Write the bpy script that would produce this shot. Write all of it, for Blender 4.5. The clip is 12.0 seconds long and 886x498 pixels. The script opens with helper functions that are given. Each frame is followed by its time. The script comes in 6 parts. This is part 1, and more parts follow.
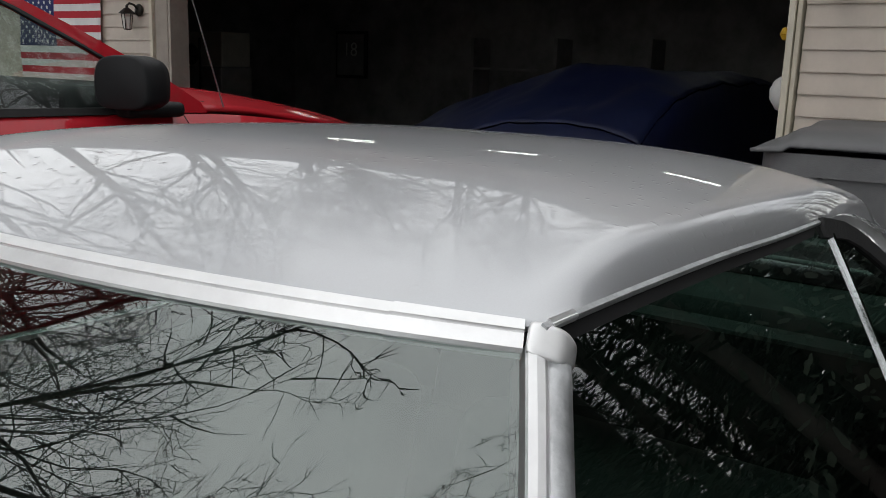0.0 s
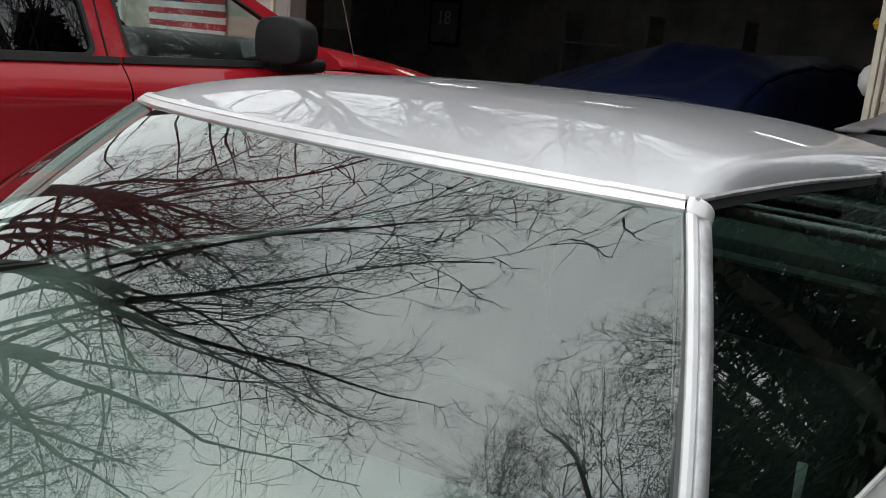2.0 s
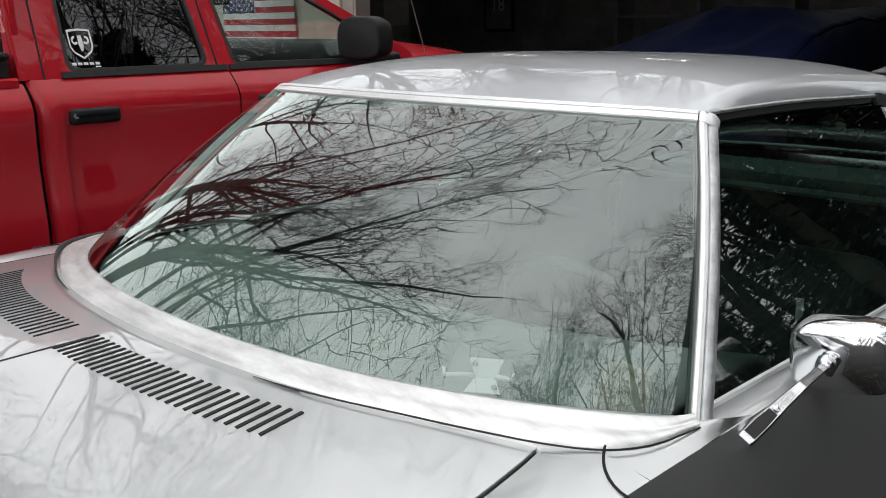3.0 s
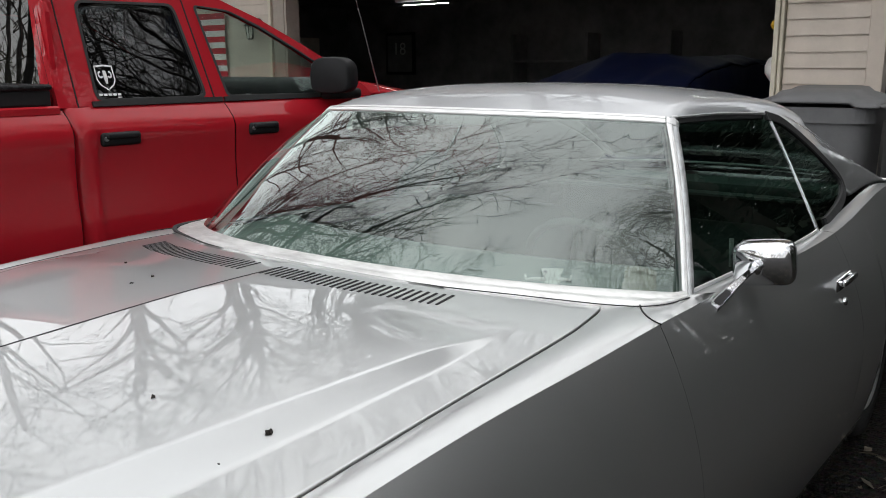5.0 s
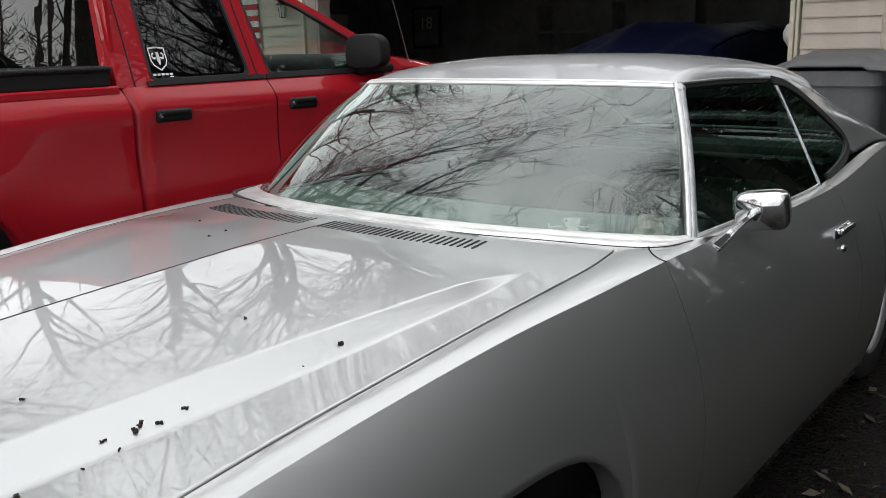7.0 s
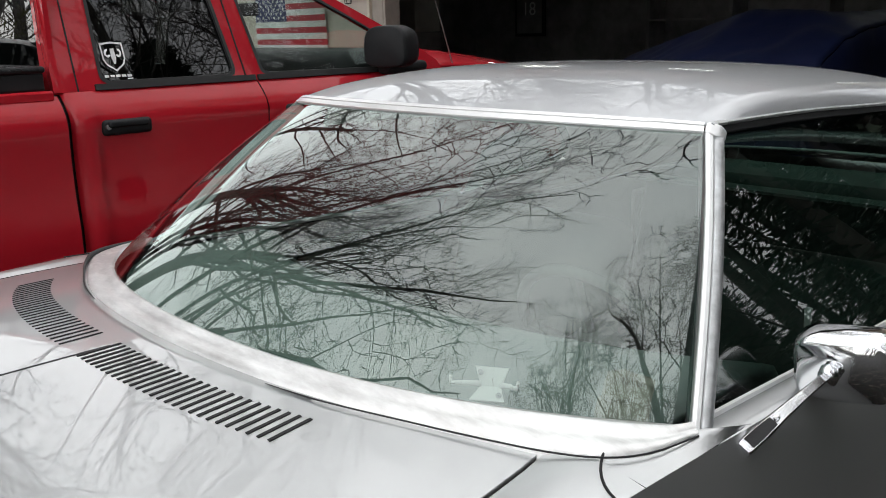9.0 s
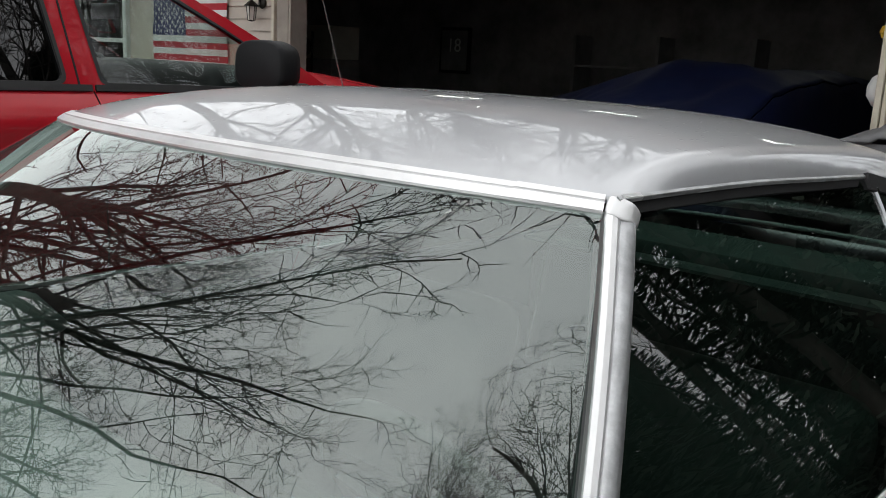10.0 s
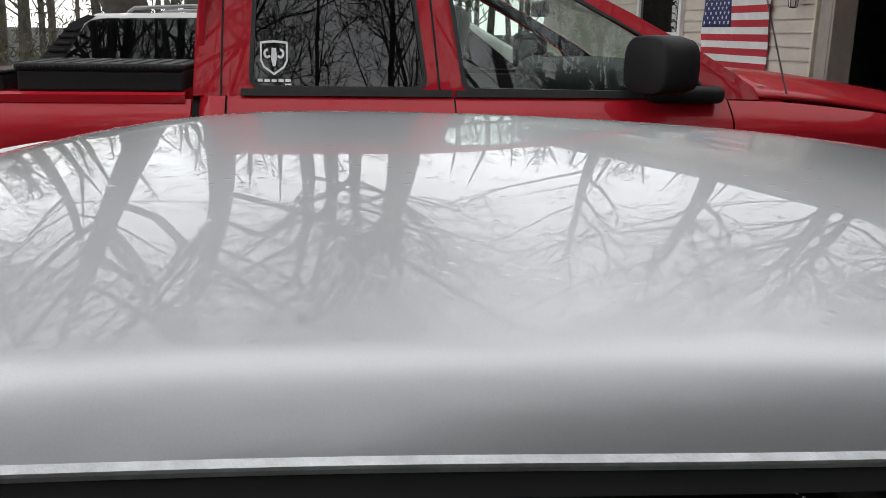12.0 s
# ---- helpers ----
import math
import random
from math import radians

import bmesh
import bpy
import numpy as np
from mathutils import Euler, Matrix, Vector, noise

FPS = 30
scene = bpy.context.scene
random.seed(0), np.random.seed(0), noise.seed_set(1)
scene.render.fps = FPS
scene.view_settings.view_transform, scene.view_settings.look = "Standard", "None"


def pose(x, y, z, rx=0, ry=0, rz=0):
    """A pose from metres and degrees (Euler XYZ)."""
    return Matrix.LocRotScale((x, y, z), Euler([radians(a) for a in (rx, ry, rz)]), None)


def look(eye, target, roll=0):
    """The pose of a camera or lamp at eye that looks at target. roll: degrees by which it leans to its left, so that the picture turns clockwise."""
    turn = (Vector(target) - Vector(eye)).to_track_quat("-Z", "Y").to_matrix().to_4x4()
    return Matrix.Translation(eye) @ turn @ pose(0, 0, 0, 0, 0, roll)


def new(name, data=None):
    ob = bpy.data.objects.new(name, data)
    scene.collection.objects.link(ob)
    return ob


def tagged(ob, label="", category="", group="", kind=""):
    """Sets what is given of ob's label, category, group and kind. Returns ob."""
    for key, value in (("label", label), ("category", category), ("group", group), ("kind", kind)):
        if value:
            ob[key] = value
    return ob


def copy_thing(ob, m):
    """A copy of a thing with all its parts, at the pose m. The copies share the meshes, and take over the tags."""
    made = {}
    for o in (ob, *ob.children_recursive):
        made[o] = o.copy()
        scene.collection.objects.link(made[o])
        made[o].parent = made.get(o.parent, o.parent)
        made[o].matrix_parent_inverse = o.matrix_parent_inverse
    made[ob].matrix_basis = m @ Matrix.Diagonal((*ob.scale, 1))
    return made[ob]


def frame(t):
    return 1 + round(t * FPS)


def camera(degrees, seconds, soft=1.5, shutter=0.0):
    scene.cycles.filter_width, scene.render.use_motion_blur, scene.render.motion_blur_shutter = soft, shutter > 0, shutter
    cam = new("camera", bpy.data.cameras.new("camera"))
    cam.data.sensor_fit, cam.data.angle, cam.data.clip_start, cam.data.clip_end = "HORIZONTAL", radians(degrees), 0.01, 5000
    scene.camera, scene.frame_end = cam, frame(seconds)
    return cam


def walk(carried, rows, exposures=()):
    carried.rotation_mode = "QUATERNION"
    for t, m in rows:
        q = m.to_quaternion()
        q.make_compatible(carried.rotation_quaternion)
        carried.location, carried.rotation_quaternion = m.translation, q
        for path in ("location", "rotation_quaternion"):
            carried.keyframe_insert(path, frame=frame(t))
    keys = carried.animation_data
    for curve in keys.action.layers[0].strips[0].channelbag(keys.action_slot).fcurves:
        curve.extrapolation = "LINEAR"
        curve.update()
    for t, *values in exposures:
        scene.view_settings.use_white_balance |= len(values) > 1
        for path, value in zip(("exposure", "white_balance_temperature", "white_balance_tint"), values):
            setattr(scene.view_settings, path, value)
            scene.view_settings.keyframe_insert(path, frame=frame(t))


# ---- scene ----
cam = camera(53.5, 12.0, soft=0.9)
PATH = [
    (0, (0.873, 0.154, 1.485), (-0.269, 1.747, 1.083), 1.9),
    (0.5, (0.901, 0.139, 1.495), (-0.269, 1.712, 1.103), 2.3),
    (1, (0.934, 0.133, 1.478), (-0.337, 1.608, 1.025), 4.3),
    (1.5, (1.020, -0.044, 1.501), (-0.337, 1.342, 1.013), 3.5),
    (2, (1.028, -0.305, 1.480), (-0.222, 1.182, 1.005), 4.7),
    (2.5, (1.131, -0.480, 1.449), (-0.125, 1.009, 0.996), 3.6),
    (3, (1.309, -0.681, 1.466), (-0.052, 0.696, 0.965), -0.7),
    (3.2, (1.337, -0.747, 1.475), (-0.026, 0.621, 0.960), -1.8),
    (4.8, (1.446, -1.408, 1.445), (0.273, 0.161, 1.041), 0.5),
    (5, (1.486, -1.493, 1.448), (0.312, 0.073, 1.039), -0.2),
    (5.5, (1.486, -1.704, 1.443), (0.270, -0.174, 1.018), -1.6),
    (6, (1.475, -1.943, 1.416), (0.227, -0.450, 0.955), -1.2),
    (6.5, (1.551, -1.950, 1.435), (0.322, -0.446, 0.959), -0.8),
    (7, (1.652, -1.737, 1.457), (0.433, -0.221, 0.991), -1.6),
    (7.2, (1.674, -1.662, 1.464), (0.458, -0.141, 1.008), -1.5),
    (8.8, (1.386, -0.741, 1.486), (-0.005, 0.614, 1.006), -1.4),
    (9, (1.359, -0.673, 1.484), (-0.059, 0.651, 0.993), -1.4),
    (9.5, (1.145, -0.348, 1.466), (-0.119, 1.147, 1.054), 2.7),
    (10, (1.050, -0.107, 1.440), (-0.254, 1.352, 1.027), 3.0),
    (10.5, (1.020, 0.145, 1.501), (-0.538, 1.321, 1.066), -0.3),
    (11, (0.928, 0.431, 1.469), (-0.628, 1.613, 1.046), 0.93),
    (11.5, (0.877, 0.729, 1.482), (-0.907, 1.492, 0.998), -0.34),
    (12, (0.955, 1.005, 1.498), (-0.967, 1.273, 1.016), 1.0),
]
EXPOSURE = 0.0
walk(cam, [(t, look(eye, target, roll)) for t, eye, target, roll in PATH], exposures=[(0, EXPOSURE - 0.34), (0.5, EXPOSURE - 0.22), (1, EXPOSURE - 0.36), (1.5, EXPOSURE - 0.28), (2.5, EXPOSURE), (6.5, EXPOSURE), (9, EXPOSURE + 0.04), (10.5, EXPOSURE - 0.18), (11.1, EXPOSURE - 0.22), (11.6, EXPOSURE - 0.28), (12, EXPOSURE - 0.16)])

# ---- overcast daylight ----
SKY = 2.15
world = bpy.data.worlds.new("overcast_sky")
scene.world = world
world.use_nodes = True
wn, wl = world.node_tree.nodes, world.node_tree.links
wn.clear()
w_out = wn.new("ShaderNodeOutputWorld")
w_bg = wn.new("ShaderNodeBackground")
w_sky = wn.new("ShaderNodeTexSky")
w_sky.sky_type = "NISHITA"
w_sky.sun_disc = False
w_sky.sun_elevation = radians(50)
w_sky.sun_rotation = radians(200)
w_scale = wn.new("ShaderNodeMix")
w_scale.data_type = "RGBA"
w_scale.blend_type = "MULTIPLY"
w_scale.inputs[0].default_value = 1.0
w_scale.inputs[7].default_value = (0.1, 0.1, 0.1, 1)
w_mix = wn.new("ShaderNodeMix")
w_mix.data_type = "RGBA"
w_mix.inputs[0].default_value = 0.86
w_coord = wn.new("ShaderNodeTexCoord")
w_noise = wn.new("ShaderNodeTexNoise")
w_noise.inputs["Scale"].default_value = 2.0
w_noise.inputs["Detail"].default_value = 6
w_noise.inputs["Roughness"].default_value = 0.55
w_ramp = wn.new("ShaderNodeValToRGB")
w_ramp.color_ramp.elements[0].position = 0.33
w_ramp.color_ramp.elements[0].color = (0.80, 0.81, 0.82, 1)
w_ramp.color_ramp.elements[1].position = 0.66
w_ramp.color_ramp.elements[1].color = (1.0, 1.0, 0.985, 1)
wl.new(w_coord.outputs["Generated"], w_noise.inputs["Vector"])
wl.new(w_noise.outputs["Fac"], w_ramp.inputs["Fac"])
wl.new(w_sky.outputs["Color"], w_scale.inputs[6])
wl.new(w_scale.outputs[2], w_mix.inputs[6])
wl.new(w_ramp.outputs["Color"], w_mix.inputs[7])
wl.new(w_mix.outputs[2], w_bg.inputs["Color"])
w_bg.inputs["Strength"].default_value = SKY
wl.new(w_bg.outputs["Background"], w_out.inputs["Surface"])

sun_data = bpy.data.lights.new("sun", "SUN")
sun_data.energy = 0.35
sun_data.angle = radians(150)
sun_data.color = (1.0, 0.97, 0.92)
sun = new("sun", sun_data)
sun.matrix_world = look((0, 0, 30), (8, 16, 0))


# ---- materials ----
def material(name, color, rough=0.5, metal=0.0, coat=0.0, coat_rough=0.03, vary=0.12, scale=8.0, bump=0.0, bump_scale=60.0,
             dark=None, spec=0.5, sheen_ior=1.5, stretch=None):
    """A procedural surface: colour varied at two scales, roughness and a fine relief."""
    m = bpy.data.materials.new(name)
    m.use_nodes = True
    n, l = m.node_tree.nodes, m.node_tree.links
    b = n["Principled BSDF"]
    b.inputs["Metallic"].default_value = metal
    b.inputs["Roughness"].default_value = rough
    b.inputs["IOR"].default_value = sheen_ior
    b.inputs["Specular IOR Level"].default_value = spec
    b.inputs["Coat Weight"].default_value = coat
    b.inputs["Coat Roughness"].default_value = coat_rough
    co = n.new("ShaderNodeTexCoord")
    big = n.new("ShaderNodeTexNoise")
    big.inputs["Scale"].default_value = scale
    big.inputs["Detail"].default_value = 8
    big.inputs["Roughness"].default_value = 0.65
    if stretch:
        mp = n.new("ShaderNodeMapping")
        mp.inputs["Scale"].default_value = stretch
        l.new(co.outputs["Object"], mp.inputs["Vector"])
        l.new(mp.outputs["Vector"], big.inputs["Vector"])
    else:
        l.new(co.outputs["Object"], big.inputs["Vector"])
    ramp = n.new("ShaderNodeValToRGB")
    lo = dark or tuple(c * (1 - 1.6 * vary) for c in color)
    hi = tuple(min(1, c * (1 + vary)) for c in color)
    ramp.color_ramp.elements[0].position, ramp.color_ramp.elements[1].position = 0.3, 0.7
    ramp.color_ramp.elements[0].color, ramp.color_ramp.elements[1].color = (*lo, 1), (*hi, 1)
    l.new(big.outputs["Fac"], ramp.inputs["Fac"])
    l.new(ramp.outputs["Color"], b.inputs["Base Color"])
    rr = n.new("ShaderNodeMapRange")
    rr.inputs["To Min"].default_value, rr.inputs["To Max"].default_value = max(0.02, rough * 0.8), min(1, rough * 1.2)
    l.new(big.outputs["Fac"], rr.inputs["Value"])
    l.new(rr.outputs["Result"], b.inputs["Roughness"])
    if bump:
        fine = n.new("ShaderNodeTexNoise")
        fine.inputs["Scale"].default_value = bump_scale
        fine.inputs["Detail"].default_value = 5
        l.new(co.outputs["Object"], fine.inputs["Vector"])
        bp = n.new("ShaderNodeBump")
        bp.inputs["Strength"].default_value = bump
        bp.inputs["Distance"].default_value = 0.01
        l.new(fine.outputs["Fac"], bp.inputs["Height"])
        l.new(bp.outputs["Normal"], b.inputs["Normal"])
    return m


def paint(name, color, metal, rough, coat, wave=0.006, dust=0.06, dust_color=(0.5, 0.49, 0.47), coat_rough=0.008, flake=0.05, coat_ior=1.7, speckle=0.0, spec=0.5):
    """Car paint: a flake base under a clear coat with slight waviness, dust and faint speckles."""
    m = bpy.data.materials.new(name)
    m.use_nodes = True
    n, l = m.node_tree.nodes, m.node_tree.links
    b = n["Principled BSDF"]
    b.inputs["Metallic"].default_value = metal
    b.inputs["Roughness"].default_value = rough
    b.inputs["Coat Weight"].default_value = coat
    b.inputs["Coat IOR"].default_value = coat_ior
    b.inputs["Specular IOR Level"].default_value = spec
    co = n.new("ShaderNodeTexCoord")
    big = n.new("ShaderNodeTexNoise")
    big.inputs["Scale"].default_value = 2.3
    big.inputs["Detail"].default_value = 9
    big.inputs["Roughness"].default_value = 0.7
    speck = n.new("ShaderNodeTexNoise")
    speck.inputs["Scale"].default_value = 900
    speck.inputs["Detail"].default_value = 2
    for node in (big, speck):
        l.new(co.outputs["Object"], node.inputs["Vector"])
    fl = n.new("ShaderNodeValToRGB")
    fl.color_ramp.elements[0].color = (*[c * (1 - flake * 2) for c in color], 1)
    fl.color_ramp.elements[1].color = (*[min(1, c * (1 + flake)) for c in color], 1)
    l.new(speck.outputs["Fac"], fl.inputs["Fac"])
    dm = n.new("ShaderNodeMapRange")
    dm.inputs["From Min"].default_value, dm.inputs["From Max"].default_value = 0.45, 0.75
    dm.inputs["To Max"].default_value = dust * 3
    l.new(big.outputs["Fac"], dm.inputs["Value"])
    mix = n.new("ShaderNodeMix")
    mix.data_type = "RGBA"
    mix.inputs[7].default_value = (*dust_color, 1)
    l.new(dm.outputs["Result"], mix.inputs[0])
    l.new(fl.outputs["Color"], mix.inputs[6])
    l.new(mix.outputs[2], b.inputs["Base Color"])
    cr = n.new("ShaderNodeMapRange")
    cr.inputs["From Min"].default_value, cr.inputs["From Max"].default_value = 0.35, 0.8
    cr.inputs["To Min"].default_value, cr.inputs["To Max"].default_value = coat_rough, coat_rough + 0.018
    l.new(big.outputs["Fac"], cr.inputs["Value"])
    l.new(cr.outputs["Result"], b.inputs["Coat Roughness"])
    wv = n.new("ShaderNodeTexNoise")
    wv.inputs["Scale"].default_value = 5.0
    wv.inputs["Detail"].default_value = 1
    l.new(co.outputs["Object"], wv.inputs["Vector"])
    bp = n.new("ShaderNodeBump")
    bp.inputs["Strength"].default_value = wave
    bp.inputs["Distance"].default_value = 0.05
    l.new(wv.outputs["Fac"], bp.inputs["Height"])
    l.new(bp.outputs["Normal"], b.inputs["Coat Normal"])
    if speckle:
        # dried droplets and scuffs in the clear coat
        dots = n.new("ShaderNodeTexVoronoi")
        dots.inputs["Scale"].default_value = 55
        dots.inputs["Randomness"].default_value = 1.0
        l.new(co.outputs["Object"], dots.inputs["Vector"])
        dr = n.new("ShaderNodeMapRange")
        dr.inputs["From Min"].default_value, dr.inputs["From Max"].default_value = 0.02, 0.22
        dr.inputs["To Min"].default_value, dr.inputs["To Max"].default_value = 1.0, 0.0
        l.new(dots.outputs["Distance"], dr.inputs["Value"])
        gate = n.new("ShaderNodeMath")
        gate.operation = "MULTIPLY"
        l.new(dr.outputs["Result"], gate.inputs[0])
        l.new(dm.outputs["Result"], gate.inputs[1])
        b2 = n.new("ShaderNodeBump")
        b2.inputs["Strength"].default_value = speckle
        b2.inputs["Distance"].default_value = 0.004
        l.new(gate.outputs["Value"], b2.inputs["Height"])
        l.new(bp.outputs["Normal"], b2.inputs["Normal"])
        l.new(b2.outputs["Normal"], b.inputs["Coat Normal"])
    return m


def glass(name, tint, ior=1.5, rough=0.0, sheen=(1, 1, 1)):
    """A thin pane: tinted see-through with a mirror gloss that grows towards grazing."""
    m = bpy.data.materials.new(name)
    m.use_nodes = True
    n, l = m.node_tree.nodes, m.node_tree.links
    n.remove(n["Principled BSDF"])
    tr = n.new("ShaderNodeBsdfTransparent")
    tr.inputs["Color"].default_value = (*tint, 1)
    gl = n.new("ShaderNodeBsdfGlossy")
    gl.inputs["Roughness"].default_value = rough
    # gloss by Schlick's rule, alike from both sides of the pane
    f0 = ((ior - 1) / (ior + 1)) ** 2
    lw = n.new("ShaderNodeLayerWeight")
    lw.inputs["Blend"].default_value = 0.5
    p5 = n.new("ShaderNodeMath")
    p5.operation = "POWER"
    p5.inputs[1].default_value = 5.0
    l.new(lw.outputs["Facing"], p5.inputs[0])
    fr = n.new("ShaderNodeMapRange")
    fr.inputs["To Min"].default_value, fr.inputs["To Max"].default_value = f0, 1.0
    l.new(p5.outputs["Value"], fr.inputs["Value"])
    gl.inputs["Color"].default_value = (*sheen, 1)
    co = n.new("ShaderNodeTexCoord")
    nz = n.new("ShaderNodeTexNoise")
    nz.inputs["Scale"].default_value = 4.0
    nz.inputs["Detail"].default_value = 1
    l.new(co.outputs["Object"], nz.inputs["Vector"])
    bp = n.new("ShaderNodeBump")
    bp.inputs["Strength"].default_value = 0.012
    bp.inputs["Distance"].default_value = 0.05
    l.new(nz.outputs["Fac"], bp.inputs["Height"])
    l.new(bp.outputs["Normal"], gl.inputs["Normal"])
    mx = n.new("ShaderNodeMixShader")
    l.new(fr.outputs["Result"], mx.inputs[0])
    l.new(tr.outputs["BSDF"], mx.inputs[1])
    l.new(gl.outputs["BSDF"], mx.inputs[2])
    l.new(mx.outputs["Shader"], n["Material Output"].inputs["Surface"])
    return m


def glow(name, color, strength):
    m = bpy.data.materials.new(name)
    m.use_nodes = True
    n, l = m.node_tree.nodes, m.node_tree.links
    n.remove(n["Principled BSDF"])
    e = n.new("ShaderNodeEmission")
    e.inputs["Color"].default_value = (*color, 1)
    e.inputs["Strength"].default_value = strength
    l.new(e.outputs["Emission"], n["Material Output"].inputs["Surface"])
    return m


M_SILVER = paint("silver_paint", (0.56, 0.57, 0.573), 0.88, 0.39, 1.0, wave=0.004, dust=0.05, speckle=0.25, coat_ior=1.6, coat_rough=0.004)
M_ROOFPAINT = paint("dusty_silver_roof_paint", (0.525, 0.535, 0.555), 0.60, 0.38, 0.8, dust=0.13, speckle=1.0, coat_ior=1.45, coat_rough=0.003, wave=0.004)
M_RED = paint("red_paint", (0.43, 0.010, 0.020), 0.0, 0.5, 0.75, spec=0.08, dust=0.012, dust_color=(0.4, 0.1, 0.1), flake=0.02, coat_ior=1.42)
M_WHITEPAINT = paint("white_paint", (0.75, 0.75, 0.74), 0.0, 0.4, 0.8, dust=0.03)
M_CHROME = material("chrome", (0.85, 0.86, 0.88), 0.06, 1.0, vary=0.03, scale=30, bump=0.02, bump_scale=25)
M_BRIGHT = material("brushed_aluminium_trim", (0.86, 0.86, 0.86), 0.38, 0.85, vary=0.05, scale=14, bump=0.04, bump_scale=60)
M_COWLTRIM = material("weathered_bright_moulding", (0.86, 0.86, 0.85), 0.40, 0.9, vary=0.10, scale=10, bump=0.05, bump_scale=45, dark=(0.60, 0.59, 0.58), stretch=(0.8, 2.5, 2.5))
M_DULLTRIM = material("weathered_trim", (0.55, 0.56, 0.57), 0.42, 0.8, vary=0.22, scale=22, bump=0.1, bump_scale=140)
M_RUBBER = material("black_rubber", (0.02, 0.02, 0.021), 0.6, vary=0.2, scale=30, bump=0.1, bump_scale=200)
M_PLASTIC = material("textured_black_plastic", (0.016, 0.0165, 0.018), 0.55, spec=0.25, vary=0.12, scale=25, bump=0.12, bump_scale=420)
# near black, for undersides and for the shade in slots, gaps and recesses
M_DARK = material("dark_underside_and_gaps", (0.012, 0.012, 0.013), 0.85, vary=0.3, scale=6)
M_GLASS = glass("green_tint_windshield", (0.67, 0.76, 0.72), 2.4, sheen=(0.93, 1.0, 0.97))
M_SIDEGLASS = glass("green_tint_side_glass", (0.22, 0.30, 0.27), 1.8)
M_TRUCKGLASS = glass("clear_truck_glass", (0.74, 0.82, 0.78), 1.7)
M_PRIVACY = glass("dark_privacy_glass", (0.05, 0.055, 0.06), 1.62)
M_DASH = material("pale_green_vinyl", (0.20, 0.25, 0.23), 0.55, vary=0.14, scale=9, bump=0.03, bump_scale=300)
M_SEAT = material("dark_green_vinyl", (0.05, 0.07, 0.06), 0.55, vary=0.2, scale=9, bump=0.03, bump_scale=260)
M_HEADLINER = material("pale_headliner", (0.58, 0.66, 0.61), 0.9, vary=0.1, scale=12, bump=0.2, bump_scale=400)
M_SIDING = material("beige_vinyl_siding", (0.56, 0.49, 0.42), 0.55, vary=0.07, scale=5, bump=0.12, bump_scale=120)
M_TRIMWOOD = material("cream_trim_board", (0.62, 0.57, 0.46), 0.55, vary=0.08, scale=7, bump=0.1, bump_scale=90)
M_POST = material("taupe_door_casing", (0.33, 0.29, 0.25), 0.6, vary=0.1, scale=8, bump=0.1, bump_scale=80)
M_GARAGE = material("dusty_garage_wall", (0.24, 0.235, 0.23), 0.9, vary=0.3, scale=2.0, bump=0.1, bump_scale=30)
M_CONCRETE = material("stained_concrete", (0.16, 0.155, 0.15), 0.85, vary=0.3, scale=1.2, bump=0.2, bump_scale=40)
M_ROOF = material("grey_asphalt_shingles", (0.12, 0.12, 0.125), 0.95, vary=0.3, scale=6, bump=0.4, bump_scale=60)
M_CREAM = material("cream_enamel", (0.5, 0.48, 0.42), 0.5, vary=0.1, scale=4)
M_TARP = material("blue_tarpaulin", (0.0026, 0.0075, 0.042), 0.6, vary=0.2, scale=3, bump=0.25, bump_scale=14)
M_BARK = material("grey_bark", (0.10, 0.088, 0.078), 0.95, vary=0.35, scale=4, bump=0.6, bump_scale=24)
M_NEEDLE = material("dark_evergreen", (0.055, 0.075, 0.050), 0.8, vary=0.4, scale=3)
M_BRUSH = material("winter_brush", (0.10, 0.10, 0.045), 0.9, vary=0.4, scale=2)
M_BIN = material("grey_bin_plastic", (0.13, 0.13, 0.133), 0.5, vary=0.14, scale=5, bump=0.12, bump_scale=160)
M_IRON = material("dark_bronze_iron", (0.03, 0.026, 0.022), 0.45, 0.6, vary=0.2, scale=20)
M_FROST = material("frosted_lamp_glass", (0.62, 0.60, 0.55), 0.25, vary=0.05, scale=10)
M_FLAGRED = material("red_flag_cloth", (0.46, 0.02, 0.035), 0.85, vary=0.12, scale=6, bump=0.2, bump_scale=500)
M_FLAGWHITE = material("white_flag_cloth", (0.72, 0.71, 0.70), 0.85, vary=0.08, scale=6, bump=0.2, bump_scale=500)
M_FLAGBLUE = material("blue_flag_cloth", (0.02, 0.03, 0.13), 0.85, vary=0.12, scale=6, bump=0.2, bump_scale=500)
M_WHITE = material("white_plastic", (0.72, 0.72, 0.70), 0.45, vary=0.05, scale=10)
M_DECAL = material("white_vinyl_decal", (0.80, 0.80, 0.80), 0.5, vary=0.03, scale=20)
M_BUD = material("dry_leaf_bits", (0.025, 0.02, 0.016), 0.9, vary=0.4, scale=40, bump=0.4, bump_scale=300)
M_YELLOW = material("yellow_plastic", (0.65, 0.40, 0.03), 0.5, vary=0.1, scale=10)
M_TUBE = glow("lit_tube", (0.95, 1.0, 0.93), 18.0)
M_PAPER = material("beige_paper", (0.34, 0.33, 0.28), 0.7, vary=0.1, scale=12, bump=0.1, bump_scale=40)
M_TYRE = material("tyre_rubber", (0.018, 0.018, 0.018), 0.75, vary=0.25, scale=12, bump=0.2, bump_scale=120)
M_STEEL = material("worn_steel", (0.35, 0.35, 0.36), 0.4, 0.9, vary=0.25, scale=10)


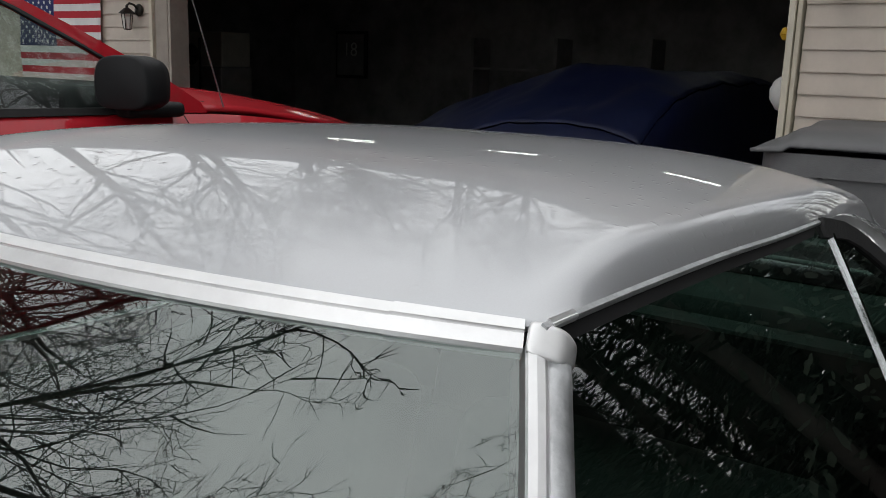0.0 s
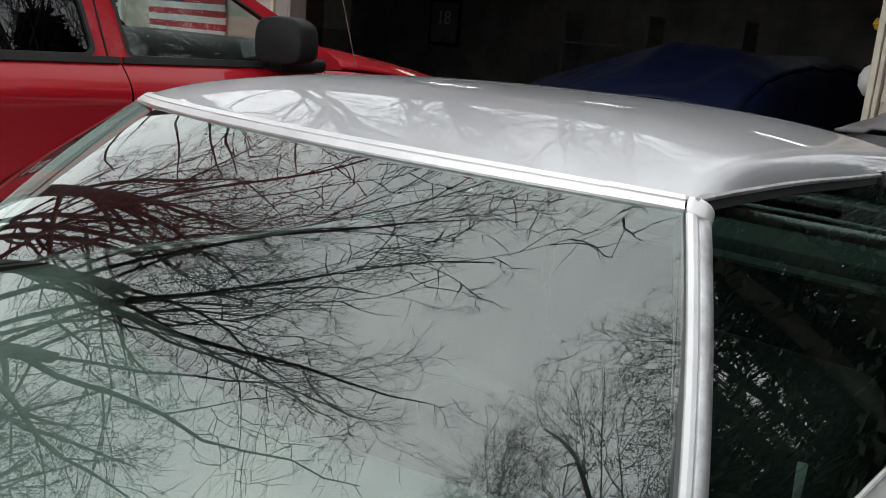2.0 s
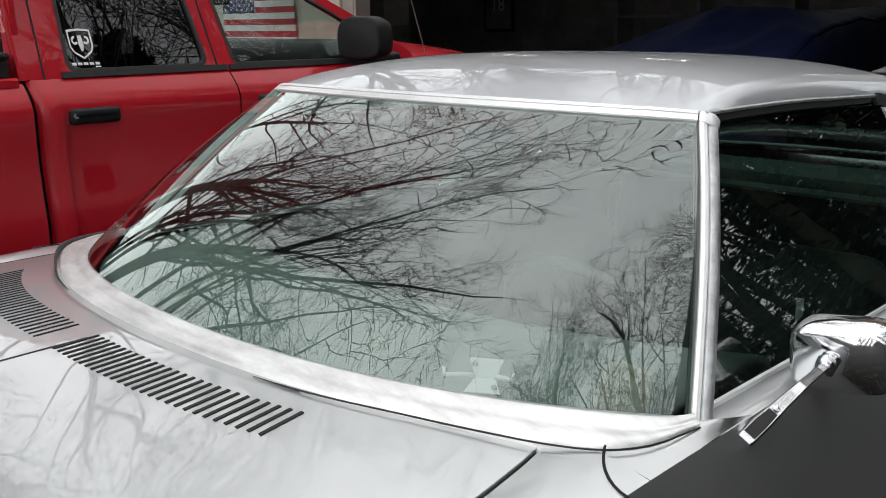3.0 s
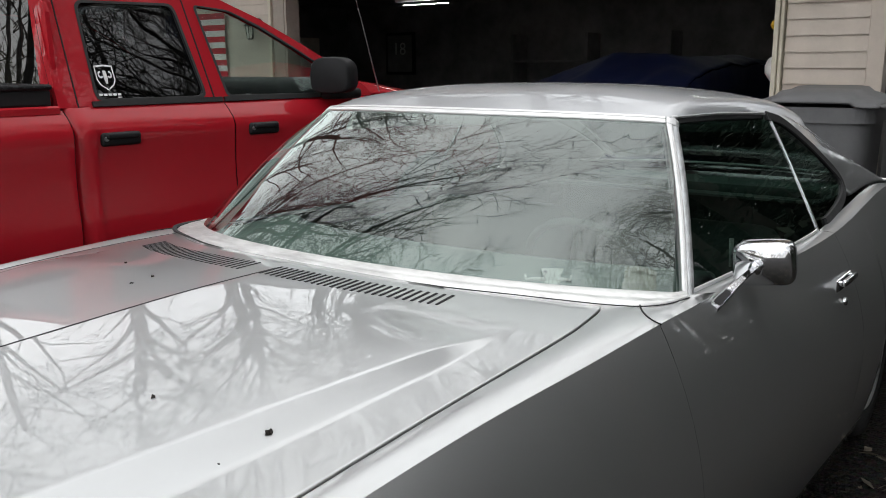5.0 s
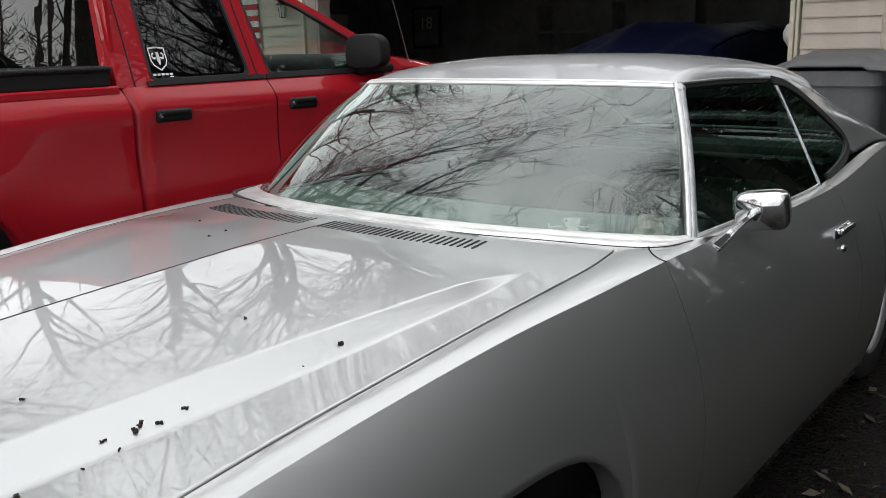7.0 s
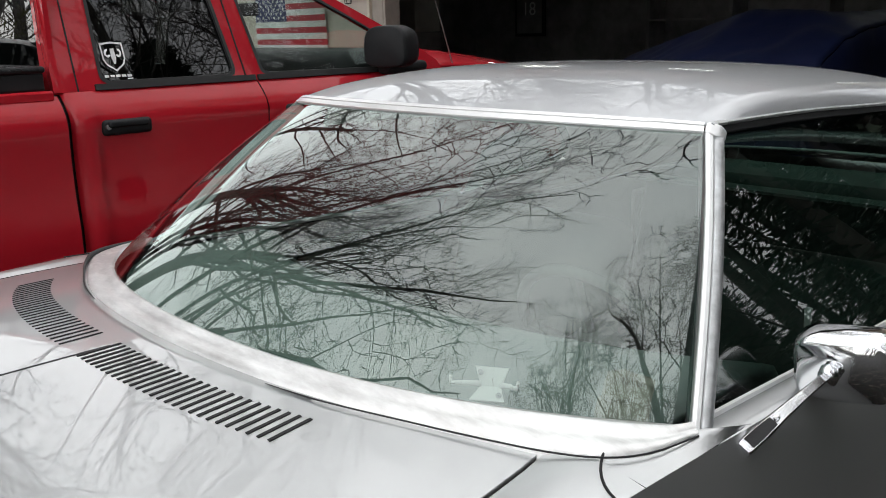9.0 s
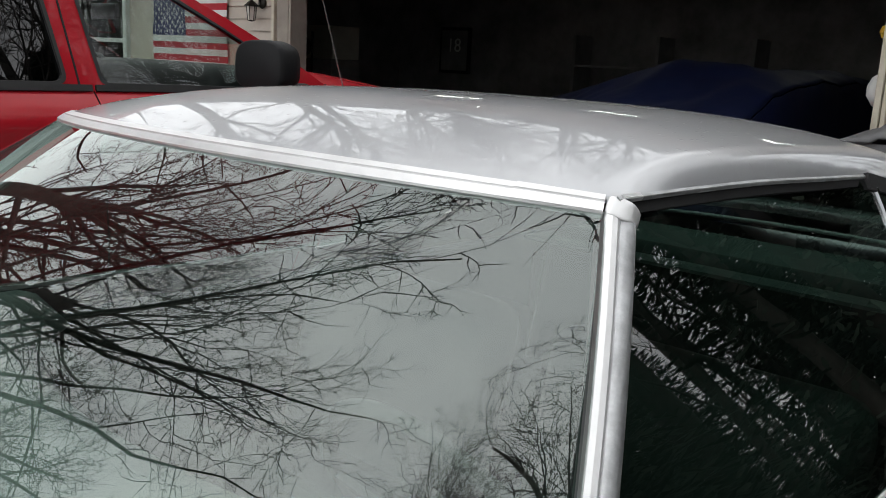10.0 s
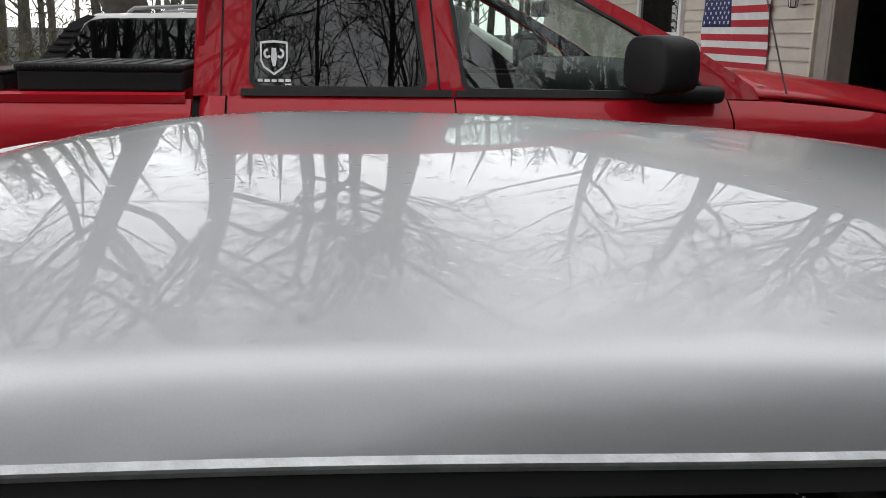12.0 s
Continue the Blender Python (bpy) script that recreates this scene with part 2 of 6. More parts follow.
def ground_material():
    """Dark wet gravel and asphalt crumbs with scattered leaf litter."""
    m = bpy.data.materials.new("wet_gravel_drive")
    m.use_nodes = True
    n, l = m.node_tree.nodes, m.node_tree.links
    b = n["Principled BSDF"]
    co = n.new("ShaderNodeTexCoord")
    vo = n.new("ShaderNodeTexVoronoi")
    vo.inputs["Scale"].default_value = 55
    nz = n.new("ShaderNodeTexNoise")
    nz.inputs["Scale"].default_value = 1.3
    nz.inputs["Detail"].default_value = 10
    for node in (vo, nz):
        l.new(co.outputs["Object"], node.inputs["Vector"])
    r1 = n.new("ShaderNodeValToRGB")
    r1.color_ramp.elements[0].color = (0.006, 0.0052, 0.0045, 1)
    r1.color_ramp.elements[1].color = (0.022, 0.0185, 0.0150, 1)
    l.new(nz.outputs["Fac"], r1.inputs["Fac"])
    mx = n.new("ShaderNodeMix")
    mx.data_type = "RGBA"
    mx.blend_type = "MULTIPLY"
    mx.inputs[0].default_value = 0.7
    l.new(r1.outputs["Color"], mx.inputs[6])
    l.new(vo.outputs["Color"], mx.inputs[7])
    l.new(mx.outputs[2], b.inputs["Base Color"])
    b.inputs["Roughness"].default_value = 0.75
    b.inputs["Specular IOR Level"].default_value = 0.2
    bp = n.new("ShaderNodeBump")
    bp.inputs["Strength"].default_value = 0.8
    bp.inputs["Distance"].default_value = 0.02
    l.new(vo.outputs["Distance"], bp.inputs["Height"])
    l.new(bp.outputs["Normal"], b.inputs["Normal"])
    return m


M_GROUND = ground_material()


# ---- mesh helpers ----
def mesh_of(name, verts, faces, mat, smooth=True):
    me = bpy.data.meshes.new(name)
    me.from_pydata([tuple(v) for v in verts], [], faces)
    me.materials.append(mat)
    if smooth:
        me.shade_smooth()
    me.update()
    return me


def part(name, data, mat, parent, label="", smooth=False):
    """Links a bmesh or (verts, faces) as one mesh object under a thing or part."""
    if isinstance(data, bmesh.types.BMesh):
        me = bpy.data.meshes.new(name)
        bmesh.ops.recalc_face_normals(data, faces=data.faces)
        data.to_mesh(me)
        data.free()
        me.materials.append(mat)
        if smooth:
            me.shade_smooth()
    elif isinstance(data, bpy.types.Mesh):
        me = data
    else:
        me = mesh_of(name, data[0], data[1], mat, smooth)
    ob = new(name, me)
    if parent is not None:
        ob.parent = parent
    if label:
        ob["label"] = label
    return ob


def thing(name, at=(0, 0, 0), label="", category="", group="", kind="", turn=0):
    ob = new(name)
    ob.matrix_world = pose(*at, 0, 0, turn)
    ob.empty_display_size = 0.1
    return tagged(ob, label, category, group, kind)


def grid(us, vs, f):
    """Vertices and quads of a sheet f(u, v)."""
    verts = [f(u, v) for v in vs for u in us]
    w = len(us)
    faces = [(j * w + i, j * w + i + 1, (j + 1) * w + i + 1, (j + 1) * w + i) for j in range(len(vs) - 1) for i in range(w - 1)]
    return verts, faces


def thick(ob, depth, offset=-1.0):
    s = ob.modifiers.new("thickness", "SOLIDIFY")
    s.thickness, s.offset = depth, offset
    return ob


def facing(ob, way):
    """Turns a sheet so that its face looks along the given way."""
    me = ob.data
    me.update()
    if sum((Vector(p.normal) * p.area for p in me.polygons), Vector()).dot(Vector(way)) < 0:
        me.flip_normals()
    return ob


def span(a, b, n):
    return [a + (b - a) * i / (n - 1) for i in range(n)]


def table(pairs, x):
    """Smooth interpolation through (x, value) pairs in rising x."""
    xs, ys = [p[0] for p in pairs], [p[1] for p in pairs]
    if x <= xs[0]:
        return ys[0] + (x - xs[0]) * (ys[1] - ys[0]) / (xs[1] - xs[0])
    if x >= xs[-1]:
        return ys[-1] + (x - xs[-1]) * (ys[-1] - ys[-2]) / (xs[-1] - xs[-2])
    i = max(k for k in range(len(xs) - 1) if xs[k] <= x)
    h = xs[i + 1] - xs[i]
    t = (x - xs[i]) / h
    d = lambda k: (ys[min(k + 1, len(ys) - 1)] - ys[max(k - 1, 0)]) / (xs[min(k + 1, len(xs) - 1)] - xs[max(k - 1, 0)])
    m0, m1 = d(i) * h, d(i + 1) * h
    return (2 * t**3 - 3 * t**2 + 1) * ys[i] + (t**3 - 2 * t**2 + t) * m0 + (-2 * t**3 + 3 * t**2) * ys[i + 1] + (t**3 - t**2) * m1


def bevel_box(size, at=(0, 0, 0), bevel=0.01, seg=2, turn=None):
    bm = bmesh.new()
    add_box(bm, size, at, bevel, seg, turn)
    return bm


def add_box(bm, size, at=(0, 0, 0), bevel=0.01, seg=2, turn=None):
    m = Matrix.Translation(at) @ (turn or Matrix.Identity(4)) @ Matrix.Diagonal((*size, 1))
    made = bmesh.ops.create_cube(bm, size=1, matrix=m)
    if bevel:
        edges = list({e for v in made["verts"] for e in v.link_edges})
        bmesh.ops.bevel(bm, geom=edges, offset=bevel, segments=seg, affect="EDGES", profile=0.5)
    return bm


def tube(points, radii, sides=8, closed_ends=True):
    """A tapered tube along points: (verts, faces)."""
    pts = [Vector(p) for p in points]
    if not isinstance(radii, (list, tuple)):
        radii = [radii] * len(pts)
    verts, faces = [], []
    up = Vector((0, 0, 1))
    for i, p in enumerate(pts):
        d = (pts[min(i + 1, len(pts) - 1)] - pts[max(i - 1, 0)]).normalized()
        a = d.cross(up if abs(d.z) < 0.9 else Vector((1, 0, 0))).normalized()
        b = d.cross(a)
        for k in range(sides):
            q = 2 * math.pi * k / sides
            verts.append(p + (a * math.cos(q) + b * math.sin(q)) * radii[i])
    for i in range(len(pts) - 1):
        for k in range(sides):
            faces.append((i * sides + k, i * sides + (k + 1) % sides, (i + 1) * sides + (k + 1) % sides, (i + 1) * sides + k))
    if closed_ends:
        faces.append(tuple(range(sides))[::-1])
        faces.append(tuple((len(pts) - 1) * sides + k for k in range(sides)))
    return verts, faces


def strip(path, profile):
    """Sweeps an open or closed 2D profile of (side, up) along a path of (point, side, up)."""
    verts = [p + s * a + u * b for p, s, u in path for a, b in profile]
    w = len(profile)
    faces = [(j * w + i, j * w + (i + 1) % w, (j + 1) * w + (i + 1) % w, (j + 1) * w + i) for j in range(len(path) - 1) for i in range(w)]
    faces += [tuple(range(w))[::-1], tuple((len(path) - 1) * w + i for i in range(w))]
    return verts, faces


def ribbon(left, right, profile):
    """Sweeps a profile of (share across, height) between two edge lines."""
    verts, n = [], len(left)
    for i in range(n):
        d = left[min(i + 1, n - 1)] - left[max(i - 1, 0)]
        e = right[i] - left[i]
        up = d.cross(e).normalized()
        if up.z < 0:
            up = -up
        verts += [left[i] + e * a + up * b for a, b in profile]
    w = len(profile)
    faces = [(j * w + i, j * w + (i + 1) % w, (j + 1) * w + (i + 1) % w, (j + 1) * w + i) for j in range(n - 1) for i in range(w)]
    faces += [tuple(range(w))[::-1], tuple((n - 1) * w + i for i in range(w))]
    return verts, faces


def frames_along(points, up):
    """Path frames for strip(): side is level across the way, up near the given one."""
    pts, out = [Vector(p) for p in points], []
    for i, p in enumerate(pts):
        d = (pts[min(i + 1, len(pts) - 1)] - pts[max(i - 1, 0)]).normalized()
        u = Vector(up(i)) if callable(up) else Vector(up)
        s = d.cross(u).normalized()
        out.append((p, s, s.cross(d).normalized()))
    return out


def lathe(profile, seg=24):
    """Turns (radius, height) pairs about z."""
    verts = [(r * math.cos(2 * math.pi * k / seg), r * math.sin(2 * math.pi * k / seg), h) for r, h in profile for k in range(seg)]
    faces = [(j * seg + k, j * seg + (k + 1) % seg, (j + 1) * seg + (k + 1) % seg, (j + 1) * seg + k) for j in range(len(profile) - 1) for k in range(seg)]
    return verts, faces


def placed(data, m):
    return [m @ Vector(v) for v in data[0]], data[1]


def sheet_with_holes(outer, holes, place):
    """A flat outline with holes, in 2D, laid into space by place(a, b)."""
    bm = bmesh.new()
    edges = []
    for loop in (outer, *holes):
        vs = [bm.verts.new((a, b, 0)) for a, b in loop]
        edges += [bm.edges.new((vs[i], vs[(i + 1) % len(vs)])) for i in range(len(vs))]
    bmesh.ops.triangle_fill(bm, use_beauty=True, use_dissolve=False, edges=edges)
    for v in bm.verts:
        v.co = Vector(place(v.co.x, v.co.y))
    return bm


def rounded(poly, r=0.03, n=4):
    """Rounds the corners of a 2D polygon."""
    out = []
    for i, p in enumerate(poly):
        p, a, b = Vector(p), Vector(poly[i - 1]), Vector(poly[(i + 1) % len(poly)])
        da, db = (a - p), (b - p)
        ra = min(r, da.length * 0.45, db.length * 0.45)
        s, e = p + da.normalized() * ra, p + db.normalized() * ra
        for k in range(n + 1):
            t = k / n
            out.append(tuple(s * (1 - t) ** 2 + p * 2 * t * (1 - t) + e * t * t))
    return out


# ---- ground, house and garage ----
WALL_Y = 4.5
OPEN_L, OPEN_R, OPEN_TOP = -4.84, -0.30, 2.25
HOUSE_L, HOUSE_R, EAVES = -13.0, 0.36, 2.75
GARAGE_BACK = 10.6


def build_ground():
    n = 60
    def f(u, v):
        r = 1.5 + 400 * v**3
        a = u * 2 * math.pi
        x, y = r * math.cos(a), r * math.sin(a)
        near = max(0.0, 1 - r / 12)
        z = -0.004 + 0.012 * near * (noise.noise((x * 1.3, y * 1.3, 0)) - 0.3)
        return (x, y, min(z, 0.0) - 0.002)
    verts, faces = grid(span(0, 1, n), span(0, 1, 70), f)
    c = len(verts)
    verts.append((0, 0, -0.004))
    faces += [(c, i + 1, i) for i in range(n - 1)]
    ob = part("ground", (verts, faces), M_GROUND, None, smooth=True)
    tagged(ob, "dark wet gravel drive strewn with leaf litter", "ground", kind="structure")


def siding(name, x0, x1, z0, z1, y, label, at_x=None):
    """Lapped boards, each leaning out at its foot; every board is a piece of its own."""
    wall = thing(name, (0, 0, 0), label, "wall", kind="structure")
    backing = bevel_box((x1 - x0, 0.10, z1 - z0), ((x0 + x1) / 2, y + 0.066, (z0 + z1) / 2), 0)
    part("sheathing", backing, M_SIDING, wall)
    n = int((z1 - z0) / 0.1016)
    prof = [(0.0, 0.0), (-0.016, 0.0), (-0.016, 0.008), (-0.002, 0.106), (0.012, 0.106), (0.012, 0.0)]
    verts = [(x, y + a, b) for x in (x0, x1) for a, b in prof]
    k = len(prof)
    faces = [(i, (i + 1) % k, k + (i + 1) % k, k + i) for i in range(k)] + [tuple(range(k))[::-1], tuple(range(k, 2 * k))]
    me = mesh_of("siding_board", verts, faces, M_SIDING, False)
    for i in range(n):
        b = part("siding_board", me, M_SIDING, wall)
        b.location.z = z0 + i * 0.1016
    return wall


def build_house():
    siding("wall_left", HOUSE_L, OPEN_L - 0.21, 0.0, EAVES, WALL_Y, "beige lapped vinyl siding beside the garage opening")
    siding("wall_right", OPEN_R + 0.065, 0.26, 0.0, EAVES, WALL_Y, "narrow strip of beige lapped siding beside the garage opening")
    top = thing("wall_above_door", (0, 0, 0), "beige siding above the garage opening", "wall", kind="structure")
    part("header_panel", bevel_box((OPEN_R - OPEN_L + 0.2, 0.14, EAVES - OPEN_TOP - 0.1), ((OPEN_L + OPEN_R) / 2, WALL_Y + 0.08, (EAVES + OPEN_TOP + 0.1) / 2), 0.004), M_SIDING, top)
    # casing round the opening
    casing = thing("trim", (0, 0, 0), "taupe and cream boards casing the garage opening", "trim", kind="structure")
    part("casing_board", bevel_box((0.15, 0.16, OPEN_TOP + 0.1), (OPEN_L - 0.085, WALL_Y + 0.045, (OPEN_TOP + 0.1) / 2), 0.006), M_POST, casing)
    part("casing_board", bevel_box((0.035, 0.18, OPEN_TOP + 0.1), (OPEN_L - 0.19, WALL_Y + 0.035, (OPEN_TOP + 0.1) / 2), 0.004), M_TRIMWOOD, casing)
    part("casing_board", bevel_box((0.028, 0.17, OPEN_TOP + 0.1), (OPEN_L + 0.01, WALL_Y + 0.05, (OPEN_TOP + 0.1) / 2), 0.004), M_POST, casing)
    part("casing_board", bevel_box((0.032, 0.18, OPEN_TOP + 0.1), (OPEN_R + 0.016, WALL_Y + 0.03, (OPEN_TOP + 0.1) / 2), 0.005), M_TRIMWOOD, casing)
    part("casing_board", bevel_box((0.022, 0.15, OPEN_TOP + 0.1), (OPEN_R + 0.046, WALL_Y + 0.03, (OPEN_TOP + 0.1) / 2), 0.004), M_TRIMWOOD, casing)
    part("casing_board", bevel_box((OPEN_R - OPEN_L + 0.5, 0.16, 0.1), ((OPEN_L + OPEN_R) / 2, WALL_Y + 0.04, OPEN_TOP + 0.05), 0.005), M_POST, casing)
    part("corner_board", bevel_box((0.10, 0.13, EAVES), (0.31, WALL_Y + 0.045, EAVES / 2), 0.006), M_SIDING, casing)
    # side wall, back wall, floor and ceiling of the garage
    def slab(name, size, at, mat, label, category):
        ob = part(name, bevel_box(size, at, 0), mat, None)
        tagged(ob, label, category, kind="structure")
    depth = GARAGE_BACK - WALL_Y
    slab("wall_side", (0.14, depth - 0.1, EAVES), (0.29, WALL_Y + 0.16 + depth / 2, EAVES / 2), M_GARAGE, "dark garage side wall", "wall")
    slab("wall_inner", (0.14, depth - 0.1, EAVES), (-9.9, WALL_Y + 0.16 + depth / 2, EAVES / 2), M_GARAGE, "dark inner garage wall", "wall")
    slab("wall_back", (-9.83 * -1 + 0.36 + 0.1, 0.14, EAVES), (-4.8, GARAGE_BACK + 0.2, EAVES / 2), M_GARAGE, "dark garage back wall", "wall")
    slab("floor", (10.05, depth - 0.02, 0.05), (-4.8, WALL_Y + 0.13 + depth / 2, -0.015), M_CONCRETE, "stained concrete garage floor", "floor")
    slab("ceiling", (10.2, depth - 0.02, 0.08), (-4.8, WALL_Y + 0.17 + depth / 2, 2.5), M_GARAGE, "dark garage ceiling", "ceiling")
    # roof with its ridge along x
    y0, ym, y1, zr = WALL_Y - 0.45, 8.4, 12.3, 4.7
    x0, x1 = HOUSE_L - 0.3, HOUSE_R + 0.35
    verts = [(x, y, z) for x in (x0, x1) for y, z in ((y0, EAVES - 0.02), (ym, zr), (y1, EAVES - 0.02), (y1, EAVES - 0.16), (ym, zr - 0.14), (y0, EAVES - 0.16))]
    faces = [(i, (i + 1) % 6, 6 + (i + 1) % 6, 6 + i) for i in range(6)] + [(0, 5, 4, 1), (1, 4, 3, 2), (6, 7, 10, 11), (7, 8, 9, 10)]
    roof = part("roof", (verts, faces), M_ROOF, None)
    tagged(roof, "grey shingled gable roof over the garage", "roof", kind="structure")
    part("soffit", bevel_box((x1 - x0 - 0.1, 0.5, 0.03), ((x0 + x1) / 2, WALL_Y - 0.22, EAVES - 0.18), 0.003), M_TRIMWOOD, roof)
    gable = part("gable_wall", ([(x1 - 0.42, y, z) for y, z in ((WALL_Y + 0.05, EAVES), (ym, zr - 0.15), (y1 - 0.4, EAVES))], [(0, 1, 2)]), M_SIDING, roof)
    thick(gable, 0.08)


def wall_lamp(at):
    lamp = thing("wall_lantern", at, "dark bronze carriage lantern on the siding", "lamp", "lanterns by the garage")
    lamp.scale = (0.8, 0.8, 0.8)
    part("back_plate", placed(lathe([(0.0, 0.0), (0.055, 0.0), (0.06, 0.012), (0.045, 0.028), (0, 0.03)], 20), pose(0.055, 0, 0.03, 90, 0, 0)), M_IRON, lamp, smooth=True)
    part("arm", tube([(0.055, -0.02, 0.03), (0.05, -0.06, 0.075), (0.02, -0.09, 0.09), (-0.01, -0.095, 0.07)], 0.011, 8), M_IRON, lamp, smooth=True)
    part("cap", placed(lathe([(0.0, 0.075), (0.012, 0.07), (0.014, 0.05), (0.03, 0.04), (0.075, 0.0), (0.08, -0.008), (0.06, -0.008), (0, -0.004)], 6), pose(-0.015, -0.095, 0.0)), M_IRON, lamp)
    part("lantern_glass", placed(lathe([(0.0, -0.15), (0.036, -0.15), (0.052, -0.012), (0, -0.008)], 6), pose(-0.015, -0.095, 0)), M_FROST, lamp)
    for k in range(6):
        a = 2 * math.pi * k / 6
        c, s = math.cos(a), math.sin(a)
        part("bar", placed(tube([(0.037 * c, 0.037 * s, -0.152), (0.054 * c, 0.054 * s, -0.01)], 0.004, 5), pose(-0.015, -0.095, 0)), M_IRON, lamp)
    part("foot_ring", placed(lathe([(0.0, -0.165), (0.03, -0.16), (0.04, -0.15), (0.0, -0.148)], 6), pose(-0.015, -0.095, 0)), M_IRON, lamp)


def build_flag():
    """A cloth flag hung flat on the wall, in stripes, with a canton and stars."""
    fx0, fx1, fz0, fz1 = -6.93, -5.70, 1.225, 1.97
    flag = thing("flag", (0, WALL_Y - 0.035, 0), "striped red and white cloth flag with a blue starred corner", "flag")
    def wave(x, z):
        return 0.008 * math.sin(x * 9 + z * 3) + 0.005 * math.sin(z * 13 + x * 4)
    h = (fz1 - fz0) / 13
    cx, cz = fx0 + 0.46 * (fx1 - fx0), fz1 - 7 * h
    for i in range(13):
        z1 = fz1 - i * h
        a = cx if i < 7 else fx0
        us, vs = span(a, fx1, 36), span(z1 - h, z1, 3)
        ob = part("stripe", grid(us, vs, lambda x, z: (x, wave(x, z), z)), M_FLAGRED if i % 2 == 0 else M_FLAGWHITE, flag)
        thick(ob, 0.0015)
    ob = part("canton", grid(span(fx0, cx, 10), span(cz, fz1, 10), lambda x, z: (x, wave(x, z), z)), M_FLAGBLUE, flag, "blue starred corner", smooth=True)
    thick(ob, 0.003)
    star = bmesh.new()
    pts = []
    for k in range(10):
        a, r = math.pi / 2 + k * math.pi / 5, 0.021 if k % 2 == 0 else 0.009
        pts.append(star.verts.new((r * math.cos(a), 0, r * math.sin(a))))
    star.faces.new(pts)
    me = bpy.data.meshes.new("star")
    star.to_mesh(me)
    star.free()
    me.materials.append(M_FLAGWHITE)
    for row in range(9):
        for col in range(6 if row % 2 == 0 else 5):
            x = fx0 + (cx - fx0) * (col * 2 + 1 + (row % 2)) / 12
            z = fz1 - (fz1 - cz) * (row + 1) / 10
            s = part("star", me, M_FLAGWHITE, flag)
            s.location = (x, wave(x, z) - 0.006, z)


def build_window(x0, x1, z0, z1):
    w = thing("window_1", (0, 0, 0), "white-framed house window with dark panes", "window", kind="structure")
    y = WALL_Y - 0.03
    def bar(name, a0, a1, b0, b1, d=0.05):
        part(name, bevel_box((a1 - a0, d, b1 - b0), ((a0 + a1) / 2, y, (b0 + b1) / 2), 0.005), M_WHITE, w)
    bar("window_frame", x0 - 0.07, x0, z0 - 0.07, z1 + 0.07)
    bar("window_frame", x1, x1 + 0.07, z0 - 0.07, z1 + 0.07)
    bar("window_frame", x0, x1, z1, z1 + 0.07)
    bar("window_sill", x0 - 0.02, x1 + 0.02, z0 - 0.08, z0, 0.08)
    bar("sash_bar", x0, x1, (z0 + z1) / 2 - 0.02, (z0 + z1) / 2 + 0.02, 0.04)
    for a, b in ((z0, (z0 + z1) / 2 - 0.02), ((z0 + z1) / 2 + 0.02, z1)):
        part("pane", bevel_box((x1 - x0, 0.008, b - a), ((x0 + x1) / 2, y + 0.006, (a + b) / 2), 0), M_PRIVACY, w)


build_ground()
build_house()
wall_lamp((-5.25, WALL_Y - 0.02, 1.83))
wall_lamp((-0.06, WALL_Y - 0.02, 1.97))
build_flag()
build_window(-8.6, -7.5, 0.95, 2.05)


# ---- the silver coupe (nose towards -y) ----
GAP = [(-1.42, 0.745), (-1.07, 0.728), (-0.75, 0.724), (-0.38, 0.733), (-0.1, 0.729), (0.05, 0.712), (0.137, 0.694)]
ZGAP = [(-1.75, 0.80), (-1.42, 0.862), (-1.07, 0.893), (-0.75, 0.915), (-0.38, 0.943), (0.14, 0.961)]
EDGE = [(-1.75, 0.74), (-1.5, 0.77), (-1.24, 0.784), (-1.0, 0.783), (-0.8, 0.786), (-0.5, 0.803), (-0.2, 0.822), (0.1, 0.833), (0.5, 0.836), (1.2, 0.84), (2.0, 0.84), (2.8, 0.80), (3.3, 0.74)]
ZEDGE = [(-1.75, 0.775), (-1.5, 0.842), (-1.24, 0.870), (-1.0, 0.890), (-0.8, 0.906), (-0.5, 0.930), (-0.2, 0.942), (0.1, 0.950), (0.35, 0.945), (0.8, 0.932), (1.2, 0.924), (1.42, 0.927), (1.6, 0.939), (1.8, 0.961), (2.0, 0.980), (2.3, 0.985), (2.8, 0.945), (3.3, 0.88)]
ZC = [(-1.8, 0.84), (-1.55, 0.910), (-1.4, 0.936), (-1.3, 0.943), (-1.06, 0.960), (-0.7, 0.978), (-0.36, 0.992), (0.1, 0.994)]
RIDGE = [(-1.8, 0.43), (-1.4, 0.442), (-1.28, 0.453), (-1.06, 0.489), (-0.69, 0.552), (-0.37, 0.607), (-0.15, 0.636), (0.2, 0.66)]
ARCH_F, ARCH_R, ARCH_HALF = -0.68, 2.14, 0.40


def base_y(x):
    q = (x / 0.8) ** 2
    return -0.022 + 0.175 * q + 0.130 * q * q


def base_z(x):
    q = (x / 0.8) ** 2
    return 0.997 - 0.017 * q - 0.019 * q * q


def hood_front(x):
    """Front edge of the hood, drawn to a blunt point in the middle."""
    return -1.344 - 0.13 * max(0.0, 1 - abs(x) / 0.455)


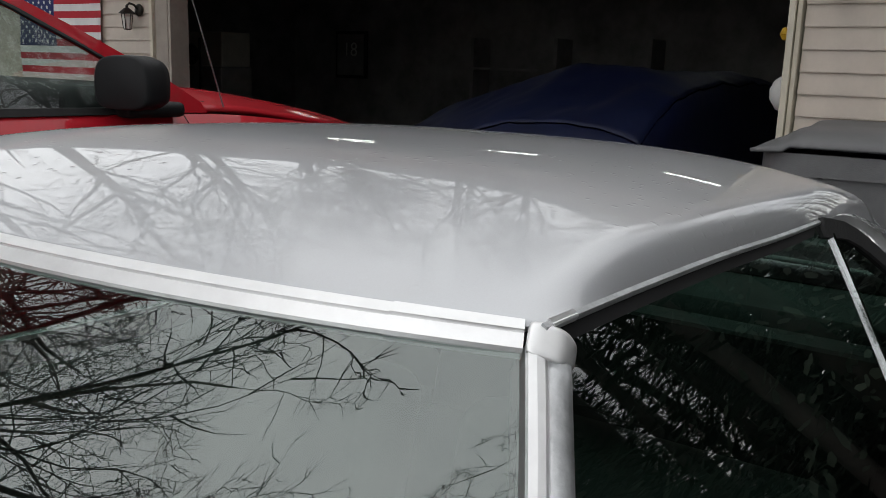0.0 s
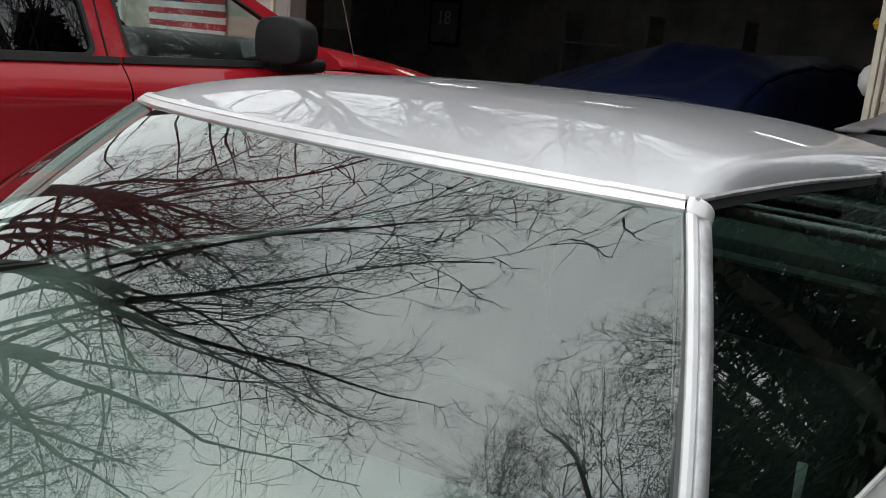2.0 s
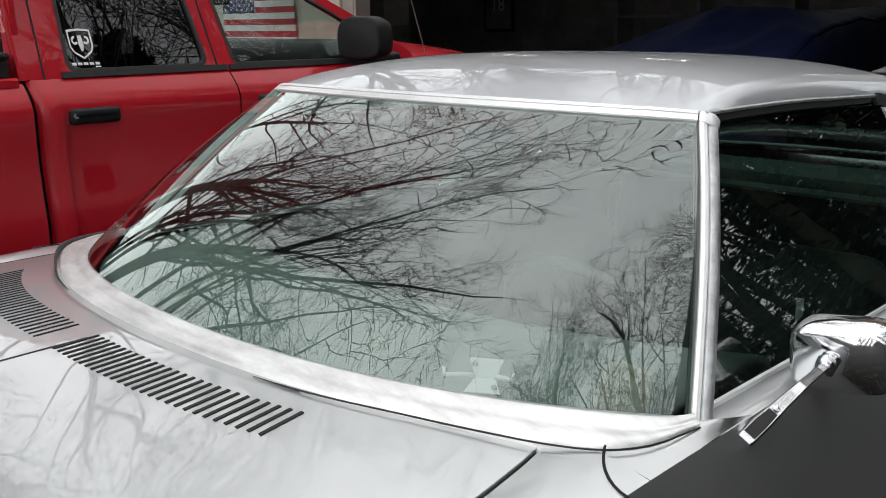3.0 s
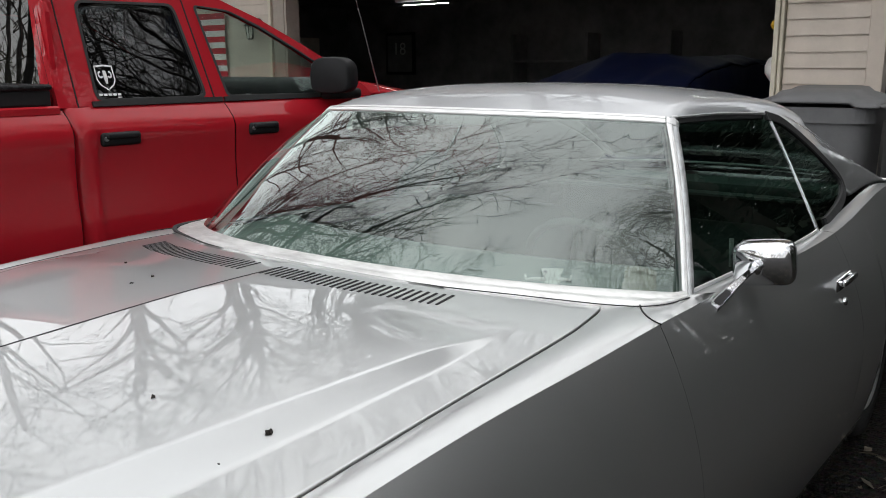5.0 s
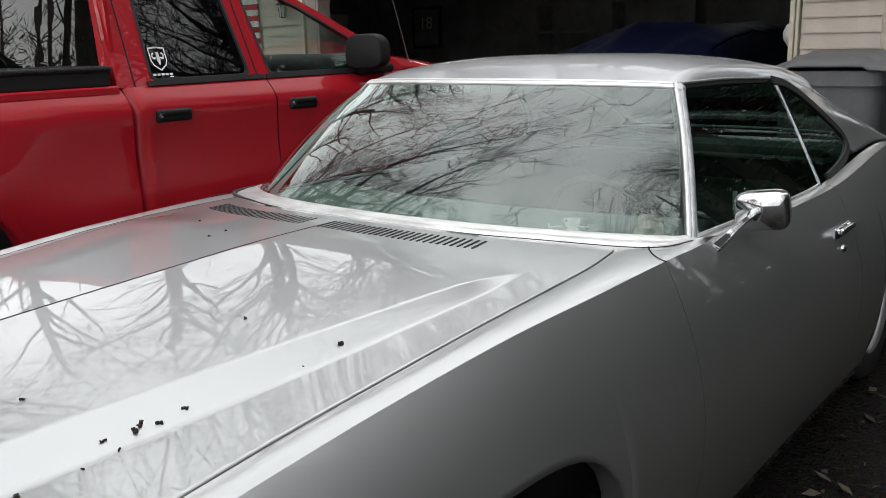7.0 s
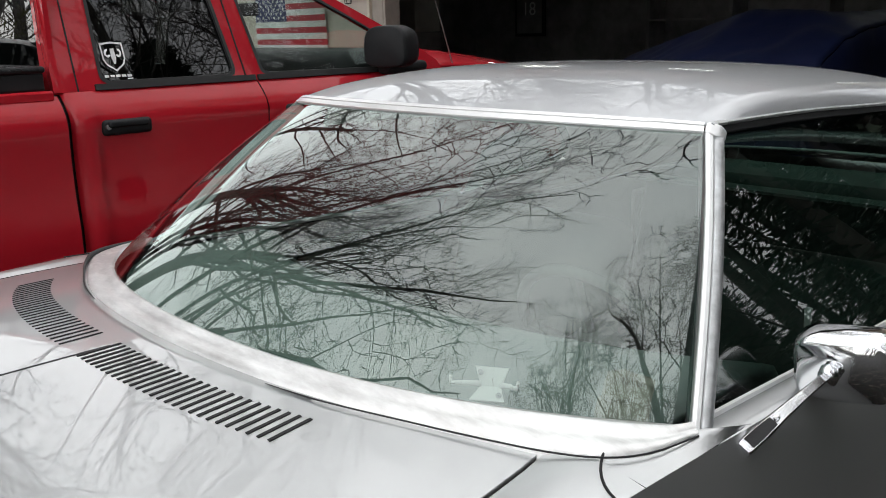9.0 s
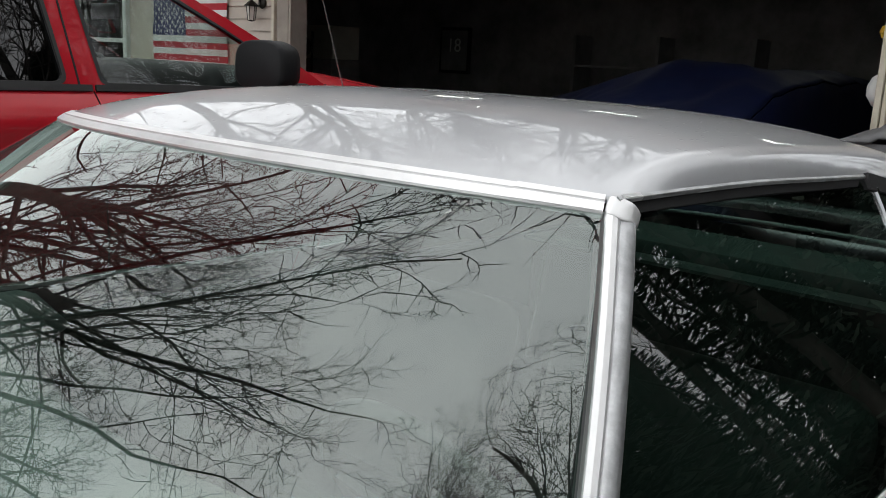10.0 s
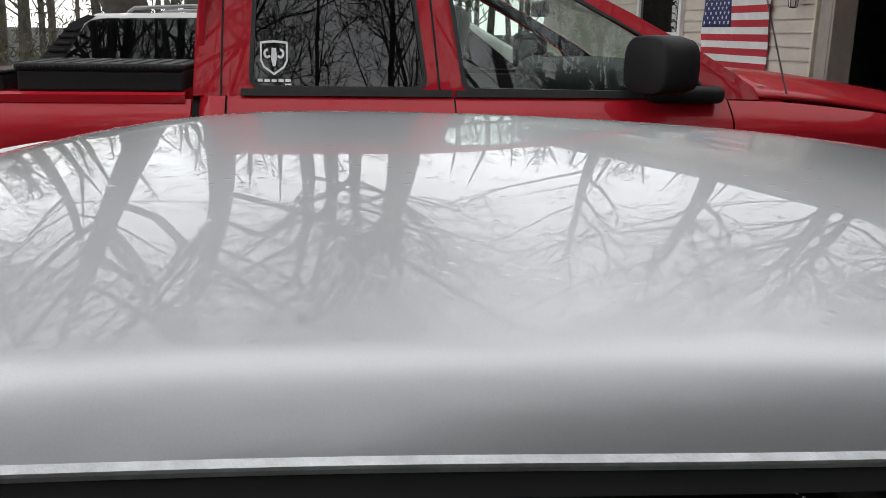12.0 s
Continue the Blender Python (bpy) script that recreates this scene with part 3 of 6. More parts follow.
def hood_z(x, y):
    """Height of the hood: a peaked centre line, a raised middle and lower shoulders that part from it towards the nose."""
    ax = abs(x)
    s = min(1.0, max(0.0, (-0.20 - y) / 0.85))
    zc, zg = table(ZC, y), table(ZGAP, y)
    xr = table(RIDGE, y)
    xv = xr + 0.008 + 0.068 * s**0.7
    g = table(GAP, y)
    if s <= 0:
        return zc - (zc - zg) * (ax / g) ** 2.0
    flat = zc - (zc - zg) * min(1.0, ax / g) ** 2.0
    fade = min(1.0, max(0.0, (-0.19 - y) / 0.20))
    fade = fade * fade * (3 - 2 * fade)
    return flat + (creased(ax, y, s, zc, zg, xr, xv, g) - flat) * fade


def creased(ax, y, s, zc, zg, xr, xv, g):
    """The part of the hood with a raised middle and a lower shelf."""
    zr = zc - 0.019 - 0.003 * s
    shelf = zg + 0.002 + 0.05 * (zr - zg)
    if ax <= xr:
        q = ax / xr
        return zc - (zc - zr) * (0.25 * q + 0.75 * q**3)
    if ax <= xv:
        q = (ax - xr) / (xv - xr)
        return zr + (shelf - zr) * (1 - (1 - q) ** 1.08)
    q = min(1.0, (ax - xv) / max(0.02, g - xv))
    return shelf + (zg - shelf) * (q + 0.25 * q * (1 - q))


def side_x(y, z):
    """Half width of the lower body at height z."""
    e, ze = table(EDGE, y), table(ZEDGE, y)
    bulge = table([(-1.8, 0.80), (-1.5, 0.90), (-1.1, 0.935), (-0.7, 0.945), (0.0, 0.945), (1.0, 0.95), (2.1, 0.968), (2.8, 0.93), (3.3, 0.82)], y)
    q = max(0.0, min(1.0, (ze - z) / (ze - 0.58)))
    if z >= 0.58:
        return e + (bulge - e) * q * (1.80 - 0.80 * q)
    t = (0.58 - z) / 0.42
    return bulge - 0.075 * t * t


def lower_z(y, arch=True):
    z = table([(-1.8, 0.36), (-1.4, 0.30), (-1.0, 0.24), (0.0, 0.17), (1.5, 0.16), (2.6, 0.24), (3.3, 0.34)], y)
    if arch:
        for c, r in ((ARCH_F, ARCH_HALF), (ARCH_R, 0.40)):
            d = abs(y - c)
            if d < r:
                z = max(z, 0.335 + 0.385 * (1 - (d / r) ** 3.4) ** (1 / 3.4))
    return z


def side_panel(name, y0, y1, car, side, n=None, top=None):
    """One outer panel from the shoulder edge down to the sill, with the wheel arch cut out of it and a turned-in lip."""
    ys = sorted(set(span(y0, y1, n or max(8, int((y1 - y0) / 0.04)))) | {c + r * q for c, r in ((ARCH_F, ARCH_HALF), (ARCH_R, 0.40)) for q in (-1.001, -0.999, -0.98, -0.95, -0.9, 0.9, 0.95, 0.98, 0.999, 1.001) if y0 < c + r * q < y1})
    def f(u, v):
        ze, zl = table(ZEDGE, v), lower_z(v)
        z = ze + (zl - ze) * min(1.0, u)
        if u > 1:
            return (side * (side_x(v, zl) - 0.06 * (u - 1)), v, zl + 0.006 * (u - 1))
        return (side * side_x(v, z), v, z)
    us = [0, 0.012, 0.03, 0.06] + span(0.1, 1.0, 14) + [1.15, 2.0]
    ob = part(name, grid(us, ys, f), M_SILVER, car, smooth=True)
    return ob


def build_coupe():
    car = thing("coupe", (0, 0, 0), "old silver two-door coupe with chrome trim", "car")
    # hood
    # across positions follow the ridge so that the crease stays crisp
    def across(y):
        s = min(1.0, max(0.0, (-0.20 - y) / 0.85))
        xr = table(RIDGE, y)
        xv = xr + 0.008 + 0.068 * s**0.7
        g = table(GAP, y) - 0.0035
        half = [0, 0.0035, 0.0075, 0.02] + span(0.06, 1, 10)
        half = half[:4] + [h * xr for h in span(0.12, 0.985, 9)] + [xr] + [xr + (xv - xr) * q for q in (0.05, 0.2, 0.4, 0.6, 0.75, 0.88, 1.0)] + [xv + (g - xv) * q for q in (0.06, 0.14, 0.3, 0.5, 0.7, 0.85, 0.95, 1.0)]
        return [-h for h in half[:0:-1]] + half
    count = len(across(0))
    rows = span(0, 1, 56)
    def hood3(i, v):
        i = int(i)
        y = -1.365
        for _ in range(5):
            x = across(y)[i]
            yf = hood_front(x)
            y = yf + (base_y(x) - 0.052 - yf) * v
        x = across(y)[i]
        return (x, y, hood_z(x, y))
    hood_ob = part("hood", grid(range(count), rows, hood3), M_SILVER, car, "silver hood with a centre crease and raised middle", smooth=True)
    thick(hood_ob, 0.012)
    # narrow dark groove along the centre crease
    ys = span(-1.465, -0.150, 40)
    part("centre_groove", strip([(Vector((0, y, hood_z(0, y) - 0.0006)), Vector((1, 0, 0)), Vector((0, 0, 1))) for y in ys], [(-0.0022, -0.006), (0.0022, -0.006), (0.0022, 0.0014), (-0.0022, 0.0014)]), M_RUBBER, hood_ob)
    # louvre slots at the back of the hood: near-black solids for the shade inside
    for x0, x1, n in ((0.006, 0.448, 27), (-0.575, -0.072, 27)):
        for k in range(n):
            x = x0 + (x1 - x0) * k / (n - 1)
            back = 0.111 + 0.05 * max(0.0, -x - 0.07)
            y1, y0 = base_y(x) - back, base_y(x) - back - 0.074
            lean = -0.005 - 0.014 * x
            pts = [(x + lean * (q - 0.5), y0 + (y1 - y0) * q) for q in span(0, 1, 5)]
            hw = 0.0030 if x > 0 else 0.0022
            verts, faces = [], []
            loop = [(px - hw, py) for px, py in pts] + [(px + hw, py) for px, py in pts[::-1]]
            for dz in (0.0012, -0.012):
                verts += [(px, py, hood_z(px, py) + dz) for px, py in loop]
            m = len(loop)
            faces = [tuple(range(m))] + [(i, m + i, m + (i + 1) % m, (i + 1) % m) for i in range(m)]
            part("vent_slot_shade", (verts, faces), M_DARK, hood_ob)
    # nose panel in front of the hood
    def nose(u, v):
        g = table(EDGE, -1.356 - 0.40 * v) - 0.012
        x = u * g
        y = (hood_front(x) - 0.005) * (1 - v) - 1.756 * v
        z = hood_z(min(abs(x), table(GAP, y) * 0.999), y)
        z -= 0.30 * max(0.0, v - 0.45) ** 2
        return (x, y - 0.05 * (1 - u * u) * v, z)
    nz = part("nose_panel", grid([s * q for q in span(1, 0.033, 30) for s in (-1,)] + [0] + [q for q in span(0.033, 1, 30)], span(0, 1, 18), nose), M_SILVER, car, smooth=True)
    thick(nz, 0.012)
    # front and rear closing panels
    def front(u, v):
        x = u * 0.80
        y = -1.80 - 0.05 * (1 - u * u) + 0.05 * v
        return (x, y, 0.80 - 0.46 * v + 0.06 * (1 - abs(u)) * (1 - v))
    thick(part("front_panel", grid(span(-1, 1, 20), span(0, 1, 8), front), M_SILVER, car, smooth=True), 0.012)
    def rear(u, v):
        x = u * 0.80
        return (x, 3.34 - 0.05 * u * u - 0.06 * v, 0.86 - 0.5 * v)
    thick(part("rear_panel", grid(span(-1, 1, 20), span(0, 1, 8), rear), M_SILVER, car, smooth=True), 0.012)
    for s in (1, -1):
        fender = side_panel("front_fender", -1.80, 0.0848, car, s)
        # fender top between the hood gap and the shoulder edge
        def top(u, v, s=s):
            g, e = table(GAP, v) + 0.0025, table(EDGE, v)
            zg, ze = table(ZGAP, v), table(ZEDGE, v)
            x = g + (e - g) * u
            return (s * x, v, zg + (ze - zg) * u + 0.006 * math.sin(math.pi * u))
        yl = span(-1.40, 0.135, 40)
        part("fender_top", grid(span(0, 1, 9), yl, top), M_SILVER, fender, smooth=True)
        # joint between fender and cowl
        joint = []
        for q in span(0, 1, 8):
            x, y = 0.760 + 0.076 * q, 0.152 - 0.066 * (1 - (1 - q) ** 2.2)
            g, e = table(GAP, y) + 0.004, table(EDGE, y)
            u = (x - g) / (e - g)
            joint.append((s * x, y, table(ZGAP, y) + (table(ZEDGE, y) - table(ZGAP, y)) * u + 0.006 * math.sin(math.pi * min(1, u)) + 0.0004))
        part("cowl_joint", tube(joint, 0.0020, 5), M_DARK, fender)
        def lip(u, v, s=s):
            g = table(GAP, v) + 0.0025
            return (s * (g + 0.0005), v, table(ZGAP, v) - 0.04 * u)
        part("fender_flange", grid([0, 1], yl, lip), M_DARK, fender)
        def corner(u, v, s=s):
            g, e = 0.702, table(EDGE, v)
            x0 = max(0.69, 0.70 + (v - 0.15) * 0.72)
            x = x0 + (e - x0) * u
            return (s * x, v, 0.960 - 0.012 * u + 0.004 * math.sin(math.pi * u))
        part("cowl_corner", grid(span(0, 1, 8), span(0.139, 0.36, 10), corner), M_SILVER, fender, smooth=True)
        door = side_panel("door", 0.0862, 1.4192, car, s)
        def sill(u, v, s=s):
            e = table(EDGE, v)
            return (s * (e - 0.055 * u), v, table(ZEDGE, v) + 0.004 * math.sin(math.pi * u) - 0.002 * u)
        part("belt_ledge", grid(span(0, 1, 6), span(0.30, 1.418, 22), sill), M_SILVER, door, smooth=True)
        path = frames_along([(s * (table(EDGE, y) - 0.052), y, table(ZEDGE, y) + 0.002) for y in span(0.36, 1.418, 18)], (0, 0, 1))
        part("belt_seal", strip(path, [(-0.003, -0.004), (0.003, -0.004), (0.003, 0.005), (-0.003, 0.005)]), M_BRIGHT, door)
        quarter = side_panel("quarter_panel", 1.4208, 3.30, car, s)
        part("belt_ledge", grid(span(0, 1, 6), span(1.422, 2.30, 16), sill), M_SILVER, quarter, smooth=True)
        # door handle
        hx = side_x(1.30, 0.803)
        h = part("door_handle", bevel_box((0.016, 0.145, 0.020), (s * (hx + 0.022), 1.300, 0.813), 0.006, 3), M_CHROME, door, "chrome door handle", smooth=True)
        part("handle_plate", bevel_box((0.008, 0.165, 0.040), (s * (hx + 0.003), 1.300, 0.803), 0.0035, 2), M_CHROME, h)
        part("handle_recess", bevel_box((0.004, 0.120, 0.018), (s * (hx + 0.0075), 1.300, 0.795), 0.001, 1), M_DARK, h)
        for q in (-0.064, 0.064):
            part("handle_post", bevel_box((0.020, 0.014, 0.016), (s * (hx + 0.013), 1.300 + q, 0.811), 0.004, 2), M_CHROME, h)
        part("lock_cylinder", placed(lathe([(0, 0.010), (0.010, 0.010), (0.013, 0.004), (0.013, 0.0)], 14), pose(s * side_x(1.262, 0.752), 1.262, 0.752, 0, 90 * s, 0)), M_CHROME, door, smooth=True)
    # dark bay under the hood, cabin floor and sills
    part("engine_bay", bevel_box((1.50, 1.75, 0.45), (0, -0.72, 0.63), 0.02), M_DARK, car)
    part("floor_pan", bevel_box((1.62, 3.2, 0.06), (0, 1.75, 0.24), 0.01), M_DARK, car)
    for s in (1, -1):
        part("inner_side", bevel_box((0.05, 2.9, 0.62), (s * 0.775, 1.72, 0.56), 0.01), M_SEAT, car)
    part("trunk_box", bevel_box((1.40, 0.9, 0.55), (0, 2.75, 0.55), 0.02), M_DARK, car)
    # deck behind the rear window
    def deck(u, v):
        y = 2.80 + 0.52 * v
        e = table(EDGE, y)
        return (u * e, y, table(ZEDGE, y) + 0.03 * (1 - u * u) - 0.02 * v * v)
    thick(part("deck_lid", grid(span(-1, 1, 24), span(0, 1, 12), deck), M_SILVER, car, smooth=True), 0.012)
    build_greenhouse(car)
    build_cabin(car)
    for s in (1, -1):
        for y in (ARCH_F, ARCH_R):
            add_wheel(car, (s * 0.76, y, 0.335), 0.335, 0.20, s)
    build_door_mirror(car)
    part("lock_knob", tube([(0.742, 0.752, 0.930), (0.742, 0.752, 0.972), (0.742, 0.752, 1.004)], [0.003, 0.0055, 0.0065], 10), M_WHITE, car, "white door lock knob", smooth=True)
    return car


HEAD_HALF = 0.600


def head_y(x):
    q = (x / 0.6) ** 2
    return 0.541 + 0.088 * q + 0.037 * q * q


def head_z(x):
    q = (x / 0.6) ** 2
    return 1.328 - 0.006 * q - 0.006 * q * q


RAIL_X = [(0.65, 0.596), (0.8, 0.596), (1.0, 0.598), (1.25, 0.598), (1.45, 0.590), (1.7, 0.576), (2.0, 0.565), (2.3, 0.572), (2.6, 0.605), (2.82, 0.65)]
RAIL_Z = [(0.65, 1.315), (0.8, 1.314), (1.0, 1.311), (1.2, 1.303), (1.43, 1.292), (1.7, 1.274), (2.0, 1.222), (2.3, 1.145), (2.6, 1.053), (2.82, 0.980)]
ROOF_Z = [(0.541, 1.372), (0.70, 1.383), (0.95, 1.391), (1.25, 1.388), (1.6, 1.370), (1.85, 1.341), (2.05, 1.304), (2.3, 1.220), (2.6, 1.10), (2.84, 1.0)]
OUTLINE = [(1.30, 1.297), (1.44, 1.290), (1.54, 1.274), (1.635, 1.240), (1.765, 1.168), (1.86, 1.102), (1.912, 1.060), (1.930, 1.020), (1.96, 0.965)]


def roof_point(u, v):
    """u runs across from -1 to 1, v from the windshield header back to the rear window."""
    ax = abs(u)
    y_end = 2.05
    xr0 = HEAD_HALF
    yh = head_y(u * xr0)
    y = yh + (y_end - yh) * v
    xr, zr, zc = table(RAIL_X, max(0.65, y)), table(RAIL_Z, max(0.65, y)), table(ROOF_Z, y)
    w = min(1.0, (y - yh) / (0.52 - 0.24 * ax**4))
    blend = 1 - (1 - w) ** 2.9
    x = xr * ax
    # a gently crowned middle and a narrow rolled shoulder
    a0 = 0.928
    if ax < a0:
        drop = 0.47 * (ax / a0) ** 3.0
    else:
        q = (ax - a0) / (1 - a0)
        drop = 0.47 + 0.53 * (0.20 * q + 0.80 * q**2.3)
    z_body = zc - (zc - zr) * drop
    z_head = head_z(u * xr0)
    z = z_head + (z_body - z_head) * blend
    return (math.copysign(x, u), y, z)


def glass_x(z, y):
    """Half width of the side glass."""
    b = 0.786
    r = 0.583
    zb, zt = 0.935, 1.30
    q = (z - zb) / (zt - zb)
    return b + (r - b) * q + 0.012 * q * (1 - q)


def build_greenhouse(car):
    roof = part("roof", grid([math.copysign(1 - (1 - abs(q)) ** 2.4, q) for q in span(-1, 1, 91)], [q * q * 0.7 + q * 0.3 for q in span(0, 1, 60)], roof_point), M_ROOFPAINT, car, "silver roof dulled by dust and droplets", smooth=True)
    thick(roof, 0.01)
    # windshield, bowed from header to cowl
    def pane(u, v):
        xt, xb = u * 0.592, u * 0.782
        t = Vector((xt, head_y(xt) - 0.030, head_z(xt) - 0.014))
        b = Vector((xb, base_y(xb) + 0.002, base_z(xb) + 0.001))
        p = t.lerp(b, v)
        bow = math.sin(math.pi * v)
        return p + Vector((0.012 * u * bow, -0.011 * bow + 0.020 * abs(u) ** 6 * (0.25 + 0.75 * bow), 0.019 * bow))
    ws = part("windshield", grid(span(-1, 1, 41), span(0, 1, 25), pane), M_GLASS, car, "green-tinted windshield reflecting bare branches", smooth=True)
    facing(ws, (0, -1, 1)).visible_shadow = False
    # header moulding in two ribs, with a lapped joint
    def head_path(a, b, n):
        return [(x, head_y(x) - 0.014 + 0.007 * (abs(x) / 0.592) ** 8, head_z(x) - 0.006 - 0.003 * (abs(x) / 0.592) ** 8) for x in span(a, b, n)]
    rib = [(-0.0155, -0.006), (0.0148, -0.006), (0.0160, 0.0005), (0.0148, 0.0032), (0.0026, 0.0056), (0.0016, 0.0040), (0.0002, 0.0040), (-0.0010, 0.0064), (-0.0136, 0.0050), (-0.0155, 0.0010)]
    pts = head_path(-0.600, 0.51, 50)
    part("header_moulding", strip(frames_along(pts, (0, -0.42, 0.9)), rib), M_BRIGHT, car, "bright two-rib windshield moulding")
    pts = head_path(0.503, 0.586, 14)
    verts, faces = strip(frames_along(pts, (0, -0.42, 0.9)), [(a * 1.03, b * 1.06 + 0.0004) for a, b in rib])
    part("header_moulding", (verts, faces), M_BRIGHT, car, "bright lapped moulding end")
    # cowl moulding under the glass
    # a band that narrows and sweeps round into the pillar foot at either end
    front = [(0.0, 0.0, -0.080), (0.25, 0.20, -0.066), (0.5, 0.40, -0.026), (0.7, 0.555, 0.030), (0.82, 0.648, 0.070), (0.9, 0.722, 0.108), (0.95, 0.773, 0.150), (0.98, 0.802, 0.205), (1.0, 0.816, 0.285)]
    fxs, fys = [(a, b) for a, b, c in front], [(a, c) for a, b, c in front]
    verts, faces, ss = [], [], span(-1, 1, 97)
    ss = [math.copysign(1 - (1 - abs(q)) ** 1.5, q) for q in ss]
    prof = [(0.0, -0.022), (0.0, -0.004), (0.12, 0.004), (0.35, 0.0065), (0.5, 0.003), (0.62, 0.004), (0.85, 0.008), (1.0, 0.004), (1.0, -0.012)]
    for q in ss:
        a = abs(q)
        xr = 0.796 * a
        rear = Vector((xr, base_y(min(xr, 0.785)) + 0.010 + max(0, xr - 0.785) * 2.2, base_z(xr)))
        fr = Vector((table(fxs, a), table(fys, a), base_z(xr) - 0.012 + 0.004 * a**4))
        for t, dz in prof:
            p_ = fr.lerp(rear, t)
            verts.append((math.copysign(p_.x, q) if a > 1e-6 else 0.0, p_.y, p_.z + dz))
    k = len(prof)
    faces = [(j * k + i, j * k + i + 1, (j + 1) * k + i + 1, (j + 1) * k + i) for j in range(len(ss) - 1) for i in range(k - 1)]
    part("cowl_moulding", (verts, faces), M_COWLTRIM, car, "bright moulding along the foot of the windshield", smooth=True)
    lipline = [(math.copysign(table(fxs, abs(q)), q), table(fys, abs(q)) - 0.003, base_z(0.796 * abs(q)) - 0.0085 + 0.006 * q**4) for q in ss if abs(q) > 0.004]
    part("cowl_gasket", tube(lipline, [0.0013 + 0.0052 * min(1.0, max(0.0, -p_[0]) / 0.75) ** 4 for p_ in lipline], 6), M_RUBBER, car, smooth=True)
    # A pillars with a bright face and a painted edge
    for s in (1, -1):
        qs = span(0.015, 1.02, 22)
        bow = Vector((0.007, 0.0, 0.0146))
        inner = [Vector((0.589, 0.649, 1.3115)).lerp(Vector((0.788, 0.309, 0.953)), q) + bow * math.sin(math.pi * min(1, q)) for q in qs]
        outer = [Vector((0.617, 0.669, 1.3000)).lerp(Vector((0.817, 0.319, 0.9375)), q) + bow * math.sin(math.pi * min(1, q)) for q in qs]
        flip = lambda data: ([Vector((s * v.x, v.y, v.z)) for v in data[0]], data[1])
        pil = part("a_pillar", flip(ribbon(inner, outer, [(0.02, -0.034), (0.97, -0.034), (0.97, -0.010), (0.02, -0.010)])), M_SILVER, car)
        part("pillar_moulding", flip(ribbon(inner, outer, [(0.0, -0.014), (0.0, -0.0010), (0.04, 0.0008), (0.20, 0.0022), (0.36, 0.0020), (0.42, 0.0006), (0.44, 0.0002), (0.44, -0.014)])), M_BRIGHT, pil, "bright windshield pillar moulding")
        part("pillar_edge", flip(ribbon(inner, outer, [(0.442, -0.014), (0.442, 0.0002), (0.50, 0.0013), (0.64, 0.0018), (0.80, 0.0008), (0.92, -0.0016), (0.98, -0.0060), (1.0, -0.014), (0.98, -0.026)])), M_DULLTRIM, pil, smooth=True)
        # cap plate over the joint of header and pillar, and the clip that closes the drip rail
        e1 = (outer[0] - inner[0]).normalized()
        e2 = (outer[1] - outer[0]).normalized()
        e3 = e1.cross(e2).normalized()
        e2 = e3.cross(e1)
        if e3.z < 0:
            e3 = -e3
        mid = inner[0].lerp(outer[0], 0.50) - e2 * 0.007
        def cap(u, v):
            r = 1 - 0.10 * abs(v) ** 4
            p_ = mid + e1 * (0.0188 * u * r) + e2 * (0.0150 * v * (1 - 0.10 * abs(u) ** 4)) + e3 * (0.0036 - 0.0022 * abs(u) ** 4 - 0.0018 * abs(v) ** 6 - (0.0055 if u > 0 else 0.0) * u * u)
            return Vector((s * p_.x, p_.y, p_.z))
        thick(facing(part("corner_cap", grid(span(-1, 1, 17), span(-1, 1, 15), cap), M_BRIGHT, pil, "bright cap over the moulding joint", smooth=True), (s * 0.3, -0.7, 0.6)), 0.004)
        clip = [(s * (table(RAIL_X, y) + 0.002), y, table(RAIL_Z, y) + 0.001) for y in span(0.668, 0.704, 6)]
        part("rail_clip", strip(frames_along(clip, (s * 0.55, 0, 0.83)), [(-0.0045, -0.004), (0.0022, -0.004), (0.0022, 0.0010), (0.0004, 0.0018), (-0.0008, 0.0011), (-0.0045, 0.0020)]), M_BRIGHT, pil)
        # drip rail with a thin bright lip and a black seal below
        ys = span(0.66, 1.455, 30)
        rail = [(s * (table(RAIL_X, y) + 0.001), y, table(RAIL_Z, y) - 0.001) for y in ys]
        dr = part("drip_rail", strip(frames_along(rail, (s * 0.5, 0, 0.87)), [(-0.004, -0.0025), (0.0014, -0.0025), (0.0014, 0.0012), (0.0004, 0.0026), (-0.004, 0.0030)]), M_DULLTRIM, car)
        seal = [(s * (table(RAIL_X, y) - 0.004), y, table(RAIL_Z, y) - 0.012) for y in ys]
        part("window_seal", strip(frames_along(seal, (s, 0, 0.4)), [(-0.010, -0.012), (0.006, -0.012), (0.006, 0.006), (-0.010, 0.006)]), M_DARK, dr)
        # C pillar sail behind the quarter glass
        def sail(u, v, s=s):
            y = 1.30 + (2.82 - 1.30) * v
            zt = table(RAIL_Z, y)
            zb = max(table(ZEDGE, y), table(OUTLINE, y) if y < 1.96 else 0)
            zb = min(zb, zt - 0.001)
            z = zt + (zb - zt) * u
            xt = table(RAIL_X, y)
            xb = max(xt, glass_x(z, y) + 0.006)
            q = min(1.0, (zt - z) / 0.10)
            return (s * (xt + (xb - xt) * q), y, z)
        thick(part("c_pillar", grid(span(0, 1, 16), span(0, 1, 60), sail), M_SILVER, car, smooth=True), 0.02)
        # side glass in two panes with a bright divider
        def door_edge(z):
            return 1.428 + 0.048 * (z - 0.93) / 0.34
        def front_edge(z):
            q = (z - 0.962) / (1.306 - 0.962)
            return 0.322 + (0.668 - 0.322) * q
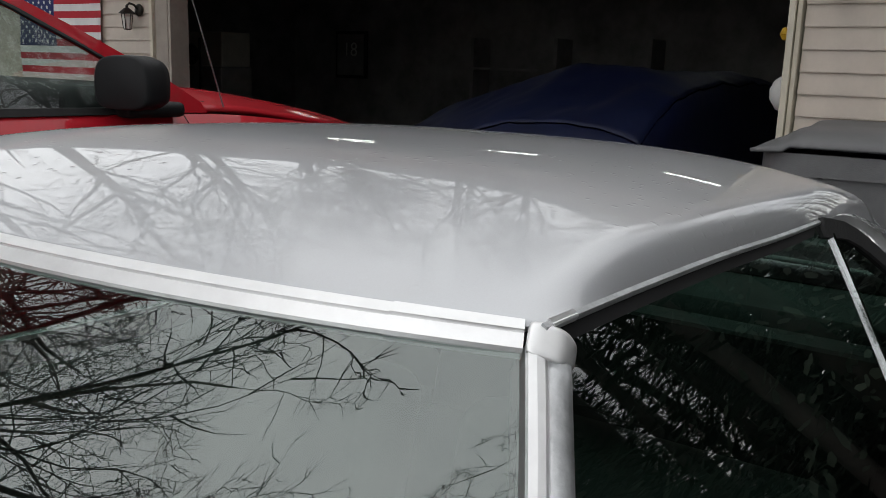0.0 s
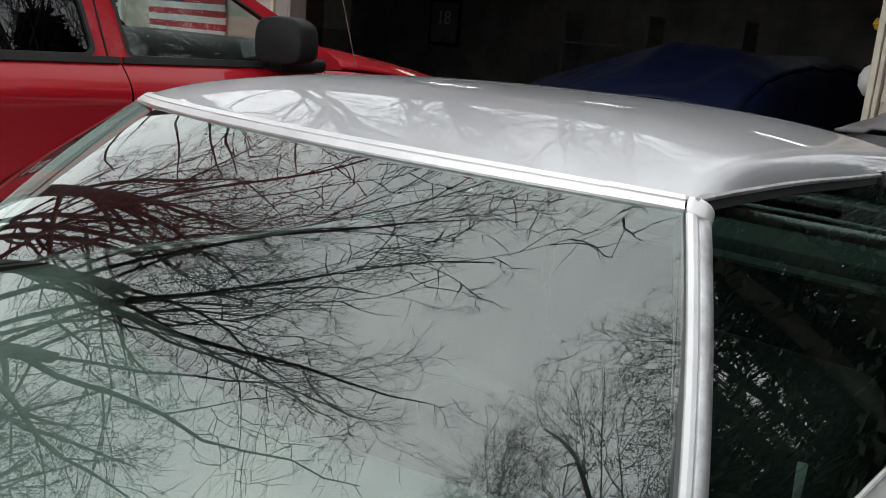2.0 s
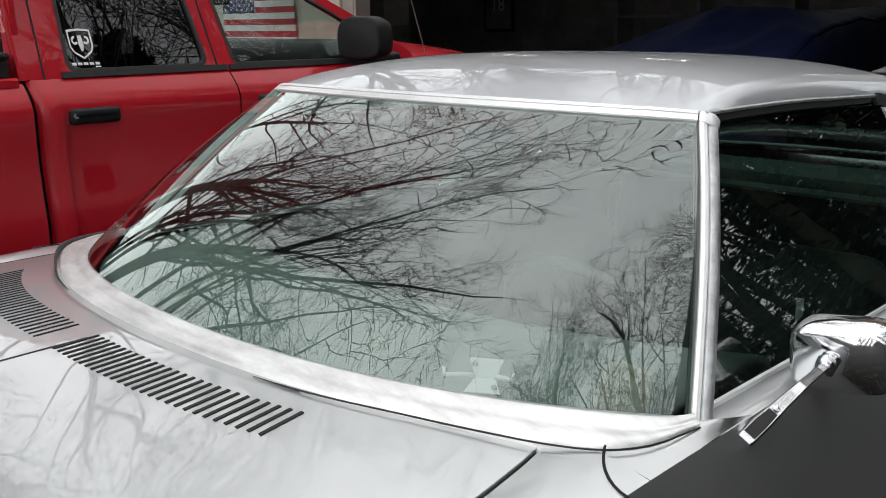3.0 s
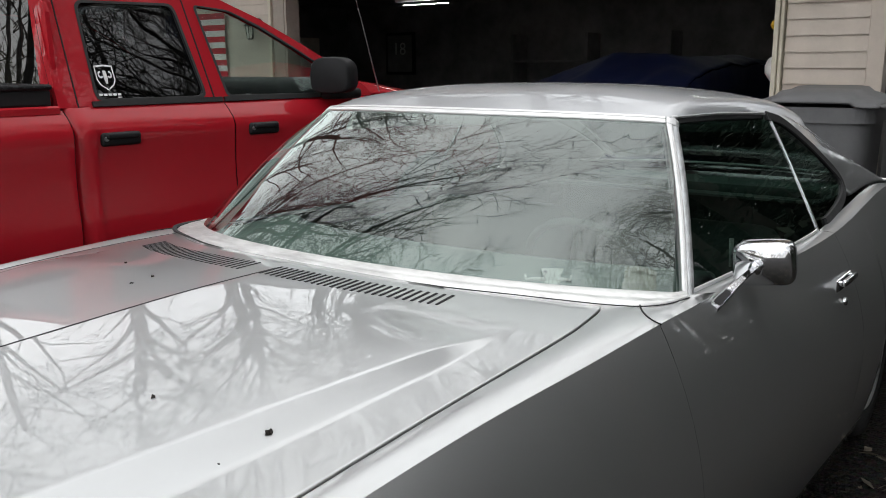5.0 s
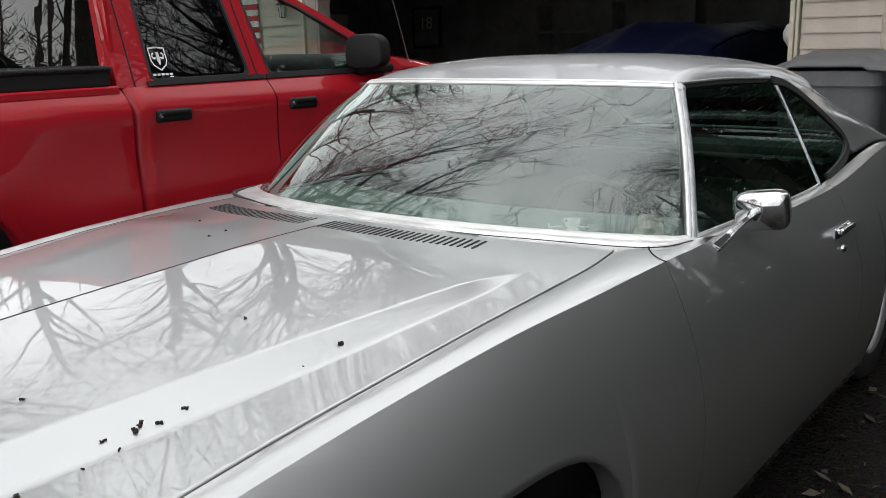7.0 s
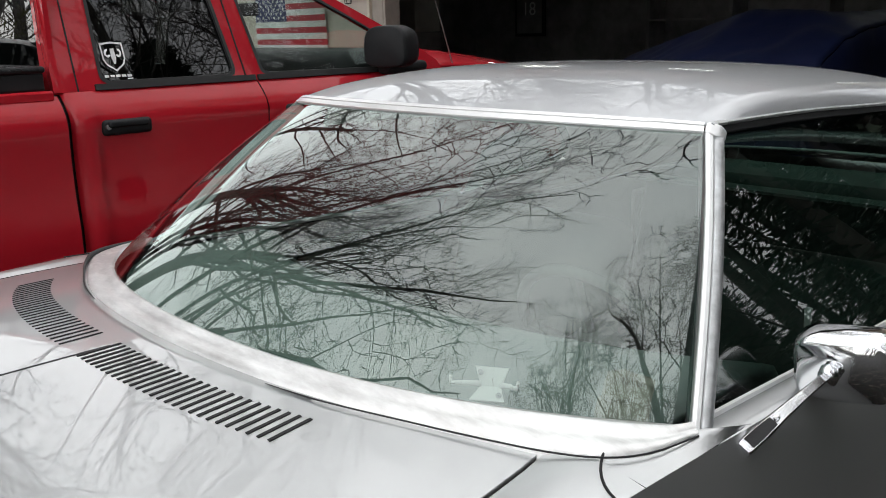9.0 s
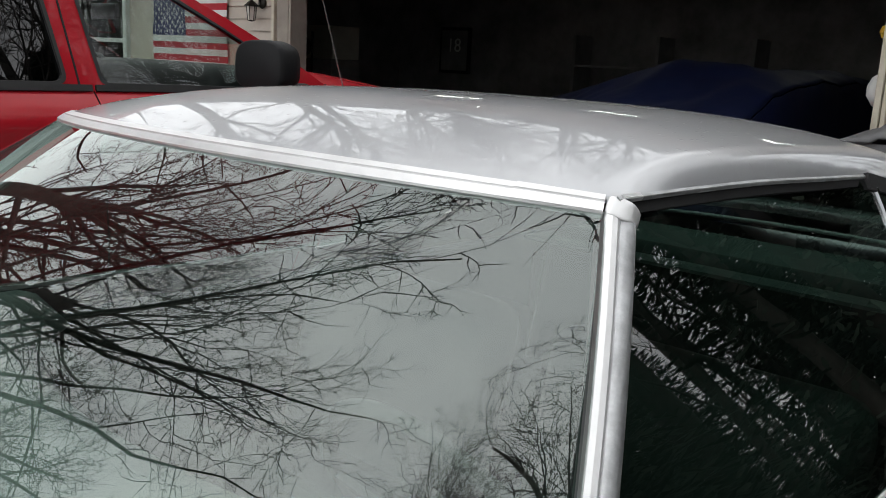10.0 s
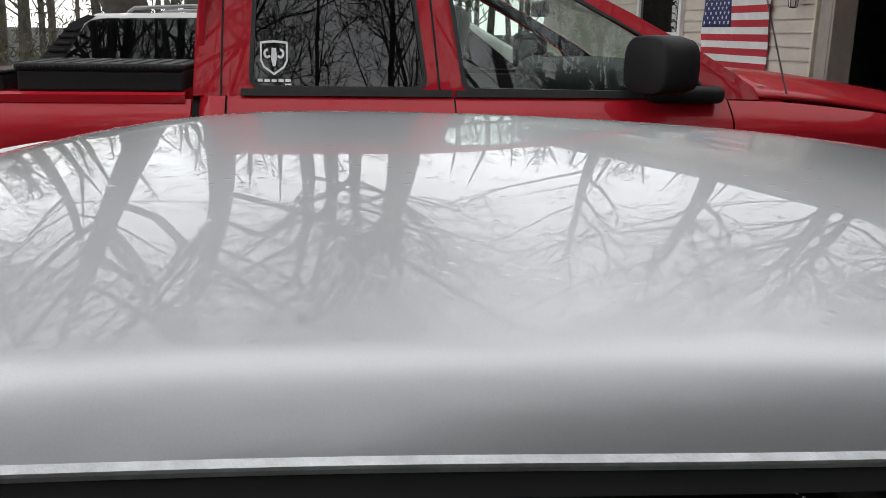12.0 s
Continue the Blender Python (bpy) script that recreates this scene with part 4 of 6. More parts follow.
        def dglass(u, v, s=s):
            z = 0.925 + (1.30 - 0.925) * v
            y = front_edge(z) + (door_edge(z) - front_edge(z)) * u
            z = z + (table(RAIL_Z, max(0.65, y)) - 0.006 - 1.30) * v
            return (s * glass_x(z, y), y, z)
        g = part("door_glass", grid(span(0, 1, 14), span(0, 1, 12), dglass), M_SIDEGLASS, car, smooth=True)
        facing(g, (s, 0, 0.2)).visible_shadow = False
        def rear_edge(z):
            return table([(0.93, 1.47), (0.945, 1.63), (0.962, 1.76), (0.981, 1.85), (1.002, 1.905), (1.03, 1.925), (1.06, 1.912), (1.102, 1.86), (1.168, 1.765), (1.24, 1.635), (1.274, 1.54), (1.29, 1.44)], z)
        def qglass(u, v, s=s):
            z = 0.915 + (1.285 - 0.915) * v
            a = door_edge(z) + 0.008
            y = a + max(0.002, rear_edge(z) - a) * u
            return (s * glass_x(z, y), y, z)
        g = part("quarter_glass", grid(span(0, 1, 12), span(0, 1, 18), qglass), M_SIDEGLASS, car, smooth=True)
        facing(g, (s, 0, 0.2)).visible_shadow = False
        dv = [(s * (glass_x(z, 1.4) + 0.003), door_edge(z) + 0.004, z) for z in span(0.92, 1.272, 10)]
        part("glass_divider", strip(frames_along(dv, (s, 0, 0.4)), [(-0.003, -0.004), (0.003, -0.004), (0.003, 0.002), (0, 0.004), (-0.003, 0.002)]), M_CHROME, car, "bright strip between the side panes")
        rr = [(s * (glass_x(z, 1.9) + 0.004), rear_edge(z), z) for z in span(0.936, 1.0, 12) + span(1.012, 1.288, 18)]
        part("quarter_seal", strip(frames_along(rr, (s, 0, 0.4)), [(-0.018, -0.008), (0.010, -0.008), (0.010, 0.004), (-0.018, 0.004)]), M_RUBBER, car)
    # rear window
    def back(u, v):
        y = 2.055 + (2.83 - 2.055) * v
        x = u * (0.50 + 0.09 * v)
        zc = table(ROOF_Z, y)
        return (x, y, zc - 0.04 * abs(u) ** 2.5 - 0.002)
    part("rear_window", grid(span(-1, 1, 20), span(0, 1, 10), back), M_SIDEGLASS, car, smooth=True).visible_shadow = False
    for s in (1, -1):
        def sailtop(u, v, s=s):
            y = 2.045 + (2.83 - 2.045) * v
            xi = 0.50 + 0.09 * v
            xo = table(RAIL_X, y)
            zi, zo = table(ROOF_Z, y) - 0.04, table(RAIL_Z, y)
            return (s * (xi + (xo - xi) * u), y, zi + (zo - zi) * u)
        thick(part("rear_sail", grid(span(0, 1, 5), span(0, 1, 12), sailtop), M_SILVER, car, smooth=True), 0.012)


def build_cabin(car):
    # dash top with a padded roll, seen through the windshield
    def dash(u, v):
        x = u * 0.74
        y = base_y(x) + 0.03 + 0.46 * v
        z = base_z(x) - 0.035 + 0.012 * math.sin(v * 2.4) - 0.10 * max(0, v - 0.82) * 5
        return (x, y, z)
    thick(part("dashboard", grid(span(-1, 1, 24), span(0, 1, 14), dash), M_DASH, car, "pale green padded dashboard", smooth=True), 0.02)
    part("dash_front", bevel_box((1.46, 0.05, 0.30), (0, 0.56, 0.75), 0.02), M_SEAT, car)
    for name, x, y, w in (("front_seat", 0.38, 1.05, 0.62), ("front_seat", -0.38, 1.05, 0.62), ("rear_seat", 0, 1.98, 1.2)):
        st = part(name, bevel_box((w, 0.5, 0.2), (x, y, 0.42), 0.06, 3), M_SEAT, car, "dark green vinyl seat", smooth=True)
        part("backrest", bevel_box((w, 0.16, 0.52), (x, y + 0.28, 0.68), 0.06, 3, Matrix.Rotation(radians(-14), 4, "X")), M_SEAT, st, smooth=True)
    def shelf(u, v):
        return (u * 0.62, 2.15 + 0.62 * v, 0.91)
    thick(part("parcel_shelf", grid(span(-1, 1, 8), span(0, 1, 4), shelf), M_DASH, car), 0.01)
    def liner(u, v):
        x, y, z = roof_point(u * 0.97, 0.03 + 0.94 * v)
        return (x, y, z - 0.028)
    thick(part("headliner", grid(span(-1, 1, 30), span(0, 1, 20), liner), M_HEADLINER, car, "pale headliner", smooth=True), 0.006)
    # inner trim over the far side window, with mounting holes
    for s in (-1,):
        pts = [(s * (table(RAIL_X, y) - 0.055), y, table(RAIL_Z, y) - 0.045) for y in span(0.70, 1.66, 16)]
        rt = part("inner_rail", strip(frames_along(pts, (-s * 0.8, 0, -0.5)), [(-0.035, -0.006), (0.035, -0.006), (0.035, 0.006), (-0.035, 0.006)]), M_HEADLINER, car)
        for y, r in ((0.84, 0.009), (1.00, 0.012), (1.12, 0.020), (1.30, 0.010)):
            c = Vector((s * (table(RAIL_X, y) - 0.055), y, table(RAIL_Z, y) - 0.045))
            nrm = Vector((-s * 0.8, 0, -0.5)).normalized()
            e1 = Vector((0, 1, 0))
            e2 = nrm.cross(e1)
            ring = [c + nrm * 0.0075 + (e1 * math.cos(a) * 1.5 + e2 * math.sin(a) * 0.8) * r for a in span(0, 2 * math.pi, 17)[:-1]]
            part("trim_hole", (ring + [c + nrm * 0.002], [(i, (i + 1) % 16, 16) for i in range(16)]), M_DARK, rt)
    # steering wheel
    hub = Vector((0.38, 0.66, 0.87))
    m = Matrix.Translation(hub) @ Matrix.Rotation(radians(-62), 4, "X")
    ring = [(0.19 * math.cos(a), 0.19 * math.sin(a), 0) for a in span(0, 2 * math.pi, 33)]
    wheel = part("steering_wheel", placed(tube(ring, 0.012, 8, False), m), M_SEAT, car, smooth=True)
    for a in (0, 180, 270):
        c, q = math.cos(radians(a)), math.sin(radians(a))
        part("spoke", placed(tube([(0.02 * c, 0.02 * q, -0.02), (0.185 * c, 0.185 * q, 0)], 0.012, 6), m), M_SEAT, wheel)
    part("wheel_hub", placed(lathe([(0, 0.02), (0.05, 0.015), (0.06, -0.03), (0.03, -0.06), (0, -0.06)], 18), m), M_SEAT, wheel, smooth=True)
    part("steering_column", tube([hub, hub + Vector((0, -0.30, -0.16))], 0.03, 10), M_SEAT, wheel, smooth=True)


def add_wheel(car, at, radius, width, s):
    m = Matrix.Translation(at) @ Matrix.Rotation(radians(90 * s), 4, "Y")
    w = radius
    tyre = part("wheel", placed(lathe([(w * 0.62, -width / 2), (w * 0.93, -width / 2), (w, -width * 0.36), (w, width * 0.36), (w * 0.95, width / 2), (w * 0.72, width / 2 + 0.004), (w * 0.62, width * 0.42)], 40), m), M_TYRE, car, smooth=True)
    part("rim", placed(lathe([(w * 0.63, width * 0.42), (w * 0.58, width * 0.30), (w * 0.40, width * 0.22), (w * 0.2, width * 0.30), (0, width * 0.32)], 32), m), M_STEEL, tyre, smooth=True)
    part("trim_ring", placed(lathe([(w * 0.66, width * 0.49), (w * 0.64, width * 0.52), (w * 0.60, width * 0.40)], 40), m), M_BRIGHT, tyre, smooth=True)


def build_door_mirror(car):
    """A chrome door mirror: a rounded rectangular head on a slanting stalk."""
    foot = Vector((0.848, 0.366, 0.931))
    neck = Vector((0.872, 0.537, 0.983))
    head = part("mirror_head", ([], []), M_CHROME, car, "chrome door mirror")
    verts, faces = [], []
    seg, rings = 40, [(0.86, -0.0345), (0.93, -0.0315), (0.98, -0.024), (1.0, -0.012), (1.0, 0.022), (0.96, 0.030), (0.90, 0.030)]
    for k, (r, d) in enumerate(rings):
        for i in range(seg):
            a = 2 * math.pi * i / seg
            c, q = math.cos(a), math.sin(a)
            e = 0.42
            x = math.copysign(abs(c) ** e, c) * 0.0715 * r
            z = math.copysign(abs(q) ** e, q) * 0.052 * r
            verts.append((x, d, z))
    for k in range(len(rings) - 1):
        for i in range(seg):
            faces.append((k * seg + i, k * seg + (i + 1) % seg, (k + 1) * seg + (i + 1) % seg, (k + 1) * seg + i))
    faces.append(tuple((len(rings) - 1) * seg + i for i in range(seg)))
    faces.append(tuple(range(seg))[::-1])
    m = pose(0.878, 0.585, 0.989, 5, -6, 10)
    head.data = mesh_of("mirror_head", [m @ Vector(v) for v in verts], faces, M_CHROME)
    # the stalk is a flat blade, broad at its foot, where a dark plate is let in
    way = (neck - foot).normalized()
    flat = Vector((0.45, -0.45, 0.77))
    across = way.cross(flat).normalized()
    flat = across.cross(way).normalized()
    verts, faces, rows = [], [], [(0.0, 0.0105), (0.03, 0.0120), (0.18, 0.0118), (0.40, 0.0092), (0.65, 0.0072), (0.88, 0.0066), (1.0, 0.0064)]
    sect = [(-1, -0.5), (-1, 0.35), (-0.8, 0.62), (0.8, 0.62), (1, 0.35), (1, -0.5)]
    start = foot - way * 0.024
    for q, w in rows:
        c = start.lerp(neck, q) + flat * (0.004 + 0.010 * math.sin(math.pi * q))
        verts += [c + across * (w * a) + flat * (0.0095 * b) for a, b in sect]
    k = len(sect)
    faces = [(j * k + i, j * k + (i + 1) % k, (j + 1) * k + (i + 1) % k, (j + 1) * k + i) for j in range(len(rows) - 1) for i in range(k)] + [tuple(range(k))[::-1], tuple((len(rows) - 1) * k + i for i in range(k))]
    stalk = part("mirror_stalk", (verts, faces), M_CHROME, head)
    inlay = []
    for q, w in ((0.05, 0.0086), (0.16, 0.0090), (0.30, 0.0070)):
        c = start.lerp(neck, q) + flat * (0.0105 + 0.010 * math.sin(math.pi * q))
        inlay += [c - across * w, c + across * w]
    part("foot_inlay", (inlay, [(0, 1, 3, 2), (2, 3, 5, 4)]), M_RUBBER, stalk, "dark plate let into the mirror foot")
    part("foot_screw", placed(lathe([(0.0045, 0.0), (0.0045, 0.002), (0.0, 0.003)], 10), Matrix.Translation(start.lerp(neck, 0.33) + flat * 0.019) @ flat.to_track_quat("Z", "Y").to_matrix().to_4x4()), M_CHROME, stalk)
    part("mirror_ball", placed(lathe([(0, -0.017), (0.011, -0.013), (0.016, 0), (0.011, 0.013), (0, 0.017)], 16), Matrix.Translation(neck)), M_CHROME, head, smooth=True)


coupe = build_coupe()


# ---- the red pickup (nose towards the garage) ----
TX = -2.04      # side of the body at the door handles
TW = 1.98       # overall width of the body


def truck_side(y, z):
    """How far the body side lies in from its widest plane, at height z."""
    if z > 1.27:
        return 0.085 + (z - 1.27) * 0.36
    if z > 1.16:
        return 0.085 * ((z - 1.16) / 0.11) ** 1.6
    if z < 0.75:
        return 0.05 * ((0.75 - z) / 0.4) ** 1.5
    return 0.012 * math.sin((z - 0.75) / 0.41 * math.pi)


def build_truck():
    t = thing("pickup_truck", (0, 0, 0), "red crew-cab pickup truck parked beside the coupe", "truck")
    mid = TX - TW / 2
    def wx(inset, s):
        return mid + s * (TW / 2 - inset)
    # lower doors and fenders, side by side, each a panel of its own
    def lower_panel(name, y0, y1, s, ztop, arches=(), n=None, flare=None, label=""):
        ys = sorted(set(span(y0, y1, n or max(10, int((y1 - y0) / 0.05)))))
        def f(u, v):
            zt = ztop(v) if callable(ztop) else ztop
            zb = 0.48
            for c, r, zc in arches:
                d = abs(v - c)
                if d < r:
                    zb = max(zb, zc + math.sqrt(r * r - d * d))
            z = zt + (zb - zt) * min(1, u)
            fl = flare(v, z) if flare else 0
            inset = truck_side(v, z) - fl
            if u > 1:
                inset += 0.08 * (u - 1)
            return (wx(inset, s), v, z)
        ob = part(name, grid(span(0, 1, 22) + [1.1, 2.0], ys, f), M_RED, t, label, smooth=True)
        return ob
    for s in (1, -1):
        door_f = lower_panel("front_door", 1.468, 2.470, s, 1.272)
        door_r = lower_panel("rear_door", 0.690, 1.462, s, 1.272, arches=())
        lower_panel("cab_corner", 0.598, 0.684, s, 1.272, n=12, flare=lambda y, z: 0.016 - 0.034 * ((0.684 - y) / 0.086) ** 3)
        def fend_top(y):
            return table([(2.4, 1.270), (2.7, 1.262), (3.0, 1.235), (3.3, 1.198), (3.6, 1.150), (3.9, 1.085), (4.12, 1.0)], y)
        lower_panel("front_fender", 2.476, 4.12, s, fend_top, arches=((3.10, 0.47, 0.42),))
        bed = lower_panel("bed_side", -1.45, 0.574, s, 1.262, arches=((-0.46, 0.49, 0.44),),
                          flare=lambda y, z: 0.018 + 0.075 * math.exp(-((y + 0.46) / 0.42) ** 2) * max(0.0, math.sin((z - 0.62) / 0.55 * math.pi)) if 0.62 < z < 1.17 else 0.018 * (z > 0.6))
        # rail cap on the bed
        path = frames_along([(wx(0.085, s), y, 1.270) for y in span(-1.45, 0.556, 12)], (0, 0, 1))
        part("bed_rail", strip(path, [(-0.04, -0.02), (0.045, -0.02), (0.045, 0.006), (0.03, 0.014), (-0.03, 0.014), (-0.04, 0.006)]), M_RED, bed)
        # greenhouse side with window openings
        def place(y, z, s=s):
            return (wx(truck_side(y, z), s), y, z)
        roof_line = [(0.575, 1.272), (0.585, 1.50), (0.61, 1.74), (0.68, 1.81), (1.0, 1.835), (1.35, 1.83), (1.62, 1.79), (1.86, 1.70), (2.12, 1.575), (2.40, 1.430), (2.58, 1.315), (2.60, 1.272)]
        rear_win = rounded([(0.762, 1.297), (1.372, 1.297), (1.318, 1.750), (0.785, 1.740)], 0.045)
        front_win = rounded([(1.500, 1.297), (2.40, 1.290), (2.32, 1.405), (2.08, 1.540), (1.86, 1.655), (1.66, 1.735), (1.440, 1.752)], 0.03)
        upper = part("cab_side", sheet_with_holes(roof_line, [rear_win, front_win], place), M_RED, t)
        thick(facing(upper, (s, 0, 0)), 0.03)
        shift = lambda y, z, s=s: Vector(place(y, z)) + Vector((-0.034 * s, 0, 0))
        part("cab_lining", sheet_with_holes(roof_line, [rear_win, front_win], shift), M_PLASTIC, upper)
        part("door_trim", bevel_box((0.02, 0.74, 0.56), (wx(0.155, s), 1.07, 0.995), 0.006), M_PLASTIC, door_r)
        part("door_trim", bevel_box((0.02, 0.96, 0.56), (wx(0.155, s), 1.965, 0.995), 0.006), M_PLASTIC, door_f)
        for nm, poly, mat, holder in (("rear_door_glass", rear_win, M_PRIVACY, door_r), ("front_door_glass", front_win, M_TRUCKGLASS, door_f)):
            bm = bmesh.new()
            bm.faces.new([bm.verts.new(Vector(place(a, b)) + Vector((-0.014 * s, 0, 0))) for a, b in poly])
            g = part(nm, bm, mat, holder)
            facing(g, (s, 0, 0)).visible_shadow = False
            loop = [Vector(place(a, b)) + Vector((0.001 * s, 0, 0)) for a, b in poly]
            ring, faces = [], []
            c = sum(loop, Vector()) / len(loop)
            for p_ in loop:
                d = (c - p_).normalized()
                ring += [p_ - d * 0.004 + Vector((0.002 * s, 0, 0)), p_ + d * 0.013 + Vector((0.002 * s, 0, 0)), p_ + d * 0.013 - Vector((0.02 * s, 0, 0))]
            k = len(loop)
            for i in range(k):
                j = (i + 1) % k
                faces += [(3 * i, 3 * j, 3 * j + 1, 3 * i + 1), (3 * i + 1, 3 * j + 1, 3 * j + 2, 3 * i + 2)]
            part("window_seal", (ring, faces), M_RUBBER, holder)
        # black belt strip
        for y0, y1, holder in ((0.735, 1.458, door_r), (1.472, 2.44, door_f)):
            path = frames_along([(wx(truck_side(y, 1.284) - 0.006, s), y, 1.284) for y in span(y0, y1, 8)], (s, 0, 0.3))
            part("belt_strip", strip(path, [(-0.012, -0.006), (0.012, -0.006), (0.012, 0.006), (-0.012, 0.006)]), M_RUBBER, holder)
        # handles: a cup with a pull bar
        for y, holder in ((0.81, door_r), (1.655, door_f)):
            x = wx(truck_side(y, 1.135), s)
            h = part("door_handle", bevel_box((0.036, 0.205, 0.062), (x - s * 0.004, y, 1.132), 0.017, 4), M_PLASTIC, holder, "black plastic door handle", smooth=True)
            part("handle_bar", bevel_box((0.022, 0.165, 0.028), (x + s * 0.020, y, 1.146), 0.0105, 4), M_PLASTIC, h, smooth=True)
            part("lock_cylinder", placed(lathe([(0, 0.008), (0.010, 0.008), (0.012, 0)], 12), pose(x + s * 0.012, y - 0.08, 1.135, 0, 90 * s, 0)), M_STEEL, h)
        # dark seams between the panels
        for y in (0.687, 1.465, 2.473):
            pts = [(wx(truck_side(y, z) + 0.010, s), y, z) for z in span(0.5, 1.268, 14)]
            part("door_seam", strip(frames_along(pts, (s, 0, 0)), [(-0.003, -0.02), (0.003, -0.02), (0.003, 0.002), (-0.003, 0.002)]), M_DARK, t)
        # near-black filler strip for the shade between cab corner and bed
        pts = [(wx(truck_side(0.58, z) + 0.035, s), 0.586, z) for z in span(0.5, 1.265, 14)]
        part("bed_gap_shade", strip(frames_along(pts, (s, 0, 0)), [(-0.014, -0.01), (0.014, -0.01), (0.014, 0.002), (-0.014, 0.002)]), M_DARK, t)
        pts = [(wx(truck_side(1.42, z) - 0.001, s), 1.415 + (z - 1.29) * -0.08, z) for z in span(1.272, 1.78, 12)]
        part("door_seam", strip(frames_along(pts, (s, 0, 0.3)), [(-0.0035, -0.002), (0.0035, -0.002), (0.0035, 0.0015), (-0.0035, 0.0015)]), M_DARK, t)
        pts = [(wx(truck_side(0.7, z) - 0.001, s), 0.668 + (z - 1.29) * 0.03, z) for z in span(1.272, 1.74, 12)]
        part("door_seam", strip(frames_along(pts, (s, 0, 0.3)), [(-0.003, -0.002), (0.003, -0.002), (0.003, 0.0015), (-0.003, 0.0015)]), M_DARK, t)
        # folding tow mirror
        mx = wx(0.0, s)
        mir = part("door_mirror", tow_mirror(s), M_PLASTIC, t, "large black door mirror", smooth=True)
        mir.matrix_basis = pose(mx + s * 0.02, 2.185, 1.396, 0, 0, s * 18)
        part("mirror_arm", bevel_box((0.10, 0.27, 0.060), (-s * 0.03, 0.125, -0.105), 0.024, 3, Matrix.Rotation(radians(-s * 18), 4, "Z")), M_PLASTIC, mir, smooth=True)
        part("mirror_glass", bevel_box((0.004, 0.11, 0.12), (-s * 0.120, -0.01, 0.0), 0.0), M_CHROME, mir)
        for y, nm in ((3.10, "wheel"), (-0.46, "wheel")):
            add_wheel(t, (wx(0.17, s), y, 0.40), 0.40, 0.26, s)
    # roof, windshield, back of the cab
    def roof(u, v):
        y = 0.64 + (1.62 - 0.64) * v
        zt = table([(0.64, 1.795), (0.8, 1.83), (1.1, 1.84), (1.4, 1.83), (1.62, 1.79)], y)
        half = TW / 2 - truck_side(y, zt) + 0.0
        return (mid + u * half, y, zt + 0.055 * (1 - abs(u) ** 3))
    thick(part("cab_roof", grid(span(-1, 1, 24), span(0, 1, 14), roof), M_RED, t, smooth=True), 0.02)
    def shield(u, v):
        y = 1.62 + (2.58 - 1.62) * v
        z = table([(1.62, 1.79), (1.86, 1.70), (2.12, 1.575), (2.40, 1.430), (2.58, 1.315)], y)
        half = TW / 2 - truck_side(y, z) - 0.02
        return (mid + u * half, y + 0.10 * (1 - u * u), z + 0.04 * (1 - u * u))
    g = part("windshield", grid(span(-1, 1, 20), span(0.03, 0.97, 12), shield), M_TRUCKGLASS, t, smooth=True)
    facing(g, (0, 1, 1)).visible_shadow = False
    bx = TW / 2 - 0.13
    def back_place(x, z):
        return (mid + x, 0.585 + (z - 1.27) * 0.05, z)
    outer = [(-bx - 0.02, 1.20), (bx + 0.02, 1.20), (bx - 0.05, 1.68), (bx - 0.12, 1.825), (-bx + 0.12, 1.825), (-bx + 0.05, 1.68)]
    hole = rounded([(-0.76, 1.285), (0.76, 1.285), (0.67, 1.775), (-0.67, 1.775)], 0.05)
    back = part("cab_back", sheet_with_holes(outer, [hole], back_place), M_RED, t)
    thick(facing(back, (0, -1, 0)), 0.02)
    bm = bmesh.new()
    bm.faces.new([bm.verts.new(Vector(back_place(a, b)) + Vector((0, 0.006, 0))) for a, b in hole])
    facing(part("rear_window", bm, M_PRIVACY, back), (0, -1, 0)).visible_shadow = False
    part("cab_back_low", bevel_box((1.80, 0.02, 0.72), (mid, 0.59, 0.86), 0.0), M_RED, back)
    # hood with a raised middle, and the cowl
    def hood(u, v):
        y = 2.56 + (4.10 - 2.56) * v
        e = table([(2.5, 1.302), (2.8, 1.288), (3.1, 1.252), (3.4, 1.206), (3.7, 1.148), (3.95, 1.07), (4.12, 0.98)], y)
        half = TW / 2 - 0.10 - 0.02 * v
        a = abs(u)
        rise = 0.088 * (1 - max(0.0, (a - 0.60) / 0.40) ** 1.5) * (1 - 0.15 * v)
        return (mid + u * half, y, e - 0.012 + rise)
    thick(part("hood", grid(span(-1, 1, 30), span(0, 1, 24), hood), M_RED, t, smooth=True), 0.015)
    part("cowl_panel", bevel_box((1.62, 0.14, 0.03), (mid, 2.60, 1.300), 0.008), M_PLASTIC, t)
    part("grille", bevel_box((1.5, 0.06, 0.42), (mid, 4.12, 0.82), 0.03, 3), M_CHROME, t)
    part("front_bumper", bevel_box((1.94, 0.16, 0.24), (mid, 4.18, 0.58), 0.05, 3), M_CHROME, t)
    part("tailgate", bevel_box((1.70, 0.06, 0.55), (mid, -1.44, 0.98), 0.015), M_RED, t)
    part("bed_floor", bevel_box((1.78, 1.98, 0.06), (mid, -0.44, 0.76), 0.01), M_DARK, t)
    part("underbody", bevel_box((1.60, 5.4, 0.34), (mid, 1.35, 0.55), 0.05), M_DARK, t)
    for s in (1, -1):
        for y in (3.10, -0.46):
            part("wheel_well", bevel_box((0.34, 1.02, 0.5), (wx(0.28, s), y, 0.72), 0.05), M_DARK, t)
    # cabin seen through the door glass
    part("dashboard", bevel_box((1.6, 0.60, 0.34), (mid, 2.33, 1.208), 0.10, 4), M_PLASTIC, t, smooth=True)
    part("cabin_floor", bevel_box((1.7, 1.9, 0.4), (mid, 1.55, 0.72), 0.05), M_DARK, t)
